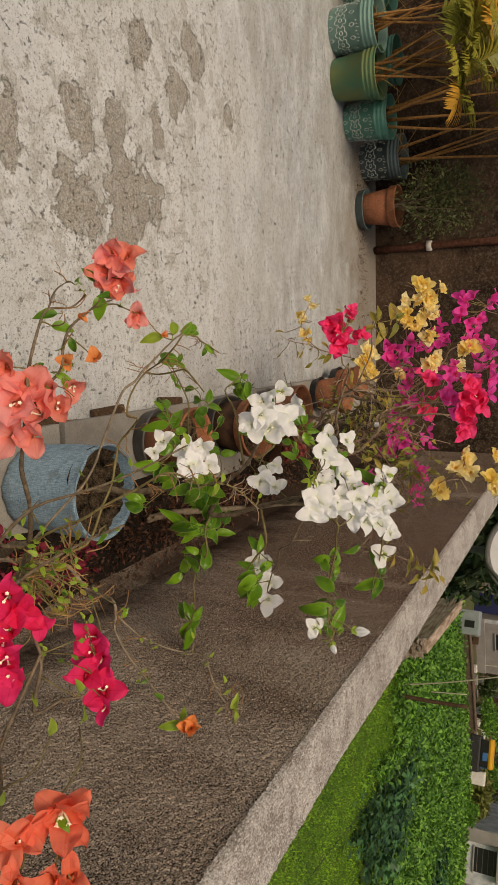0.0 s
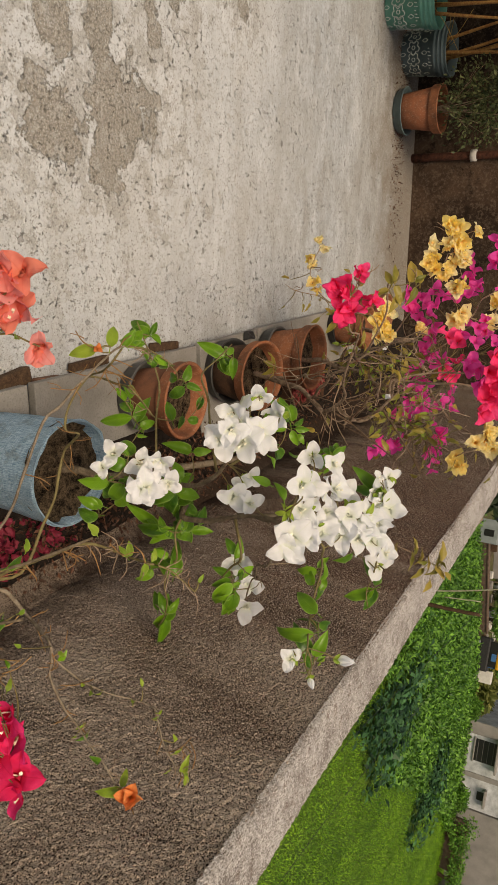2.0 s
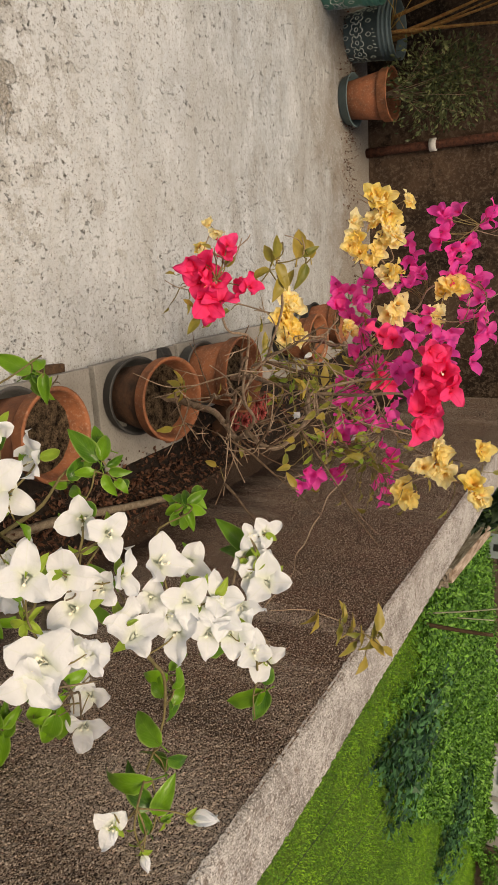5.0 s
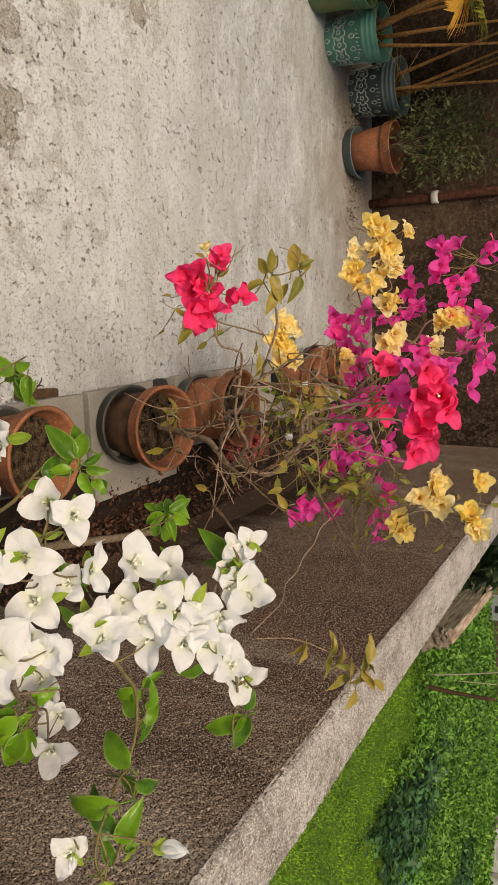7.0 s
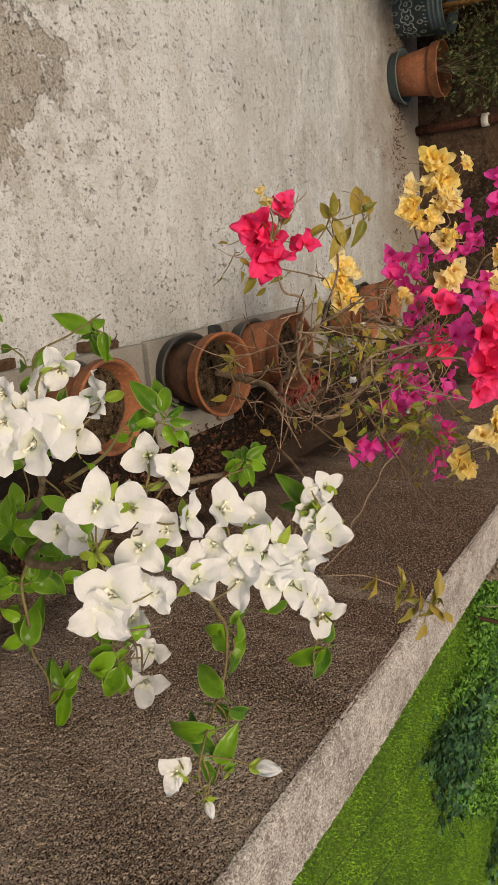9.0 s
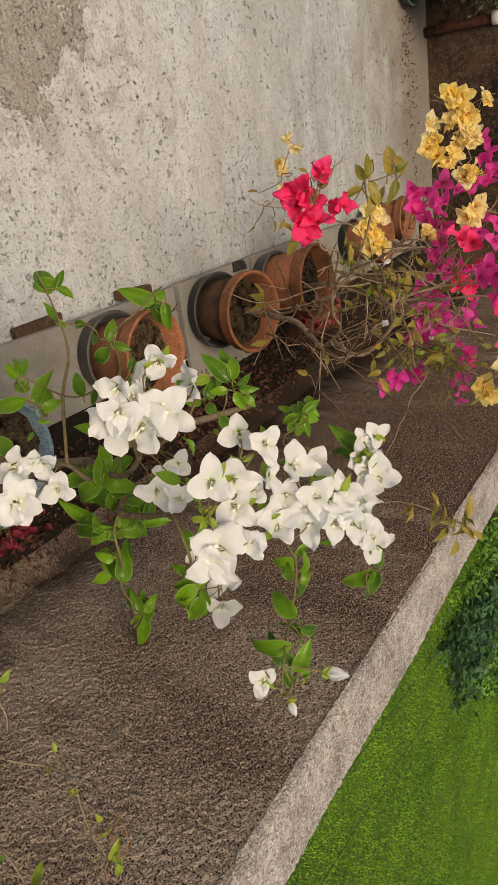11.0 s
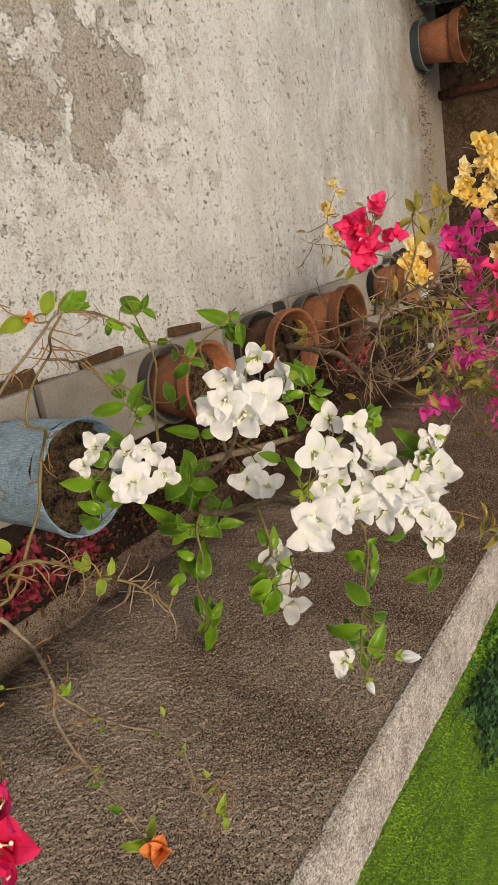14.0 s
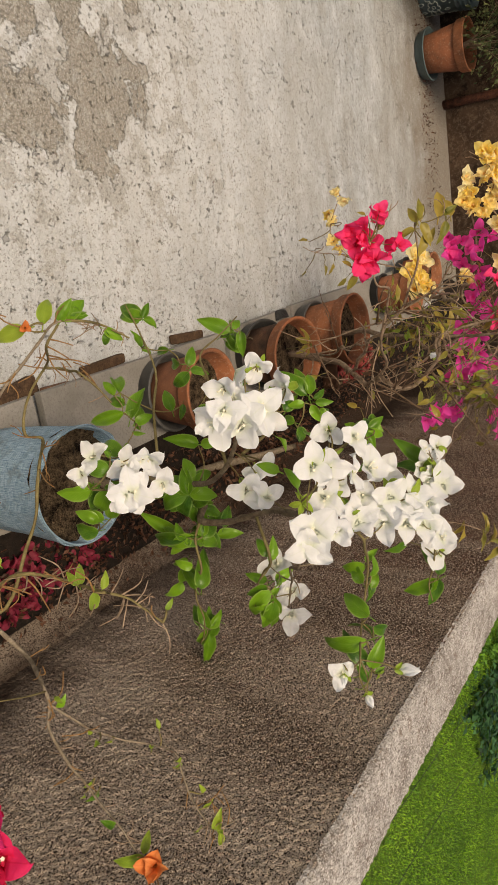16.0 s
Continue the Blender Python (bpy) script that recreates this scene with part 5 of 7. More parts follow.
# the plants lean out to the light: the way they face, and two ways across it (upward, and towards the parapet)
OUT = Vector((-0.27, -0.80, 0.53)).normalized()
ACROSS_UP = (Vector((0, 0, 1)) - OUT * OUT.z).normalized()
ACROSS_IN = ACROSS_UP.cross(OUT)


def frame_of(z, x):
    """A turn whose z axis is z, and whose x axis leans to x."""
    z = z.normalized()
    y = z.cross(x)
    y = y.normalized() if y.length > 1e-4 else z.orthogonal().normalized()
    m = Matrix((y.cross(z), y, z)).transposed().to_4x4()
    return m


class Plant:
    """A bougainvillea: stems first, then blooms and leaves that find the nearest stem."""

    def __init__(self, at, label, seed, bark=None):
        self.bark = bark or M_BARK
        self.ob = thing("bougainvillea", at, label, "flowering shrub", "bougainvilleas in pots")
        self.rng = random.Random(seed)
        self.lines = []
        self.gv, self.gf = [], []

    def rand(self, s=1.0):
        return Vector([self.rng.gauss(0, s) for _ in range(3)])

    def branch(self, points, r0, r1, mat=None, rough=0.3, kinks=0.006):
        pts = [Vector(p) for p in points]
        fine = [pts[0]]
        for a, b in zip(pts, pts[1:]):
            n = max(1, int((b - a).length / 0.06))
            fine += [a.lerp(b, (k + 1) / n) + (self.rand(kinks) if k + 1 < n else Vector()) for k in range(n)]
        stem("branch", fine, r0, r1, mat or self.bark, self.ob, sides=8 if r0 > 0.004 else 6, per=4, rough=rough)
        self.lines += smooth_line(fine, 3)

    def nearest(self, p):
        return min(self.lines, key=lambda q: (q - p).length_squared)

    def twig(self, a, b, r=0.0014, green=False, mat=None):
        a, b = Vector(a), Vector(b)
        mid = a.lerp(b, 0.5) + self.rand(0.08 * (b - a).length) + Vector((0, 0, 0.08 * (b - a).length))
        if green:
            tube([a, mid, b], r * 1.3, r * 0.8, 5, 3, 0.2, self.gv, self.gf)
        else:
            v, f = tube([a, mid, b], r * 1.3, r * 0.8, 5, 3, 0.2)
            part("twig", data_mesh("twig", v, f, mat or self.bark), None, self.ob)

    def bloom(self, p, meshes, size=1.0, face=0.7, floret=True, out=None):
        p = Vector(p)
        near = self.nearest(p)
        away = (p - near)
        away = away.normalized() if away.length > 1e-4 else Vector((0, 0, 1))
        n = face * VIEWED + (0.6 if out is None else out) * away + self.rand(0.36)
        m = Matrix.Translation(p - 0.012 * n.normalized()) @ frame_of(n, self.rand()) @ Matrix.Diagonal((*(Vector((1, 1, 1)) * size * self.rng.uniform(0.9, 1.1)), 1))
        b = part("bloom", self.rng.choice(meshes), None, self.ob, m=m)
        if floret and self.rng.random() < 0.75:
            part("floret", self.rng.choice(FLORETS), None, b, m=m)
        if (p - near).length > 0.012:
            self.twig(near, m.translation, 0.0010, True)

    def leaf(self, p, meshes, size=1.0, droop=0.25):
        p = Vector(p)
        near = self.nearest(p)
        d = p - near
        d = d.normalized() if d.length > 1e-3 else self.rand().normalized()
        d = (d + self.rand(0.25) + Vector((0, 0, -droop))).normalized()
        up = 0.6 * VIEWED + Vector((0, 0, 0.7)) + self.rand(0.3)
        up = up - up.dot(d) * d
        size *= self.rng.uniform(0.82, 1.15)
        m = frame_of(up, d)
        m = Matrix.Translation(p - d * 0.026 * size) @ m @ Matrix.Diagonal((size, size, size, 1))
        part("leaf", self.rng.choice(meshes), None, self.ob, m=m)
        foot = m @ Vector((-0.012, 0, -0.002))
        if (foot - near).length > 0.008:
            self.twig(near, foot, 0.0011, True)

    def aim(self, degrees):
        return ACROSS_UP * math.cos(radians(degrees)) + ACROSS_IN * math.sin(radians(degrees))

    def set_blooms(self, rows, meshes, unit=0.040, florets=0.8, tilt=0.22, grow=1.0):
        """Blooms at (x, y, z, turn, length of a bract)."""
        for x, y, z, turn, length in rows:
            p, near = Vector((x, y, z)), self.nearest(Vector((x, y, z)))
            m = Matrix.Translation(p + OUT * self.rng.uniform(-0.008, 0.008)) @ frame_of(OUT + self.rand(tilt), self.aim(turn)) @ Matrix.Scale(grow * length / unit, 4)
            b = part("bloom", self.rng.choice(meshes), None, self.ob, m=m)
            if self.rng.random() < florets:
                part("floret", self.rng.choice(FLORETS), None, b, m=m @ Matrix.Rotation(self.rng.uniform(0, 6.28), 4, "Z"))
            if (p - near).length > 0.012:
                self.twig(near, p, 0.0010, True)

    def set_leaves(self, rows, meshes, unit=0.058, tilt=0.28, lift=0.0):
        """Leaves at (x, y, z of the foot, turn, length), on side shoots of their own."""
        for x, y, z, turn, length in rows:
            p, d = Vector((x, y, z)) + OUT * lift, self.aim(turn) + OUT * self.rng.gauss(0.05, tilt)
            d.normalize()
            up = OUT + Vector((0, 0, 0.25)) + self.rand(0.25)
            up = up - up.dot(d) * d
            part("leaf", self.rng.choice(meshes), None, self.ob, m=Matrix.Translation(p) @ frame_of(up, d) @ Matrix.Diagonal((length / unit, min(length, 0.062) / unit, length / unit, 1)))
            near = self.nearest(p)
            if (p - near).length > 0.010:
                self.twig(near, p, 0.0012, True)
            self.lines.append(p)

    def spray(self, points, meshes, size=1.0, face=0.7, floret=True, extra=0, spread=0.02):
        for p in points:
            self.bloom(p, meshes, size, face, floret)
            for _ in range(extra):
                self.bloom(Vector(p) + self.rand(spread), meshes, size * self.rng.uniform(0.8, 1.0), face, floret)

    def leaves(self, points, meshes, size=1.0, extra=0, spread=0.02, droop=0.25):
        for p in points:
            self.leaf(p, meshes, size, droop)
            for _ in range(extra):
                self.leaf(Vector(p) + self.rand(spread), meshes, size * self.rng.uniform(0.6, 1.0), droop)

    def scatter_leaves(self, count, meshes, size=1.0, lift=(0.2, 1.0), reach=0.035):
        n = len(self.lines)
        for _ in range(count):
            q = self.lines[int(n * self.rng.uniform(*lift)) - 1]
            self.leaf(q + self.rand(reach), meshes, size)

    def tangle(self, count, reach=0.09, lift=(0.1, 1.0), r=0.0012, mat=None):
        """Short bare side twigs."""
        n = len(self.lines)
        for _ in range(count):
            q = self.lines[int(n * self.rng.uniform(*lift)) - 1]
            d = self.rand().normalized() + Vector((0, -0.2, 0.35))
            tip = q + d.normalized() * reach * self.rng.uniform(0.35, 1.1)
            self.twig(q, tip, r, mat=mat)
            if self.rng.random() < 0.6:
                self.twig(q.lerp(tip, 0.6), q.lerp(tip, 0.6) + (d + self.rand(0.8)).normalized() * reach * 0.4, 0.75 * r, mat=mat)

    def boughs(self, count, length=(0.14, 0.32), lift=(0.1, 0.6), thick=0.0028, lean=(0, -0.35, 0.45), mat=None):
        """Bare crooked side branches, some of them forked."""
        lines = [q for q in self.lines if q.x > 0.16 and q.z < 0.88]
        n = len(lines)
        for _ in range(count):
            q = lines[int(n * self.rng.uniform(*lift)) - 1]
            d = (self.rand(0.38) + Vector(lean)).normalized()
            reach, pts = self.rng.uniform(*length), [q]
            for k in range(4):
                d = (d + self.rand(0.10) + Vector((0, 0, 0.03))).normalized()
                pts.append(pts[-1] + d * reach / 4)
            k = self.rng.uniform(0.6, 1.15)
            self.branch(pts, thick * k, 0.0010, mat, 0.35, 0.003)
            if self.rng.random() < 0.7:
                d = (d + self.rand(0.7)).normalized()
                self.branch([pts[2], pts[2] + d * reach * 0.25, pts[2] + (d + self.rand(0.25)) * reach * 0.5], 0.0016 * k, 0.0009, mat, 0.35, 0.003)

    def clusters(self, points, meshes, size, count, spread, face=0.6, floret=False, away=0.8):
        """Tight ruffled heads: blooms crowded round each point."""
        for p in points:
            for _ in range(count):
                self.bloom(Vector(p) + self.rand(spread), meshes, size * self.rng.uniform(0.75, 1.0), face, floret, away)

    def finish(self):
        if self.gv:
            tagged(part("stalk_mass", data_mesh("stalk_mass", self.gv, self.gf, M_TWIG), None, self.ob, "thin green flower and leaf stalks"), kind="stuff")


def mean(points):
    return sum((Vector(p) for p in points), Vector()) / len(points)


def toward(a, b, k):
    return Vector(a).lerp(Vector(b), k)


# white bougainvillea in the blue bag
w = Plant((0.422, 1.57, 0.27), "bougainvillea with white papery blooms rooted in the blue bag", 11, M_DULLBARK)
fork = Vector((0.40, 1.60, 0.55))
w.branch([(0.422, 1.575, 0.255), (0.425, 1.60, 0.40), fork], 0.011, 0.0085)
upper, fore, right, tip, near = (mean([r[:3] for r in rows]) for rows in (BLOOM_UPPER, BLOOM_FORE, BLOOM_RIGHT, BLOOM_TIP, BLOOM_NEAR))
w.branch([fork, (0.37, 1.52, 0.66), (0.345, 1.47, 0.76), (0.29, 1.43, 0.84), upper + Vector((0.04, 0.03, -0.03))], 0.0075, 0.003)
w.branch([fork, (0.42, 1.55, 0.68), W_TRUNK_B[1], W_TRUNK_B[2], (0.37, 1.44, 0.95), fore + Vector((0.03, 0.03, -0.03))], 0.0085, 0.003)
w.branch([(0.415, 1.49, 0.80), (0.40, 1.53, 0.92), right + Vector((-0.02, 0, -0.035)), (0.44, 1.66, 1.05), tip + Vector((0.01, -0.02, -0.02))], 0.005, 0.002)
w.branch([(0.40, 1.50, 0.84), (0.36, 1.42, 0.95), *W_DROOP_STEM[1:]], 0.004, 0.0014)
w.branch([(0.37, 1.52, 0.66), (0.31, 1.42, 0.70), near + Vector((0.02, 0.03, -0.03))], 0.005, 0.002)
w.branch([(0.40, 1.53, 0.93), *W_CHAIN_STEM], 0.003, 0.0012, M_TWIG)
w.branch([right, *W_END_STEM], 0.0025, 0.0011, M_TWIG)
w.branch([W_TRUNK_B[1], *W_LOW_STEM], 0.003, 0.0012, M_TWIG)
w.branch([(0.40, 1.47, 0.85), *W_SPRIG_STEM[1:]], 0.003, 0.0012, M_TWIG)
w.branch([(0.30, 1.45, 0.82), (0.20, 1.46, 0.80), (0.14, 1.56, 0.72), (0.101, 1.729, 0.695)], 0.003, 0.0012, M_TWIG)
w.branch([(0.31, 1.42, 0.70), (0.22, 1.48, 0.66), (0.165, 1.55, 0.62), (0.09, 1.60, 0.55), (0.045, 1.605, 0.526)], 0.003, 0.0012, M_TWIG)
w.branch([(0.29, 1.47, 0.84), (0.235, 1.58, 0.86), (0.214, 1.623, 0.900)], 0.003, 0.0012, M_TWIG)
w.branch([right, (0.33, 1.62, 0.97), (0.328, 1.708, 0.967)], 0.002, 0.0011, M_TWIG)
for rows in (LEAF_CHAIN, LEAF_END, LEAF_ROSETTE, LEAF_LOWER, LEAF_SPRIG, LEAF_TOP, LEAF_LEFT, LEAF_BAG, LEAF_UPPER, LEAF_FAR):
    w.set_leaves(rows, L_GREEN)
for rows, lift, count in ((LEAF_ROSETTE, -0.035, 2), (LEAF_LOWER, -0.03, 2), (LEAF_BAG, -0.025, 2), (LEAF_SPRIG, -0.025, 1), (LEAF_FAR, -0.03, 1), (LEAF_UPPER, -0.03, 1)):
    # deeper leaves behind
    for _ in range(count):
        w.set_leaves([(q[0] + w.rng.gauss(0, 0.014), q[1] + w.rng.gauss(0, 0.014), q[2] + w.rng.gauss(0, 0.014), q[3] + w.rng.uniform(-60, 60), 0.9 * q[4]) for q in rows], L_GREEN, lift=lift)
for rows in (BLOOM_UPPER, BLOOM_SMALL, BLOOM_NEAR, BLOOM_FORE, BLOOM_FALL, BLOOM_DROOP, BLOOM_MID, BLOOM_RIGHT, BLOOM_TIP):
    w.set_blooms(rows, B_WHITE, 0.040, 0.9 if rows is BLOOM_UPPER else 0.55, 0.36, 0.80 if rows is BLOOM_NEAR else 0.94)
w.set_leaves(LEAF_LIME, L_LIME, lift=0.012)
for rows in (BLOOM_FORE, BLOOM_MID, BLOOM_RIGHT, BLOOM_TIP, BLOOM_UPPER[4:8], BLOOM_SMALL):
    # small young leaves below the bracts
    w.set_leaves([(q[0], q[1], q[2], q[3] + w.rng.choice((60, 180, 300)) + w.rng.uniform(-20, 20), 0.9 * q[4]) for q in rows], L_LIME, tilt=0.15, lift=-0.002)
for bud, turn, size in zip(WHITE_BUDS, (90, 352, 60), (0.6, 1.0, 0.6)):
    bud = Vector(bud)
    w.branch([W_CHAIN_STEM[4], toward(W_CHAIN_STEM[4], bud, 0.55) + Vector((0, 0.006, 0.004)), bud], 0.0014, 0.0011, M_TWIG)
    w.set_leaves([(*toward(bud, W_CHAIN_STEM[4], 0.12), turn + q, 0.020) for q in (-35, 40)], L_LIME, tilt=0.2)
    part("bud", w.rng.choice(B_BUD), None, w.ob, "closed white bud", m=Matrix.Translation(bud) @ frame_of(w.aim(turn) + 0.3 * OUT, OUT) @ Matrix.Scale(size, 4))
w.set_blooms([(0.660, 1.452, 0.985, 85, 0.027)], B_WHITE, tilt=0.1)
w.leaves([toward(W_CHAIN_STEM[5], b, 0.6) for b in WHITE_BUDS], L_NEW, 0.6, 1, 0.010)
w.leaves([toward(p[:3], fork, 0.10) for p in BLOOM_UPPER[::2] + BLOOM_MID[::2] + BLOOM_FORE[::3]], L_SMALL, 1.0, 1, 0.025)
w.tangle(14, 0.06)
w.finish()

# coral and crimson bougainvillea nearest to the start of the row
c = Plant((0.45, 1.05, 0.27), "bougainvillea with coral, orange and crimson blooms in a terracotta pot", 12, M_DULLBARK)
knot = Vector((0.36, 0.93, 0.66))
c.branch([(0.45, 1.05, 0.24), (0.44, 1.03, 0.42), (0.40, 0.98, 0.55), knot], 0.012, 0.008)
M_PALEBARK = bark_material("pale_grey_bark", (0.13, 0.10, 0.072), (0.37, 0.31, 0.235))
c.branch([knot, (0.20, 0.82, 0.76), *TWIG_TOP], 0.0042, 0.0012, None, 0.5, 0.004)
c.branch(TWIG_FORK, 0.0016, 0.0008, None, 0.5, 0.003)
c.branch([(0.10, 0.79, 0.80), *TWIG_CORAL], 0.0026, 0.0014, None, 0.5, 0.003)
c.branch(TWIG_LAST, 0.0014, 0.0009, M_TWIG, 0.4, 0.003)
c.branch([knot, *CS_MID], 0.004, 0.0014)
c.branch([knot, *CS_MID2], 0.004, 0.0016)
c.branch([knot, CRIMSON_EDGE[0][:3], (0.47, 0.78, 0.81), *CS_RED[1:]], 0.004, 0.0015)
c.branch([(0.47, 0.78, 0.81), CS_RED[0], *CS_NEAR], 0.003, 0.0014)
c.branch([(0.44, 1.03, 0.42), *LONG_A], 0.0042, 0.0010, M_PALEBARK, 0.5, 0.003)
c.branch(LONG_B, 0.0022, 0.0009, M_PALEBARK, 0.5, 0.003)
c.branch([knot, *THORN_TIP], 0.0028, 0.0010, M_TWIG, 0.5, 0.003)
c.branch([knot, (0.25, 1.0, 0.74), *STEM_A], 0.0026, 0.0014, M_PALEBARK, 0.5, 0.002)
c.branch([(0.44, 1.05, 0.50), *STEM_B], 0.0030, 0.0014, M_TWIG, 0.5, 0.002)
c.branch(STEM_C, 0.0020, 0.0012, M_TWIG, 0.4, 0.002)
c.branch(STEM_D, 0.0020, 0.0010, M_TWIG, 0.4, 0.002)
c.branch([TWIG_TOP[0], mean([q[:3] for q in CORAL_LEFT])], 0.002, 0.0015)
for rows, kind in ((CORAL_TOP, B_CORAL), (CORAL_LEFT, B_CORAL), (CORAL_NEAR, B_VERMILION)):
    c.set_blooms(rows, kind, 0.040, 0.2, 0.45)
c.set_blooms(CRIMSON_NEAR + CRIMSON_EDGE, B_CRIM, 0.038, 0.9, 0.3)
c.set_blooms(CORAL_ONE + ORANGE_LOW, B_ORANGE, 0.034, 0.0, 0.4)
c.set_blooms([(*NEAR_LEAF[1][:3], 20, 0.012)], B_ORANGE, 0.034, 0.0, 0.4)
c.set_leaves(NEAR_LEAF[:2], L_LIME)
c.set_leaves(NEAR_LEAF[2:] + CORAL_LEAF, L_GREEN)
c.set_leaves(NEAR_LEAF_LOW, L_LIME)
c.leaves(N_LEAF_RED[1:4], L_NEW, 1.2)
for line, count in ((THORN_TIP, 34), (STEM_D, 14), (LONG_B[-4:], 14), (STEM_C, 6), (LONG_A[5:], 12)):
    # thorns and short bare spurs
    for _ in range(count):
        k = c.rng.randrange(len(line) - 1)
        foot = toward(line[k], line[k + 1], c.rng.random())
        c.twig(foot, foot + (c.rand(0.7) + Vector((0.25, 0.0, 0.2))).normalized() * c.rng.uniform(0.010, 0.035), 0.0006, mat=M_BARK)
c.scatter_leaves(36, L_NEW, 0.6, (0.15, 0.6), 0.018)
c.scatter_leaves(16, L_SMALL, 0.7, (0.15, 0.6), 0.02)
# thick of small leaves and thorny twigs above the knot
M_THORN = bark_material("thorny_tan_twig", (0.22, 0.12, 0.05), (0.44, 0.29, 0.14))
for at in ((0.36, 0.85, 0.74), (0.41, 0.85, 0.73), (0.43, 0.90, 0.73), (0.38, 0.90, 0.76), (0.34, 0.86, 0.79), (0.46, 0.94, 0.72), (0.45, 0.88, 0.77)):
    c.leaves([at], L_NEW, 0.65, 7, 0.03, 0.0)
    c.leaves([at], L_SMALL, 0.6, 2, 0.026, 0.0)
    c.leaves([at], L_OLIVE, 0.55, 1, 0.026, 0.0)
    for _ in range(9):
        foot = Vector(at) + c.rand(0.018)
        c.twig(foot, foot + (c.rand(0.7) + Vector((0, 0.1, 0.5))).normalized() * c.rng.uniform(0.02, 0.06), 0.0009, mat=M_THORN)
c.tangle(90, 0.05, (0.1, 1.0), 0.0008, bark_material("orange_brown_twig", (0.20, 0.10, 0.04), (0.40, 0.24, 0.11)))
c.finish()

# crimson bougainvillea in the stained pot
r = Plant((0.380, 2.72, 0.23), "straggling bougainvillea with crimson-pink blooms and bronzed young leaves", 13)
r.branch([(0.380, 2.72, 0.21), (0.40, 2.68, 0.38), (0.42, 2.58, 0.52), (0.44, 2.50, 0.60)], 0.011, 0.008)
r.branch([(0.42, 2.58, 0.52), *ST_A[1:]], 0.0055, 0.0018)
r.branch([(0.44, 2.50, 0.60), *ST_B[2:6], (0.24, 2.35, 1.02), mean([q[:3] for q in RED_RIGHT])], 0.007, 0.002)
r.branch([(0.44, 2.50, 0.60), *ST_C[1:], mean([q[:3] for q in RED_LEFT])], 0.005, 0.0018)
r.branch([ST_B[4], *ST_F], 0.005, 0.002)
r.branch([ST_B[3], (0.30, 2.45, 0.9), (0.25, 2.52, 0.98)], 0.004, 0.0018)
r.branch([(0.385, 2.72, 0.30), (0.36, 2.60, 0.46), ST_A[1]], 0.004, 0.002)
r.set_blooms(RED_LEFT, B_RED, 0.038, 0.2, 0.45, 1.18)
r.set_blooms(RED_RIGHT, B_RED, 0.038, 0.15, 0.45, 1.15)
r.set_leaves(OLIVE_TOP, L_OLIVE, 0.045, 0.35)
M_DARKBARK = bark_material("dark_brown_bark", (0.06, 0.034, 0.022), (0.30, 0.20, 0.135))
r.leaves(OL_MID, L_OLIVE, 1.1, 1, 0.03, 0.0)
r.boughs(16, (0.16, 0.32), (0.03, 0.8), 0.0032, (0.0, -0.3, 0.7))
r.boughs(14, (0.16, 0.34), (0.0, 0.6), 0.0034, (0.02, -0.30, 0.5), M_DARKBARK)
r.scatter_leaves(12, L_OLIVE, 0.85, (0.3, 1.0), 0.03)
r.tangle(60, 0.09, (0.05, 0.95))
r.finish()

# magenta bougainvillea
m = Plant((0.375, 3.12, 0.20), "bougainvillea thick with small magenta blooms and bare inner twigs", 14)
m.branch([(0.375, 3.12, 0.19), (0.40, 3.10, 0.40), (0.40, 3.02, 0.56), (0.42, 2.90, 0.66)], 0.011, 0.007)
m.branch([(0.42, 2.90, 0.66), *ST_D[1:]], 0.005, 0.0016)
m.branch([(0.40, 3.02, 0.56), *ST_E[1:]], 0.005, 0.0016)
m.branch([(0.42, 2.90, 0.66), (0.30, 2.75, 0.82), *ST_G[1:3], (-0.08, 2.96, 1.13)], 0.005, 0.0014)
m.branch([(0.42, 2.90, 0.66), (0.35, 2.72, 0.86), mean(MAG_MID)], 0.004, 0.0016)
m.branch([(0.30, 2.75, 0.82), (0.16, 2.78, 1.0), MAG_FAR[14], MAG_FAR[11]], 0.003, 0.0014)
m.spray(MAG_HIGH, B_MAG, 1.12, 0.5, False, 1, 0.024)
m.spray(MAG_FAR, B_MAG, 1.12, 0.5, False, 1, 0.024)
m.spray(MAG_LOW, B_MAG, 1.12, 0.5, False, 1, 0.024)
m.spray(MAG_MID, B_MAG, 1.1, 0.5, False, 1, 0.04)
m.leaves(OL_LOW, L_OLIVE, 0.8, 1, 0.03)
m.boughs(14, (0.12, 0.26), (0.02, 0.6), 0.0030, (0.02, -0.25, 0.5), M_DARKBARK)
m.scatter_leaves(110, L_OLIVE, 0.9, (0.45, 1.0), 0.035)
m.scatter_leaves(80, L_NEW, 1.0, (0.45, 1.0), 0.04)
m.tangle(70, 0.10, (0.05, 0.95))
m.finish()

# yellow bougainvillea
y = Plant((0.342, 3.88, 0.23), "bougainvillea with clustered golden-yellow double blooms on long stems", 15)
y.branch([(0.342, 3.88, 0.21), (0.36, 3.75, 0.42), (0.34, 3.45, 0.58), (0.28, 3.15, 0.70), (0.20, 2.95, 0.80)], 0.010, 0.006)
tall, high, mid, out = ([Vector(q[:3]) for q in rows] for rows in (YELLOW_TALL, YELLOW_HIGH, YELLOW_MID, YELLOW_OUT))
y.branch([(0.20, 2.95, 0.80), (0.06, 2.82, 0.86), tall[14], tall[8], tall[5], tall[0]], 0.004, 0.0016)
y.branch([(0.06, 2.82, 0.86), tall[12], tall[9]], 0.003, 0.0014)
y.branch([tall[5], tall[6], tall[16]], 0.0015, 0.0009)
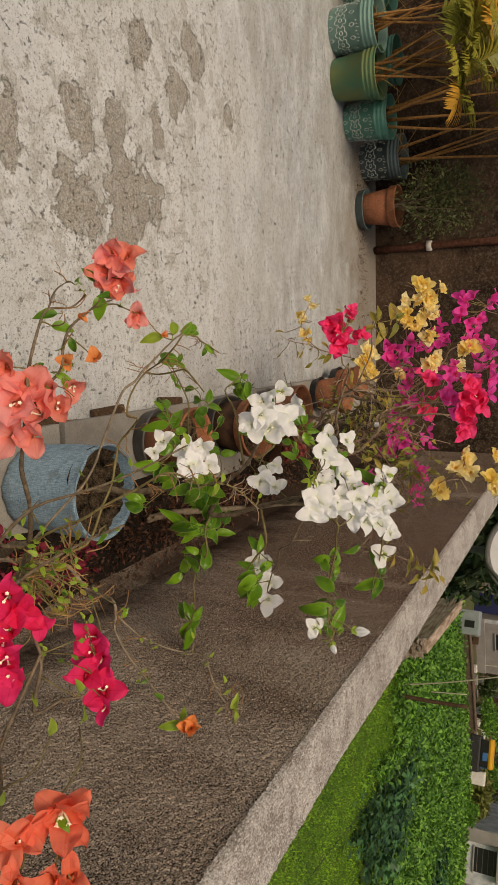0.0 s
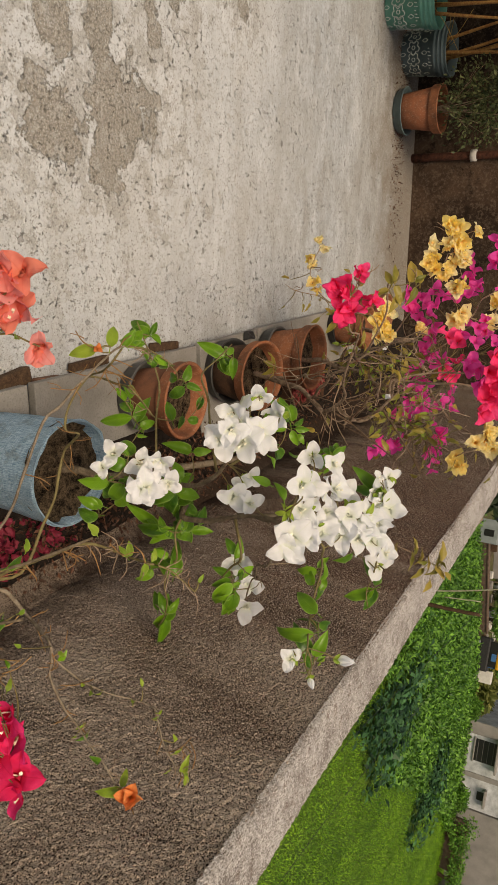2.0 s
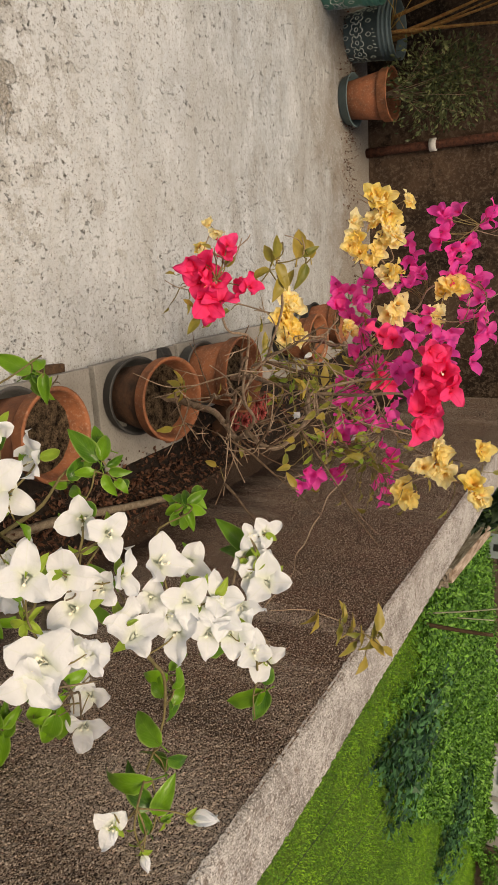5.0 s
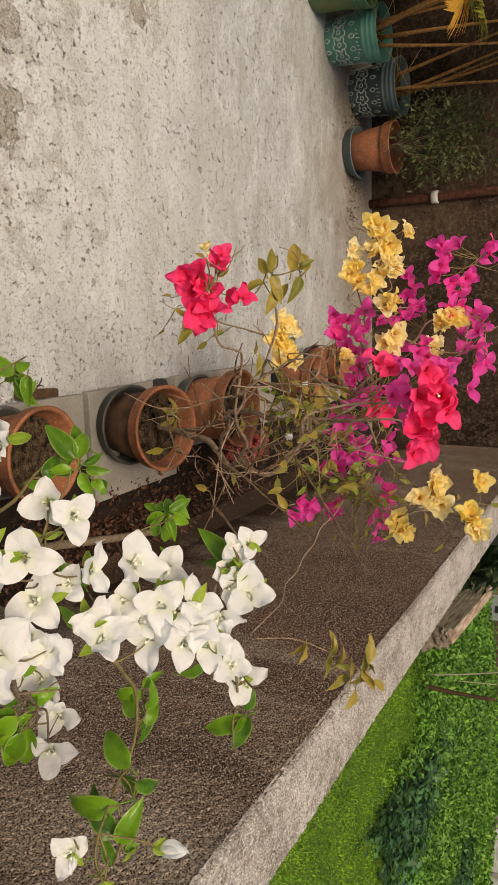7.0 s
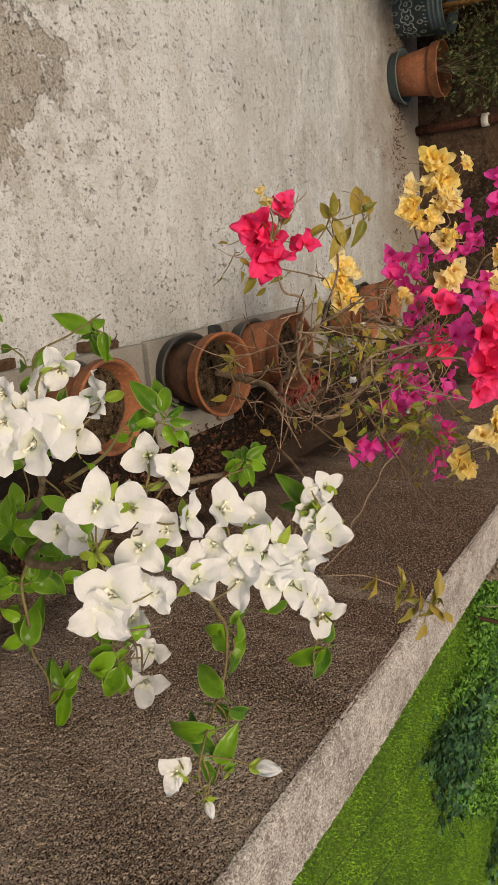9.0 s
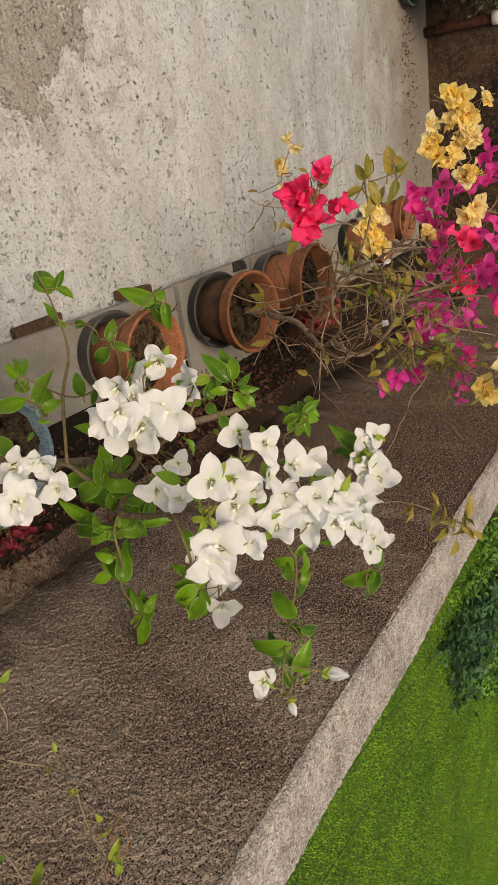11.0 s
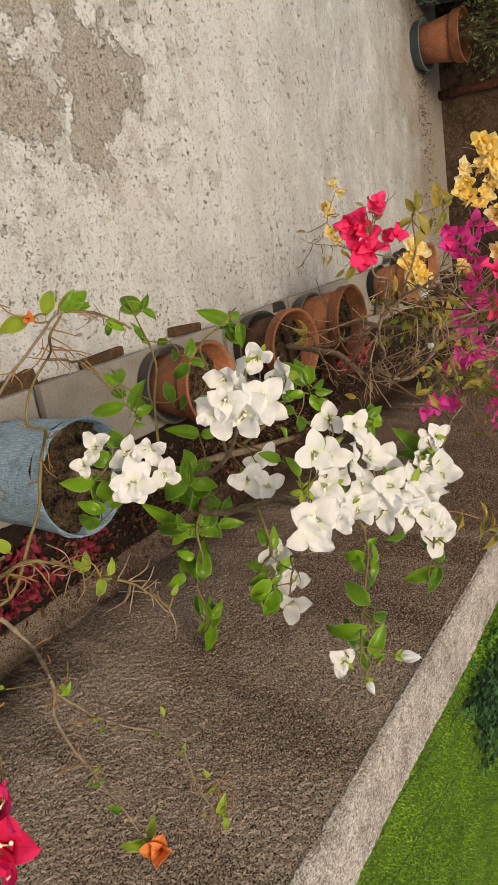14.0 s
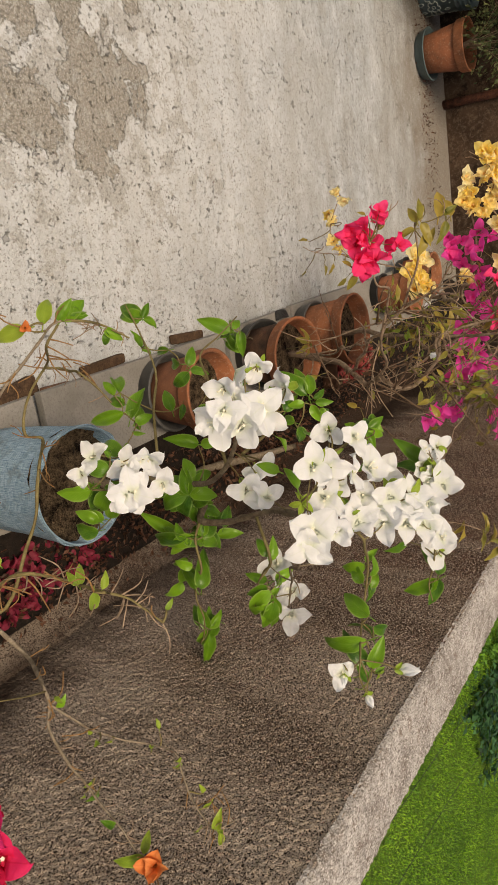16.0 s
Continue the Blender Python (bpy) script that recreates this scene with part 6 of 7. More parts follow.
y.branch([(0.20, 2.95, 0.80), (0.18, 2.80, 0.90), high[3], high[5], high[0]], 0.004, 0.0014)
y.branch([(0.18, 2.80, 0.90), high[7]], 0.003, 0.0014)
y.branch([(0.28, 3.15, 0.70), (0.20, 2.70, 0.72), mid[2], (0.06, 2.37, 0.66), YELLOW_LOW[2], YELLOW_LOW[3], YELLOW_LOW[0]], 0.004, 0.0013)
y.branch([YELLOW_LOW[4], (0.03, 2.33, 0.57), (0.01, 2.30, 0.55)], 0.0014, 0.0008)
y.branch([(0.28, 3.15, 0.70), (0.45, 2.95, 0.85), (0.55, 2.70, 1.08), out[5], out[2], out[0]], 0.004, 0.0014)
y.branch([(0.55, 2.70, 1.08), out[7]], 0.0025, 0.0013)
y.clusters(YELLOW_LOW, B_YEL, 0.75, 2, 0.010)
for rows in (YELLOW_TALL, YELLOW_MID, YELLOW_HIGH, YELLOW_OUT):
    y.set_blooms(rows, B_YEL, 0.034, 0.0, 0.45, 1.2)
    y.set_blooms([(q[0] + 0.008, q[1], q[2] + 0.008, q[3] + 60, q[4]) for q in rows[::2]], B_YEL, 0.034, 0.0, 0.6)
y.spray(CREAM, B_BUD, 0.7, 0.4, False)
y.scatter_leaves(40, L_OLIVE, 0.7, (0.2, 1.0), 0.04)
y.tangle(40, 0.09, (0.05, 0.9))
# long loose shoot over the parapet face
y.branch([(0.45, 2.95, 0.85), (0.60, 2.45, 0.86), *TWIG_FENCE], 0.002, 0.001)
y.leaves(FENCE_LEAF, L_OLIVE, 1.15, 1, 0.02)
y.finish()

# ---- plastic pots with cane palms by the dark wall ----
def ring_motif(x, y, z, r0, r1, h, ang, size, kind, parent):
    """A printed flower or a line of strokes on the pot's side."""
    v, f = [], []

    def onto(a, b):
        t = ang + a / r0
        k = min(max((b - z) / h, 0), 1)
        rr = r0 + (r1 - r0) * k + 0.0016
        return (x + rr * math.cos(t), y + rr * math.sin(t), b)

    mid = z + h * 0.40
    if kind == "flower":
        petals = [(size * (0.62 + 0.38 * abs(math.cos(2.5 * t))), t) for t in (2 * math.pi * k / 40 for k in range(41))]
        tube([onto(q * math.cos(t), mid + q * math.sin(t)) for q, t in petals], 0.0026, 0.0026, 4, 1, 0, v, f)
        tube([onto(0.26 * size * math.cos(t), mid + 0.26 * size * math.sin(t)) for t in (2 * math.pi * k / 10 for k in range(11))], 0.0026, 0.0026, 4, 1, 0, v, f)
    elif kind == "sprig":
        for sg in (-1, 1):
            leaf = [(size * 0.45 * math.sin(math.pi * k / 8) * sg, (k / 8 - 0.5) * 1.6 * size) for k in range(9)]
            tube([onto(a, mid + b + 0.35 * h) for a, b in leaf], 0.0022, 0.0022, 4, 1, 0, v, f)
            tube([onto(a, mid + b - 0.33 * h) for a, b in leaf], 0.0022, 0.0022, 4, 1, 0, v, f)
    else:
        for k in range(7):
            a = (k - 3) * size * 0.3
            tube([onto(a, z + h * 0.86), onto(a + 0.003, z + h * (0.90 + 0.03 * (k % 3)))], 0.0030, 0.0030, 4, 2, 0, v, f)
    return tagged(part("motif", data_mesh("motif", v, f, M_MOTIF), None, parent, "pale printed ornament"), kind="stuff")


def plastic_pot(x, y, r, h, mat, label, motif=True, seed=0):
    ob = thing("plastic_pot", (x, y, 0), label, "flower pot", "plastic pots by the dark wall")
    rb = r * 0.80
    prof = [(0, 0), (rb * 0.97, 0), (rb, 0.008), (r * 0.90, h * 0.70)]
    for k in range(3):
        # stepped collar, each step with a small lip
        lo, hi = h * (0.70 + 0.09 * k), h * (0.79 + 0.09 * k)
        q = r * (0.92 + 0.025 * k)
        prof += [(q, lo), (q + 0.0045, lo + 0.003), (q + 0.0045, lo + 0.009), (q, lo + 0.013), (q + 0.001, hi - 0.002)]
    prof += [(r * 1.0, h * 0.97), (r * 1.012, h * 0.985), (r * 1.012, h), (r * 0.985, h * 1.003), (r * 0.96, h * 0.97), (r * 0.93, h * 0.80)]
    part("pot_body", lathe(prof, 44, 0.004, (x, y, 0), seed), mat, ob, smooth=True)
    soil_disc(r * 0.92, h * 0.80, (x, y, 0), ob, seed)
    if motif:
        for k in range(10):
            ring_motif(x, y, 0, rb, r * 0.90, h * 0.70, -3.1 + k * 0.50, 0.037, "flower", ob)
            ring_motif(x, y, 0, rb, r * 0.90, h * 0.70, -2.85 + k * 0.50, 0.020, "sprig", ob)
            if k % 3 == 1:
                ring_motif(x, y, 0, rb, r * 0.90, h * 0.70, -3.1 + k * 0.50, 0.055, "strokes", ob)
    return ob


M_CANE = bark_material("tan_palm_cane", (0.20, 0.075, 0.028), (0.48, 0.29, 0.10))
M_FROND = leaf_material("yellow_green_palm_leaflet", (0.10, 0.13, 0.018), (0.34, 0.30, 0.05), (0.36, 0.32, 0.10), 0.45, 0.25)
M_FROND_DRY = leaf_material("dry_orange_palm_leaflet", (0.38, 0.18, 0.025), (0.60, 0.33, 0.05), (0.5, 0.36, 0.12), 0.6, 0.2)


def frond(base, aim, length, count, mat, parent, rng, droop=0.5):
    """An arching rachis with paired narrow leaflets."""
    base, aim = Vector(base), Vector(aim).normalized()
    line = []
    for k in range(9):
        s = k / 8
        line.append(base + aim * length * s + Vector((0, 0, -droop * length * s * s)))
    v, f = tube(line, 0.004, 0.0012, 5, 2, 0.1)
    rachis = part("frond", data_mesh("frond", v, f, mat), None, parent)
    lv, lf, uv = [], [], []
    fine = smooth_line(line, 4)
    for k in range(count):
        i = int(len(fine) * (0.22 + 0.76 * k / count))
        p = fine[i]
        along = (fine[min(i + 1, len(fine) - 1)] - fine[i - 1]).normalized()
        side = along.cross(Vector((0, 0, 1))).normalized()
        for sg in (-1, 1):
            ll = length * 0.42 * math.sin(math.pi * (0.2 + 0.72 * k / count)) * rng.uniform(0.85, 1.1)
            d = (side * sg * 0.8 + along * 0.75 + Vector((0, 0, rng.uniform(-0.1, 0.25)))).normalized()
            wv = along.cross(d).normalized().cross(d) * 0.006
            b = len(lv)
            for s, w in ((0, 0.4), (0.35, 1.0), (0.7, 0.8), (1.0, 0.05)):
                q = p + d * ll * s + Vector((0, 0, -0.35 * ll * s * s))
                lv += [tuple(q - wv * w), tuple(q + wv * w)]
                uv += [(0.2, s), (0.8, s)]
            lf += [(b + 2 * n, b + 2 * n + 1, b + 2 * n + 3, b + 2 * n + 2) for n in range(3)]
    tagged(part("leaflet_fan", data_mesh("leaflet_fan", lv, lf, mat, True, uv), None, rachis), kind="stuff")


def cane_palm(x, y, z, seed, canes=5, tall=0.55, dry=0.25):
    rng = random.Random(seed)
    ob = thing("cane_palm", (x, y, z), "young cane palm with tan stems and yellowing fronds in a pot", "palm", "cane palms by the dark wall")
    for k in range(canes):
        a = rng.uniform(0, 6.28)
        foot = Vector((x + 0.05 * math.cos(a), y + 0.05 * math.sin(a), z - 0.01))
        top = foot + Vector((rng.uniform(-0.17, 0.17), rng.uniform(-0.18, 0.10), tall * rng.uniform(0.85, 1.2)))
        v, f = tube([foot, foot.lerp(top, 0.4) + Vector((rng.uniform(-0.015, 0.015), 0, 0)), top], rng.uniform(0.009, 0.014), 0.0035, 8, 6, 0.15)
        part("cane", data_mesh("cane", v, f, M_CANE), None, ob)
        for n in range(2):
            b = 2 * math.pi * (n / 3) + rng.uniform(-0.6, 0.6)
            lo = rng.uniform(0.85, 1.0)
            frond(foot.lerp(top, lo), (math.cos(b) * 0.75, math.sin(b) * 0.55 - 0.25, rng.uniform(0.6, 1.5)), rng.uniform(0.34, 0.56), 24, M_FROND_DRY if rng.random() < dry else M_FROND, ob, rng, rng.uniform(0.25, 0.7))
    for n in range(4):
        b = rng.uniform(0, 6.28)
        d = Vector((math.cos(b), math.sin(b), rng.uniform(0.3, 1.0)))
        v, f = tube([(x, y, z), Vector((x, y, z)) + d * 0.12, Vector((x, y, z)) + d * 0.26 + Vector((0, 0, -0.03))], 0.002, 0.001, 4, 4, 0.2)
        part("dead_stalk", data_mesh("dead_stalk", v, f, M_FROND_DRY), None, ob)
    return ob


for x, y, r, h, mat, text, mo, tall in (
    (-1.165, 5.09, 0.15, 0.275, M_SLATEPLASTIC, "dark slate plastic pot with pale printed flowers", True, 0.62),
    (-1.335, 4.74, 0.135, 0.285, M_GREENPLASTIC, "green plastic pot with pale printed flowers", True, 0.55),
    (-1.53, 4.51, 0.15, 0.285, M_OLIVEPLASTIC, "plain green plastic pot with faded stains", False, 0.60),
    (-1.80, 4.49, 0.158, 0.285, M_TEALPLASTIC, "faded teal plastic pot with printed ornament", True, 0.62),
    (-2.12, 4.75, 0.158, 0.285, M_GREENPLASTIC, "green plastic pot at the end of the row", True, 0.6),
    (-1.72, 4.90, 0.15, 0.285, M_GREENPLASTIC, "green plastic pot behind the front row", False, 0.65),
    (-2.45, 4.5, 0.155, 0.285, M_TEALPLASTIC, "faded teal plastic pot at the row's far end", True, 0.6),
):
    plastic_pot(x, y, r, h, mat, text, mo, seed=int(-100 * x))
    cane_palm(x, y, h * 0.80, int(-100 * x) + 7, canes=6 if x < -1.2 else 5, tall=tall - 0.13 if x < -1.4 else 0.90, dry=0.2 if x < -1.4 else 0.1)


def leaf_cloud(name, centre, radii, count, size, mat, parent, seed, hollow=0.55, droop=0.3, kind="stuff", label=""):
    """Many small folded leaves in an uneven clump."""
    rng = np.random.default_rng(seed)
    d = rng.normal(size=(count, 3))
    d /= np.linalg.norm(d, axis=1)[:, None]
    rad = hollow + (1 - hollow) * rng.random(count) ** 0.6
    lump = np.array([1 + 0.38 * noise.noise(Vector(q) * 1.7 + Vector((seed, 0, 0))) + 0.2 * noise.noise(Vector(q) * 4.5) for q in d])
    c = np.array(centre) + d * np.array(radii) * (rad * lump)[:, None]
    ax = d + rng.normal(scale=0.7, size=(count, 3)) - np.array([0, 0, droop])
    ax /= np.linalg.norm(ax, axis=1)[:, None]
    sd = np.cross(ax, rng.normal(size=(count, 3)))
    sd /= np.linalg.norm(sd, axis=1)[:, None] + 1e-9
    up = np.cross(sd, ax)
    ln = size * rng.uniform(0.6, 1.3, count)[:, None]
    wd = ln * 0.24
    verts = np.stack([c, c + ax * ln * 0.45 - sd * wd + up * wd * 0.35, c + ax * ln * 0.45 + sd * wd + up * wd * 0.35, c + ax * ln - up * ln * 0.12, c + ax * ln * 0.45], 1).reshape(-1, 3)
    b = 5 * np.arange(count)[:, None]
    faces = np.concatenate([b + [0, 1, 4], b + [4, 1, 3], b + [0, 4, 2], b + [4, 3, 2]]).tolist()
    me = data_mesh(name, verts.tolist(), faces, mat, False)
    return tagged(part(name, me, None, parent, label), kind=kind)


def clump_material(name, dark, light, rough=0.5, thin=0.25):
    m = Mat(name, rough, 0.35)
    col = m.mix(m.island(), dark, light)
    col = m.mix(m.ramp(m.noise(0.9, 4), (0.35, 0.0), (0.7, 0.6)), col, tuple(0.6 * v for v in dark))
    m.color(col)
    m.thin(col, thin)
    return m.m


M_SHRUB = clump_material("small_olive_shrub_leaves", (0.022, 0.040, 0.014), (0.17, 0.19, 0.075))


def potted_shrub(x, y, z):
    ob = thing("potted_shrub", (x, y, z), "bushy small-leaved shrub growing in the terracotta pot", "shrub")
    rng = random.Random(4)
    for k in range(16):
        a = rng.uniform(0, 6.28)
        tip = (x + 0.21 * math.cos(a) - 0.02, y + 0.14 * math.sin(a), z + rng.uniform(0.2, 0.52))
        stem("branch", [(x, y, z - 0.02), (x + 0.05 * math.cos(a), y + 0.05 * math.sin(a), z + 0.12), tip], 0.0035, 0.001, M_BARK, ob, sides=5, per=4)
    leaf_cloud("foliage", (x - 0.02, y - 0.02, z + 0.33), (0.26, 0.20, 0.29), 2500, 0.027, M_SHRUB, ob, 3, 0.1, 0.2)


potted_shrub(-0.83, 4.99, 0.22)

M_DARKWOOD = bark_material("dark_damp_wood", (0.035, 0.020, 0.013), (0.135, 0.082, 0.048))

# ---- the ground below the terrace and what stands on it ----
GROUND = -3.2


def ground_material():
    m = Mat("meadow_soil_and_grass", 0.9, 0.2)
    big, fine = m.noise(0.25, 5, 0.6), m.noise(9, 5, 0.7)
    col = m.mix(m.ramp(big, (0.35, 0.0), (0.65, 1.0)), (0.045, 0.10, 0.014), (0.10, 0.17, 0.022))
    col = m.mix(m.ramp(fine, (0.35, 0.7), (0.6, 0.0)), col, (0.02, 0.045, 0.008))
    # trodden earth of the yard behind the meadow
    sep = m.n.new("ShaderNodeSeparateXYZ")
    m.l.new(m.co, sep.inputs[0])
    past = m.math("SUBTRACT", m.math("SUBTRACT", sep.outputs[1], m.math("MULTIPLY", sep.outputs[0], 0.33)), 23.6)
    yard = m.math("MULTIPLY", m.ramp(m.math("ADD", past, m.math("MULTIPLY", m.noise(0.8, 5), 1.5)), (0.4, 0.0), (1.0, 1.0)), m.ramp(m.noise(0.5, 5, 0.6), (0.36, 0.25), (0.55, 0.95)))
    col = m.mix(yard, col, m.mix(m.ramp(m.noise(3, 6, 0.7), (0.35, 0.0), (0.65, 1.0)), (0.035, 0.026, 0.018), (0.15, 0.11, 0.075)))
    m.color(col)
    m.bump(fine, 0.03)
    return m.m


M_GRASS = clump_material("light_green_grass", (0.045, 0.185, 0.010), (0.33, 0.60, 0.035))
M_WEED = clump_material("dark_broad_weed_leaves", (0.005, 0.030, 0.010), (0.10, 0.28, 0.10))
M_MEADOW = clump_material("leafy_green_meadow", (0.022, 0.100, 0.012), (0.23, 0.50, 0.07))
M_TREE = clump_material("dark_tree_leaves", (0.012, 0.03, 0.01), (0.05, 0.085, 0.03))
M_FARTREE = clump_material("far_tree_leaves", (0.02, 0.05, 0.012), (0.07, 0.13, 0.025))
M_DRY = clump_material("dry_straw_leaves", (0.10, 0.13, 0.03), (0.30, 0.30, 0.09))
M_WHITEWASH = speckled("stained_whitewash", (0.30, 0.32, 0.34), (0.78, 0.81, 0.84), 2.2, 0.9, 0.004, 40)
M_GREYWASH = speckled("grey_cement_plaster", (0.22, 0.21, 0.20), (0.36, 0.34, 0.32), 1.4, 0.9, 0.004, 40)
M_EARTHWALL = speckled("streaked_brown_plaster", (0.16, 0.11, 0.075), (0.33, 0.245, 0.18), 3.0, 0.95, 0.01, 30)
M_TILE = speckled("brown_roof_edge", (0.09, 0.06, 0.045), (0.20, 0.14, 0.10), 5, 0.9, 0.01, 40)
M_DARKPANE = Mat("dark_window", 0.3, 0.5).color((0.015, 0.015, 0.016)).m
M_NAVY = speckled("navy_painted_metal", (0.01, 0.012, 0.06), (0.02, 0.025, 0.10), 6, 0.5, 0.001)
M_TEALBOX = speckled("grey_teal_metal", (0.20, 0.24, 0.25), (0.30, 0.34, 0.35), 5, 0.6, 0.001)
M_DISH = speckled("off_white_dish_enamel", (0.42, 0.43, 0.45), (0.53, 0.54, 0.56), 4, 0.5, 0.001)
M_GUNMETAL = speckled("dull_grey_metal", (0.09, 0.09, 0.09), (0.16, 0.16, 0.155), 20, 0.6, 0.001)
M_YELLOWCAR = speckled("yellow_car_paint", (0.62, 0.30, 0.02), (0.70, 0.38, 0.03), 6, 0.45, 0.0005)
M_BLUE = speckled("blue_tarpaulin", (0.03, 0.13, 0.34), (0.07, 0.22, 0.45), 5, 0.5, 0.004)
M_BAMBOO = bark_material("pale_bamboo", (0.30, 0.28, 0.20), (0.50, 0.48, 0.38))

tagged(sheet("ground", -300, 300, -300, 300, GROUND, 20, 0.0, ground_material(), thick=0.0), "green meadow ground far below the terrace", "ground", kind="structure")


def in_view(x, y):
    return (x > 3) & (y > 4) & (x < 1.45 * y + 4) & (x > 0.28 * y + 1.5)


def blades(name, pick, count, size, mat, seed, spread, tall, label, reach, slim=0.17):
    """Leaves of one kind over a stretch of the meadow."""
    rng = np.random.default_rng(seed)
    x, y = rng.uniform(3, reach[0], 4 * count), rng.uniform(5, reach[1], 4 * count)
    wob = np.sin(0.9 * x + 0.4 * y) * 0.9 + np.sin(0.55 * y - 0.8 * x + 1.3) * 1.1 + rng.normal(scale=0.5, size=len(x))
    keep = in_view(x, y) & pick(x + 0.35 * wob, y + 0.6 * wob) & (0.72 * y + 0.69 * x < 39.0) & (y < 23.6 + 0.33 * x)
    x, y = x[keep][:count], y[keep][:count]
    n = len(x)
    az, el = rng.uniform(0, 2 * np.pi, n), rng.uniform(*spread, n)
    ax = np.stack([np.cos(az) * np.cos(el), np.sin(az) * np.cos(el), np.sin(el)], 1)
    sd = np.stack([-np.sin(az), np.cos(az), 0.3 * rng.normal(size=n)], 1)
    ln = size * rng.uniform(0.55, 1.35, n)[:, None]
    wd = ln * slim
    c = np.stack([x, y, GROUND + tall * rng.random(n) ** 1.5], 1)
    verts = np.stack([c, c + ax * ln * 0.5 - sd * wd, c + ax * ln * 0.5 + sd * wd, c + ax * ln - np.array([0, 0, 0.25]) * ln], 1).reshape(-1, 3)
    b = 4 * np.arange(n)[:, None]
    faces = np.concatenate([b + [0, 1, 2], b + [1, 3, 2]]).tolist()
    tagged(part(name, data_mesh(name, verts.tolist(), faces, mat, False), None, None), label, "plants", kind="stuff")


def in_weeds(x, y):
    return ((abs(x - 12.3 - 0.08 * (y - 15)) < 1.1) & (y > 14.1) & (y < 19.2)) | ((x - 18.8) ** 2 + 0.4 * (y - 21.8) ** 2 < 2.0)


def in_grass(x, y):
    return (x - y > -2.2) | ((x < 10.9) & (y < 17.8)) | (y < 16.5)


blades("grass", lambda x, y: in_grass(x, y) & ~in_weeds(x, y), 260000, 0.085, M_GRASS, 1, (0.25, 1.3), 0.08, "light green meadow grass below the terrace", (34, 30), 0.085)
blades("weeds", in_weeds, 9000, 0.26, M_WEED, 2, (-0.1, 0.9), 0.55, "dark green broad-leaved weeds in the meadow", (21, 24), 0.27)
blades("meadow_plants", lambda x, y: ~in_grass(x, y) & ~in_weeds(x, y), 90000, 0.21, M_MEADOW, 3, (0.1, 1.1), 0.32, "leafy green meadow plants towards the houses", (30, 36))


def wall_box(name, a, b, z0, z1, thick, mat, parent=None):
    """A wall from a to b (plan), its face on that line, body behind."""
    a, b = Vector((*a, 0)), Vector((*b, 0))
    d = (b - a).normalized()
    n = Vector((-d.y, d.x, 0))
    if n.dot(a) < 0:
        n = -n
    c = (a + b) / 2 + n * thick / 2
    bm = box(((b - a).length, thick, z1 - z0), (0, 0, 0), bevel=0.015, segs=1)
    return part(name, bm, mat, parent, m=Matrix.Translation((c.x, c.y, (z0 + z1) / 2)) @ Matrix.Rotation(math.atan2(d.y, d.x), 4, "Z")), d, n


def on_wall(name, a, d, n, along, z, w, h, proud, deep, mat, parent, label="", bevel=0.01):
    p = Vector((*a, 0)) + d * along - n * (proud - deep / 2)
    bm = box((w, deep, h), bevel=bevel, segs=1)
    return part(name, bm, mat, parent, label, m=Matrix.Translation((p.x, p.y, z)) @ Matrix.Rotation(math.atan2(d.y, d.x), 4, "Z"))


def window(a, d, n, along, z, w, h, parent, bars=4, awning=True):
    win = on_wall("window", a, d, n, along, z, w, h, 0.02, 0.10, M_DARKPANE, parent, "dark barred window")
    for k in range(bars):
        on_wall("bar", a, d, n, along, z - h / 2 + h * (k + 0.5) / bars, w, 0.03, 0.035, 0.02, M_GUNMETAL, win)
    on_wall("sill", a, d, n, along, z - h / 2 - 0.04, w + 0.1, 0.06, 0.06, 0.08, M_GREYWASH, win)
    if awning:
        on_wall("awning", a, d, n, along, z + h / 2 + 0.10, w + 0.45, 0.09, 0.45, 0.45, M_GREYWASH, parent, "projecting concrete shade over the window")


def white_house():
    a, b = (20.9, 29.25), (24.5, 28.0)
    ob = thing("house", (22.7, 28.7, GROUND), "small stained whitewashed house with a dark barred window", "house")
    top = -0.86
    _, d, n = wall_box("wall", a, b, GROUND, top, 4.5, M_WHITEWASH, ob)
    on_wall("plinth", a, d, n, 1.9, GROUND + 0.15, 3.85, 0.3, 0.05, 0.06, M_GREYWASH, ob, "grey plinth")
    on_wall("band", a, d, n, 2.35, (GROUND + top) / 2, 0.22, 2.28, 0.045, 0.05, M_GREYWASH, ob, "grey pilaster")
    on_wall("side_band", a, d, n, 0.28, (GROUND + top) / 2, 0.55, 2.30, 0.035, 0.05, M_GREYWASH, ob, "stained grey corner strip")
    # sloping roof of brown tiles behind the top edge
    roof = on_wall("roof", a, d, n, 1.9, top + 0.04, 4.1, 0.09, 0.18, 0.5, M_TILE, ob, "brown tiled roof")
    for k in range(9):
        on_wall("tile_course", a, d, n, 1.9, top + 0.10 + 0.085 * k, 4.1, 0.125, 0.10 - 0.19 * k, 0.26, M_TILE, roof, bevel=0.02)
    window(a, d, n, 1.21, -2.145, 0.98, 0.89, ob)
    vent = on_wall("vent_window", a, d, n, 3.15, -2.09, 0.36, 0.28, 0.02, 0.10, M_DARKPANE, ob, "small dark vent window")
    on_wall("vent_shade", a, d, n, 3.15, -1.86, 0.75, 0.10, 0.32, 0.32, M_GREYWASH, vent)
    pipe = on_wall("gutter", a, d, n, 3.6, top - 0.05, 0.5, 0.06, 0.06, 0.06, M_GUNMETAL, ob, "short dark gutter")


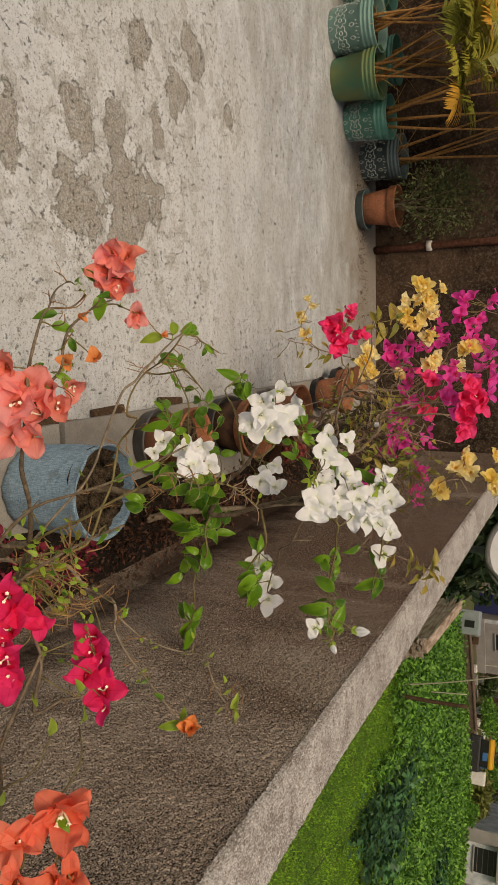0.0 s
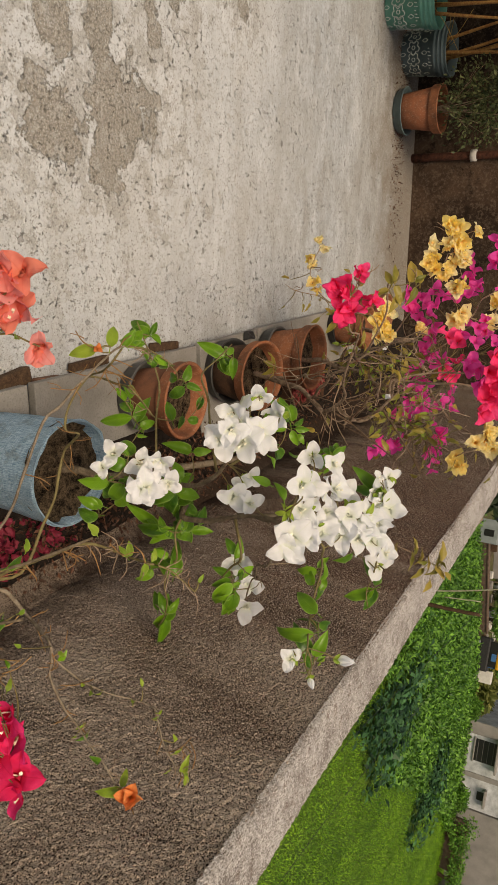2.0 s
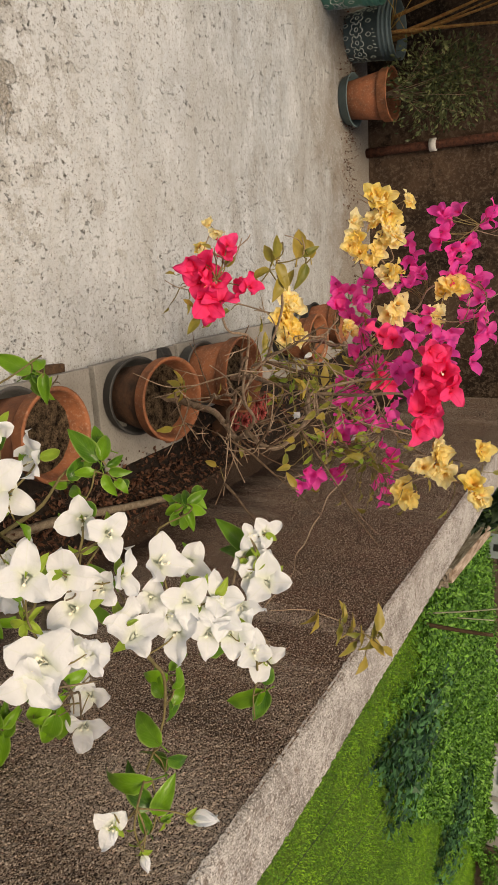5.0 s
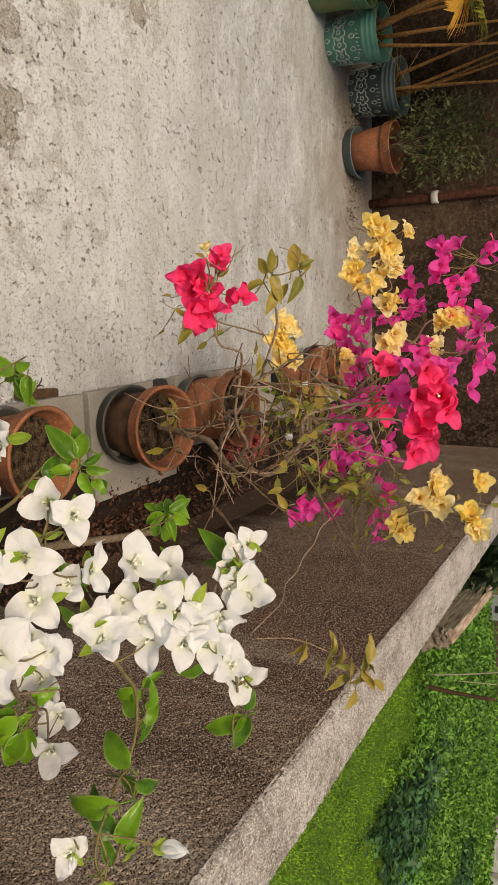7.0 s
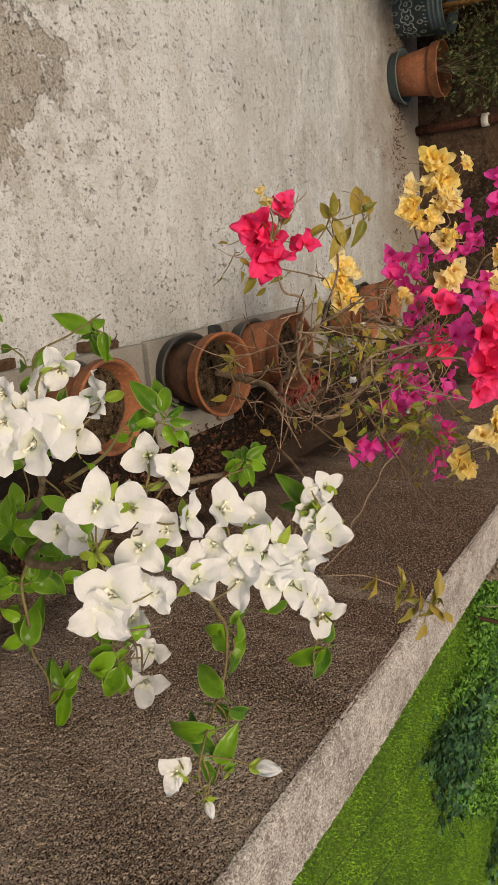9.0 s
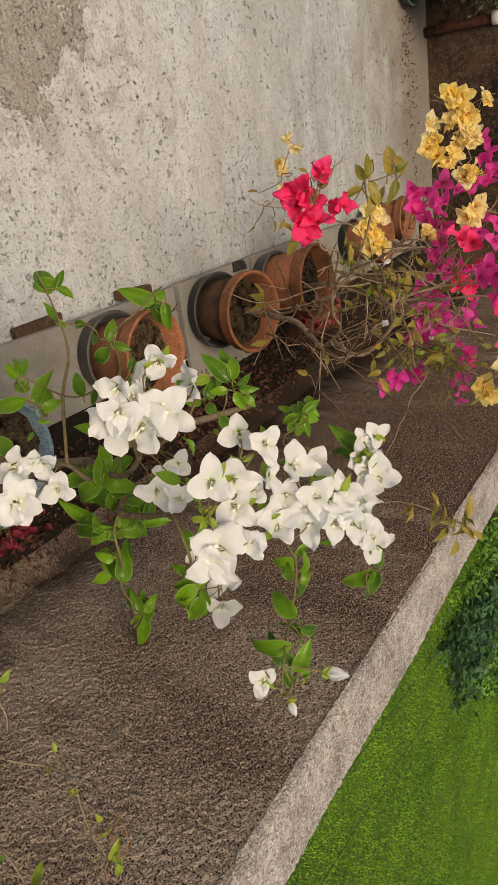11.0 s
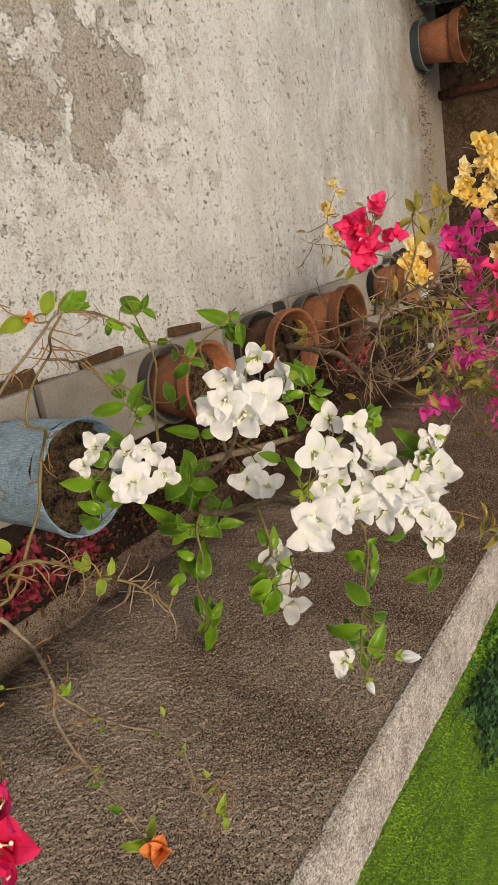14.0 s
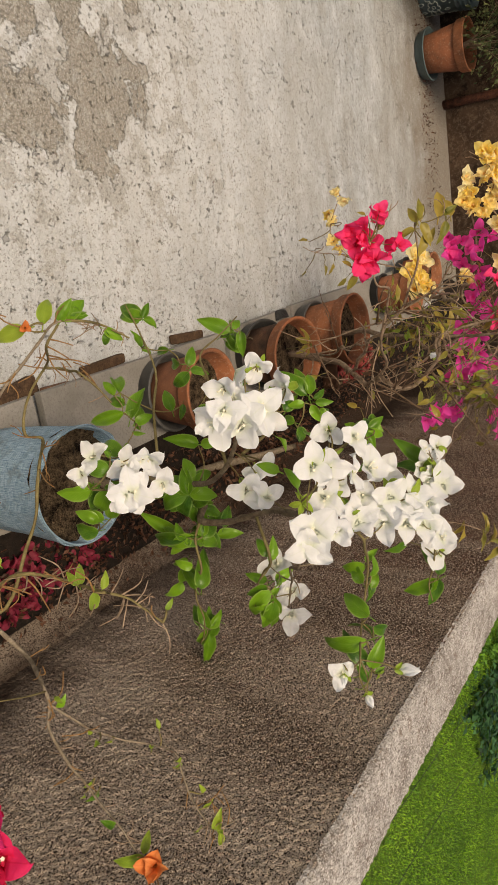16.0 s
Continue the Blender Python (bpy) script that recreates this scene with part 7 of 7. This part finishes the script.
def grey_house():
    a, b = (12.7, 32.15), (15.6, 32.9)
    ob = thing("house", (14.2, 33.5, GROUND), "plain grey cement house with one small dark window", "house")
    _, d, n = wall_box("wall", a, b, GROUND, 0.6, 4.0, M_GREYWASH, ob)
    on_wall("corner_strip", a, d, n, 0.10, -1.3, 0.2, 3.7, 0.04, 0.05, M_WHITEWASH, ob, "pale corner strip")
    on_wall("plinth", a, d, n, 1.5, GROUND + 0.2, 3.0, 0.4, 0.05, 0.06, M_GREYWASH, ob)
    window(a, d, n, 1.18, -1.85, 0.85, 0.95, ob, 2, False)
    on_wall("roof", a, d, n, 1.5, 0.7, 3.4, 0.2, 0.2, 4.4, M_TILE, ob)


def yard_wall(a, b, top, mat, label, thick=0.25):
    ob = thing("yard_wall", (a[0], a[1], GROUND), label, "wall")
    _, d, n = wall_box("wall_body", a, b, GROUND, top, thick, mat, ob)
    length = (Vector(b) - Vector(a)).length
    on_wall("wall_cap", a, d, n, length / 2, top + 0.03, length + 0.05, 0.06, 0.03, thick + 0.06, mat, ob)
    return ob


white_house()
grey_house()
yard_wall((24.55, 27.95), (28.6, 27.3), -0.75, M_GREYWASH, "long grey cement wall beside the whitewashed house", 3.0)
yard_wall((27.2, 25.8), (31.5, 23.0), -1.9, M_GREYWASH, "low grey cement outbuilding wall", 2.0)
yard_wall((11.9, 28.2), (17.0, 30.2), -2.85, M_TILE, "low brown wall at the meadow's edge")


def streaked_material():
    m = Mat("streaked_pale_plaster", 0.95, 0.1)
    run = m.noise(5, 6, 0.7, co=m.mapped((0.22, 1, 2.6)))
    blot = m.noise(2.2, 5, 0.65)
    col = m.mix(m.ramp(run, (0.36, 0.0), (0.62, 1.0)), (0.16, 0.105, 0.07), (0.52, 0.42, 0.34))
    col = m.mix(m.ramp(blot, (0.36, 0.6), (0.52, 0.0)), col, (0.22, 0.15, 0.10))
    m.color(col)
    m.bump(run, 0.03)
    return m.m


def broken_wall():
    """Boundary wall seen over the parapet, its near end broken away to bare stones."""
    a, b = (7.78, 17.7), (8.45, 22.8)
    ob = thing("boundary_wall", (a[0], a[1], GROUND), "streaked pale brown boundary wall with a broken end", "wall")
    wall_box("wall_body", a, b, GROUND, -2.22, 0.35, streaked_material(), ob)
    rng = random.Random(17)
    stones = speckled("broken_masonry", (0.08, 0.06, 0.045), (0.42, 0.35, 0.28), 6, 0.95, 0.02, 40)
    for k in range(34):
        h = rng.random()
        bm = box((rng.uniform(0.14, 0.34), rng.uniform(0.12, 0.30), rng.uniform(0.08, 0.20)), bevel=0.03, segs=1)
        for v in bm.verts:
            v.co += 0.08 * noise.noise_vector(v.co * 6 + Vector((k, 0, 0)))
        part("stone", bm, stones, ob, m=Matrix.Translation((7.90 + rng.uniform(-0.16, 0.20), 17.62 - 0.75 * (1 - h) * rng.random(), GROUND + 0.06 + 0.80 * h)) @ Euler((rng.uniform(-0.5, 0.5), rng.uniform(-0.5, 0.5), rng.uniform(0, 3))).to_matrix().to_4x4())


broken_wall()


def block(name, at, size, mat, label, category, turn=0.0, bevel=0.03):
    ob = thing(name, at, label, category)
    part("body", box(size, bevel=bevel), mat, ob, m=Matrix.Translation((at[0], at[1], at[2] + size[2] / 2)) @ Matrix.Rotation(turn, 4, "Z"))
    return ob


cab = block("meter_cabinet", (10.85, 26.9, GROUND), (0.9, 0.7, 0.95), M_TEALBOX, "grey-teal metal cabinet at the meadow's edge", "cabinet", -0.4)
part("door", box((0.26, 0.03, 0.36), bevel=0.01), M_DARKPANE, cab, "dark hatch", m=Matrix.Translation((10.77, 26.56, GROUND + 0.62)) @ Matrix.Rotation(-0.4, 4, "Z"))
tank = block("storage_tank", (12.0, 32.2, GROUND), (0.85, 0.8, 1.6), M_NAVY, "tall navy blue metal storage tank beside the grey house", "tank", -0.35)
part("lid", box((0.92, 0.87, 0.10), bevel=0.02), M_GREYWASH, tank, "grey lid", m=Matrix.Translation((12.0, 32.2, GROUND + 1.65)) @ Matrix.Rotation(-0.35, 4, "Z"))


def satellite_dish():
    c = Vector((3.33, 11.16, 0.70))
    ob = thing("satellite_dish", (c.x + 0.1, c.y + 0.35, GROUND), "large off-white satellite dish on a tall grey pole", "satellite dish")
    aim = (Vector((0, 0, 1.55)) - c).normalized() + Vector((0.10, 0, 0.22))
    m = Matrix.Translation(c) @ frame_of(aim, Vector((1, 0, 0)))
    R = 0.655
    prof = [(0.0, -0.20)] + [(R * k / 10, -0.20 + 0.20 * (k / 10) ** 2) for k in range(1, 11)] + [(R + 0.012, 0.0), (R + 0.012, -0.03), (R - 0.02, -0.035)] + [(R * k / 10, -0.215 + 0.20 * (k / 10) ** 2) for k in range(9, 0, -1)] + [(0.0, -0.215)]
    dish = part("reflector", lathe(prof, 64), M_DISH, ob, smooth=True, m=m)
    part("rim", lathe([(R - 0.055, -0.022), (R - 0.045, 0.014), (R + 0.02, 0.014), (R + 0.03, -0.01), (R + 0.028, -0.06), (R + 0.0, -0.065)], 64), M_GUNMETAL, dish, "dull grey rim", smooth=True, m=m)
    for k in range(4):
        a = 0.5 + k * 1.57
        part("bolt", lathe([(0, 0.012), (0.018, 0.010), (0.02, 0.0)], 10, at=(0.34 * math.cos(a), 0.34 * math.sin(a), -0.153)), M_GUNMETAL, dish, m=m)
    v, f = tube([(3.47, 10.95, 0.06), (3.76, 10.55, 0.48), (4.0, 10.2, 0.86)], 0.034, 0.028, 8, 6)
    part("feed_arm", data_mesh("feed_arm", v, f, M_GUNMETAL), None, ob, "dark grey feed arm")
    part("feed_horn", lathe([(0, 0), (0.05, 0), (0.06, 0.14), (0, 0.14)], 16), M_DISH, ob, smooth=True, m=Matrix.Translation((4.0, 10.2, 0.84)) @ Matrix.Rotation(0.5, 4, "X"))
    v, f = tube([m @ Vector((0, 0, -0.22)), c + Vector((0.1, 0.35, -0.25)), (c.x + 0.1, c.y + 0.35, GROUND)], 0.05, 0.06, 10, 5)
    part("pole", data_mesh("pole", v, f, M_GUNMETAL), None, ob)


satellite_dish()


def tree(x, y, z, r, h, count, leaf, mat, label, seed, category="tree", name="tree", clumps=7):
    ob = thing(name, (x, y, z), label, category)
    rng = random.Random(seed)
    v, f = tube([(x, y, z), (x + 0.1 * r, y, z + h * 0.4), (x + 0.05 * r, y + 0.1 * r, z + h * 0.75)], 0.09 * r + 0.02, 0.03 * r, 9, 5, 0.25)
    part("trunk", data_mesh("trunk", v, f, M_DARKWOOD), None, ob)
    for k in range(clumps):
        a = 2 * math.pi * k / clumps + rng.uniform(-0.5, 0.5)
        c = Vector((x + 0.55 * r * math.cos(a), y + 0.55 * r * math.sin(a), z + h * rng.uniform(0.45, 0.95)))
        stem("limb", [(x + 0.06 * r, y, z + h * 0.4), Vector((x, y, z + h * 0.55)).lerp(c, 0.5), c], 0.03 * r + 0.008, 0.01 * r, M_DARKWOOD, ob, sides=6, per=4)
        leaf_cloud("crown", c, (0.62 * r, 0.62 * r, 0.32 * h), count // clumps, leaf, mat, ob, seed * 31 + k, 0.2, 0.5)
    return ob


tree(3.3, 14.2, GROUND, 1.45, 4.1, 4200, 0.28, M_TREE, "dark long-leaved tree behind the satellite dish", 1, clumps=9)
tree(5.0, 15.6, GROUND, 0.75, 2.7, 1500, 0.26, M_TREE, "dark leafy young tree beyond the parapet", 2)
for k, (x, y, r, h) in enumerate(((24.9, 26.6, 0.85, 1.2), (26.4, 25.8, 0.9, 1.1), (23.6, 27.4, 0.5, 0.7), (20.0, 28.9, 0.45, 0.6), (17.0, 31.6, 0.8, 1.0), (28.8, 24.2, 0.9, 1.3))):
    tree(x, y, GROUND, r, h, 1300, 0.13, M_MEADOW, "low rounded green shrub at the meadow's edge", 10 + k, "shrub", "shrub", 5)
for k in range(11):
    x = 10 + 2.9 * k
    y = 44 - (x - 10) * 0.42
    tree(x, y, GROUND, 2.6, 5.0, 1900, 0.34, M_FARTREE if k % 3 == 1 else M_TREE, "dark broad tree behind the houses", 40 + k, clumps=6)
for k, (x, y, r, h, mat) in enumerate(((17.8, 36.4, 1.0, 1.6, M_FARTREE), (19.6, 35.4, 0.9, 1.3, M_MEADOW), (21.6, 35.2, 1.2, 1.7, M_FARTREE), (23.6, 34.6, 1.1, 1.8, M_TREE), (20.8, 33.0, 0.6, 0.9, M_MEADOW), (16.6, 33.6, 0.5, 0.8, M_FARTREE), (18.2, 33.9, 0.6, 0.6, M_MEADOW), (26.5, 34.0, 1.2, 2.0, M_TREE))):
    tree(x, y, GROUND, r, h, 900, 0.17, mat, "tangled green shrub in the yard behind the meadow", 60 + k, "shrub", "shrub", 5)
tree(20.0, 30.4, GROUND, 0.85, 0.85, 800, 0.42, M_DRY, "dry straw-coloured clump of long leaves by the fence", 30, "shrub", "shrub", 4)


def pole_thing(name, points, r0, r1, mat, label):
    ob = thing(name, points[0], label, "pole")
    v, f = tube(points, r0, r1, 8, 5, 0.15)
    part("pole_length", data_mesh("pole_length", v, f, mat), None, ob)


pole_thing("wooden_post", [(9.74, 18.3, GROUND), (9.74, 18.3, -2.2), (9.70, 18.3, -1.32)], 0.06, 0.05, M_DARKWOOD, "leaning dark wooden post in the meadow")
pole_thing("bamboo_pole", [(9.55, 18.5, GROUND), (9.2, 18.5, -1.8), (8.75, 18.5, -0.35)], 0.022, 0.015, M_BAMBOO, "thin pale bamboo pole standing in the meadow")
pole_thing("bamboo_pole", [(11.35, 21.9, GROUND), (11.2, 21.9, -1.9)], 0.022, 0.015, M_BAMBOO, "short pale bamboo stake in the meadow")


def rickshaw(x, y, turn):
    ob = thing("auto_rickshaw", (x, y, GROUND), "parked auto-rickshaw with a yellow top and dark body", "vehicle")
    M = Matrix.Translation((x, y, GROUND)) @ Matrix.Rotation(turn, 4, "Z") @ Matrix.Scale(0.64, 4)
    part("body", box((2.3, 1.25, 0.75), (0, 0, 0.65), bevel=0.12), M_BLACKPLASTIC, ob, m=M)
    part("roof", box((1.9, 1.3, 0.28), (-0.1, 0, 1.66), bevel=0.12), M_YELLOWCAR, ob, "yellow canvas top", m=M)
    part("cabin", box((1.7, 1.15, 0.55), (-0.1, 0, 1.27), bevel=0.05), M_DARKPANE, ob, "dark open cabin", m=M)
    part("windscreen", box((0.05, 1.0, 0.45), (0.80, 0, 1.28), bevel=0.02), M_BLUE, ob, "blue-tinted windscreen", m=M)
    part("side_panel", box((0.5, 0.04, 0.32), (0.1, -0.62, 1.34), bevel=0.015), M_BLUE, ob, "blue side panel", m=M)
    for wx, wy in ((0.95, 0), (-0.75, 0.55), (-0.75, -0.55)):
        t = part("wheel", lathe([(0.0, -0.06), (0.2, -0.06), (0.24, -0.03), (0.24, 0.03), (0.2, 0.06), (0, 0.06)], 24), M_BLACKPLASTIC, ob, m=M @ Matrix.Translation((wx, wy, 0.25)) @ Matrix.Rotation(radians(90), 4, "X"))
        part("hub", lathe([(0.0, -0.065), (0.10, -0.065), (0.10, 0.065), (0, 0.065)], 16), M_TEALBOX, t, m=M @ Matrix.Translation((wx, wy, 0.25)) @ Matrix.Rotation(radians(90), 4, "X"))


rickshaw(17.95, 30.05, -0.5)
block("crate", (18.95, 29.85, GROUND), (0.55, 0.5, 0.85), M_WHITEPAINT, "white box standing beside the auto-rickshaw", "box", -0.5, 0.02)
block("tarpaulin", (28.3, 33.8, GROUND), (2.4, 1.6, 3.2), M_BLUE, "blue tarpaulin over a stack behind the houses", "tarpaulin", -0.6, 0.2)
block("tarpaulin", (19.2, 38.5, GROUND), (1.6, 1.2, 0.9), M_BLUE, "small blue tarpaulin heap in the yard", "tarpaulin", 0.3, 0.15)
yard_wall((16.5, 37.5), (23.5, 38.5), -2.2, M_EARTHWALL, "brown mud wall at the back of the yard", 0.4)
yard_wall((24.5, 27.2), (26.3, 26.0), -2.35, M_TILE, "small brown brick wall beside the outbuilding", 0.3)


def plank_fence(a, b, top, label, seed=3):
    """Upright dark boards of uneven height."""
    rng = random.Random(seed)
    a, b = Vector((*a, 0)), Vector((*b, 0))
    d, length = (b - a).normalized(), (b - a).length
    ob = thing("plank_fence", (a.x, a.y, GROUND), label, "fence")
    turn = math.atan2(d.y, d.x)
    for k in range(int(length / 0.2)):
        p, h = a + d * (0.2 * k + 0.1), top - GROUND + rng.uniform(-0.12, 0.12)
        part("board", box((0.17, 0.03, h), bevel=0.006, segs=1), M_DARKWOOD if k % 3 else M_TILE, ob, m=Matrix.Translation((p.x, p.y, GROUND + h / 2)) @ Matrix.Rotation(turn, 4, "Z") @ Matrix.Rotation(rng.uniform(-0.03, 0.03), 4, "Y"))
    c = (a + b) / 2
    part("rail", box((length, 0.05, 0.08), bevel=0.008, segs=1), M_DARKWOOD, ob, m=Matrix.Translation((c.x, c.y + 0.05, (GROUND + top) / 2)) @ Matrix.Rotation(turn, 4, "Z"))


plank_fence((16.2, 35.0), (19.6, 36.2), -0.9, "dark brown plank fence behind the grey house")
# odds and ends lying about the yard
rng = random.Random(21)
for k in range(26):
    x, y = rng.uniform(13.2, 19.8), 0.0
    y = 31.0 + 0.25 * (x - 13) + rng.uniform(-0.8, 2.2)
    if x < 16.2 and y > 31.6:
        continue
    s = (rng.uniform(0.12, 0.5), rng.uniform(0.1, 0.4), rng.uniform(0.06, 0.3))
    mat, text = rng.choice(((M_TILE, "brown broken block lying in the yard"), (M_GREYWASH, "grey cement lump lying in the yard"), (M_DARKWOOD, "dark plank offcut lying in the yard"), (M_WHITEPAINT, "white scrap lying in the yard"), (M_TEALBOX, "grey-teal tin lying in the yard")))
    bm = box(s, bevel=0.03, segs=1)
    for v in bm.verts:
        v.co += 0.05 * noise.noise_vector(v.co * 5 + Vector((k, 0, 0)))
    tagged(part("debris", bm, mat, None, m=Matrix.Translation((x, y, GROUND + s[2] / 2)) @ Matrix.Rotation(rng.uniform(0, 3), 4, "Z")), text, "debris", "debris in the yard")
for k in range(7):
    x, y = rng.uniform(14.5, 20.0), rng.uniform(31.8, 33.6)
    pole_thing("stake", [(x, y, GROUND), (x + rng.uniform(-0.2, 0.2), y, GROUND + rng.uniform(0.5, 1.3))], 0.03, 0.02, rng.choice((M_BAMBOO, M_DEADWOOD)), "thin wooden stake standing in the yard")
# two overhead wires past the terrace
for dx, dz, text in ((0.0, 0.0, "thin dark overhead wire passing the terrace"), (0.75, -0.06, "second thin dark overhead wire beside the first")):
    ob = thing("overhead_wire", (4.36 + dx, 4.46, -0.5 + dz), text, "wire", "overhead wires")
    v, f = tube([(2.5 + dx, -2.5, -0.1 + dz), (4.36 + dx, 4.46, -0.5 + dz), (5.56 + dx, 8.95, -0.52 + dz), (8.6 + dx * 0.6, 20.3, -0.2 + dz), (12.72 + dx * 0.4, 32.14 + dx * 0.1, 0.35 + dz)], 0.0028, 0.0028, 5, 8)
    part("wire_length", data_mesh("wire_length", v, f, M_BLACKPLASTIC), None, ob)


# ---- litter along the parapet ----
def soil_strip():
    """Soil banked against the parapet, spilling over the slabs here and there."""
    bm = bmesh.new()
    nx, ny = 16, 260
    rows = []
    for j in range(ny + 1):
        y, row = 5.2 * j / ny, []
        for i in range(nx + 1):
            x = 0.44 + 0.395 * i / nx
            lump = noise.noise((x * 22, y * 11, 3)) + 0.5 * noise.noise((x * 60, y * 45, 8))
            rim = 0.57 if y < 1.73 else 0.515 if y < 2.57 else 0.62 if y < 3.03 else 0.545
            if x > rim + 0.05:
                z = 0.042 + 0.016 * lump
            else:
                heap = 0.8 * noise.noise((1.7 * y + 0.4, 0.0, 6.0)) + (x - rim) * 9.0 + 0.25 * lump
                z = SLAB_TOP + min(0.016, 0.020 * heap) if heap > -1 else 0.042
            row.append(bm.verts.new((x, y, 0.004 if i in (0, nx) else z)))
        rows.append(row)
    for a, b in zip(rows, rows[1:]):
        for i in range(nx):
            bm.faces.new((a[i], a[i + 1], b[i + 1], b[i]))
    tagged(part("soil_litter", bm, speckled("dark_damp_soil", (0.008, 0.0055, 0.0045), (0.042, 0.027, 0.019), 60, 0.95, 0.01, 260), None, smooth=True), "dark damp soil and litter between slabs and parapet", "soil", kind="stuff")


soil_strip()


def fallen(name, count, mat, seed, areas, length, label):
    """Dried bracts lying about."""
    rng = random.Random(seed)
    v, f, uv = [], [], []
    for _ in range(count):
        x0, x1, y0, y1, z = rng.choice(areas)
        m = Matrix.Translation((rng.uniform(x0, x1), rng.uniform(y0, y1), z + rng.uniform(0.0, 0.02))) @ Euler((rng.uniform(-0.9, 0.9), rng.uniform(-0.9, 0.9), rng.uniform(0, 6.3))).to_matrix().to_4x4()
        a, b, u = [], [], []
        bract_form(a, b, u, 0.0, length * rng.uniform(0.7, 1.1), length * 0.8, 60, 110, 0.3, 0.5, rng.uniform(0, 60))
        k = len(v)
        v += [tuple(m @ Vector(p)) for p in a]
        f += [tuple(i + k for i in q) for q in b]
        uv += u
    tagged(part(name, data_mesh(name, v, f, mat, True, uv), None, None), label, "petals", kind="stuff")


fallen("fallen_petals", 360, M_PETAL_DRY, 5, ((0.60, 0.78, 1.25, 1.62, 0.04), (0.60, 0.78, 1.25, 1.62, 0.06), (0.62, 0.77, 1.55, 1.85, 0.035), (0.5, 0.66, 1.25, 1.45, 0.08)), 0.03, "dried crimson bracts fallen along the parapet foot")
M_LITTER = clump_material("brown_leaf_litter", (0.045, 0.022, 0.014), (0.19, 0.085, 0.05))
leaf_cloud("leaf_litter", (0.70, 2.5, 0.065), (0.17, 1.9, 0.025), 4200, 0.020, M_LITTER, None, 8, 0.0, 0.0, label="brown dry leaf litter along the parapet")
leaf_cloud("wall_litter", (-0.75, 5.02, 0.008), (0.95, 0.16, 0.010), 700, 0.014, M_LITTER, None, 9, 0.0, 0.0, label="dry crumbs and leaf litter along the dark wall")
for name in ("leaf_litter", "wall_litter"):
    bpy.data.objects[name]["category"] = "litter"

# old bricks and splits of wood showing between slab and floor
for x, y, s, turn, mat, name, text in (
    (0.248, 1.70, (0.045, 0.13, 0.032), 0.15, M_DARKWOOD, "wood_piece", "thick split of dark wood under a slab edge"),
    (0.252, 2.42, (0.03, 0.15, 0.028), -0.05, M_DARKWOOD, "wood_piece", "flat split of dark wood under a slab edge"),
    (0.25, 1.50, (0.04, 0.10, 0.03), -0.2, M_DARKWOOD, "wood_piece", "short dark wood piece beside a slab"),
    (0.252, 2.02, (0.03, 0.17, 0.026), 0.04, M_DARKWOOD, "wood_piece", "long split of dark wood under a slab edge"),
):
    bm = box(s, bevel=0.006)
    for v in bm.verts:
        v.co += 0.006 * noise.noise_vector(v.co * 16 + Vector((x, y, 0)))
    tagged(part(name, bm, mat, None, m=Matrix.Translation((x, y, s[2] / 2 + 0.004)) @ Matrix.Rotation(turn, 4, "Z")), text, name.split("_")[0], "wedges under the slabs")

# bare log lying along the parapet
log = thing("dead_branch", (0.70, 2.5, 0.05), "bare grey dead branch lying along the parapet foot", "branch")
stem("branch_length", [(0.66, 2.15, 0.07), (0.68, 2.35, 0.08), (0.73, 2.62, 0.10), (0.77, 2.85, 0.11)], 0.015, 0.011, M_DEADWOOD, log, sides=9)

# small black clip on a slab
knob = thing("pot_clip", (0.272, 2.93, SLAB_TOP), "small crumpled black plastic clip on the slab edge", "clip")
bm = box((0.03, 0.05, 0.025), bevel=0.006)
for v in bm.verts:
    v.co += 0.012 * noise.noise_vector(v.co * 40)
part("clip_body", bm, M_BLACKPLASTIC, knob, m=Matrix.Translation((0.272, 2.93, SLAB_TOP + 0.016)))

# dry seedling in the stained pot
dry = thing("dry_seedling", (0.36, 2.68, 0.23), "dry yellowed seedling in the stained terracotta pot", "seedling")
stem("stalk", [(0.36, 2.70, 0.22), (0.35, 2.67, 0.29), (0.33, 2.63, 0.35)], 0.0018, 0.001, M_TWIG, dry, sides=5)
L_DRY = leaf_meshes("dry_leaf", M_LEAF_OLIVE, 0.05, 0.022, 3)
for k in range(6):
    a = k * 1.05
    d = Vector((math.cos(a), math.sin(a), -0.3)).normalized()
    part("leaf", L_DRY[k % 3], None, dry, m=Matrix.Translation((0.33 + 0.01 * math.cos(a), 2.63 + 0.01 * math.sin(a), 0.35)) @ frame_of(Vector((0, 0, 1)) - Vector((0, 0, 1)).dot(d) * d, d))
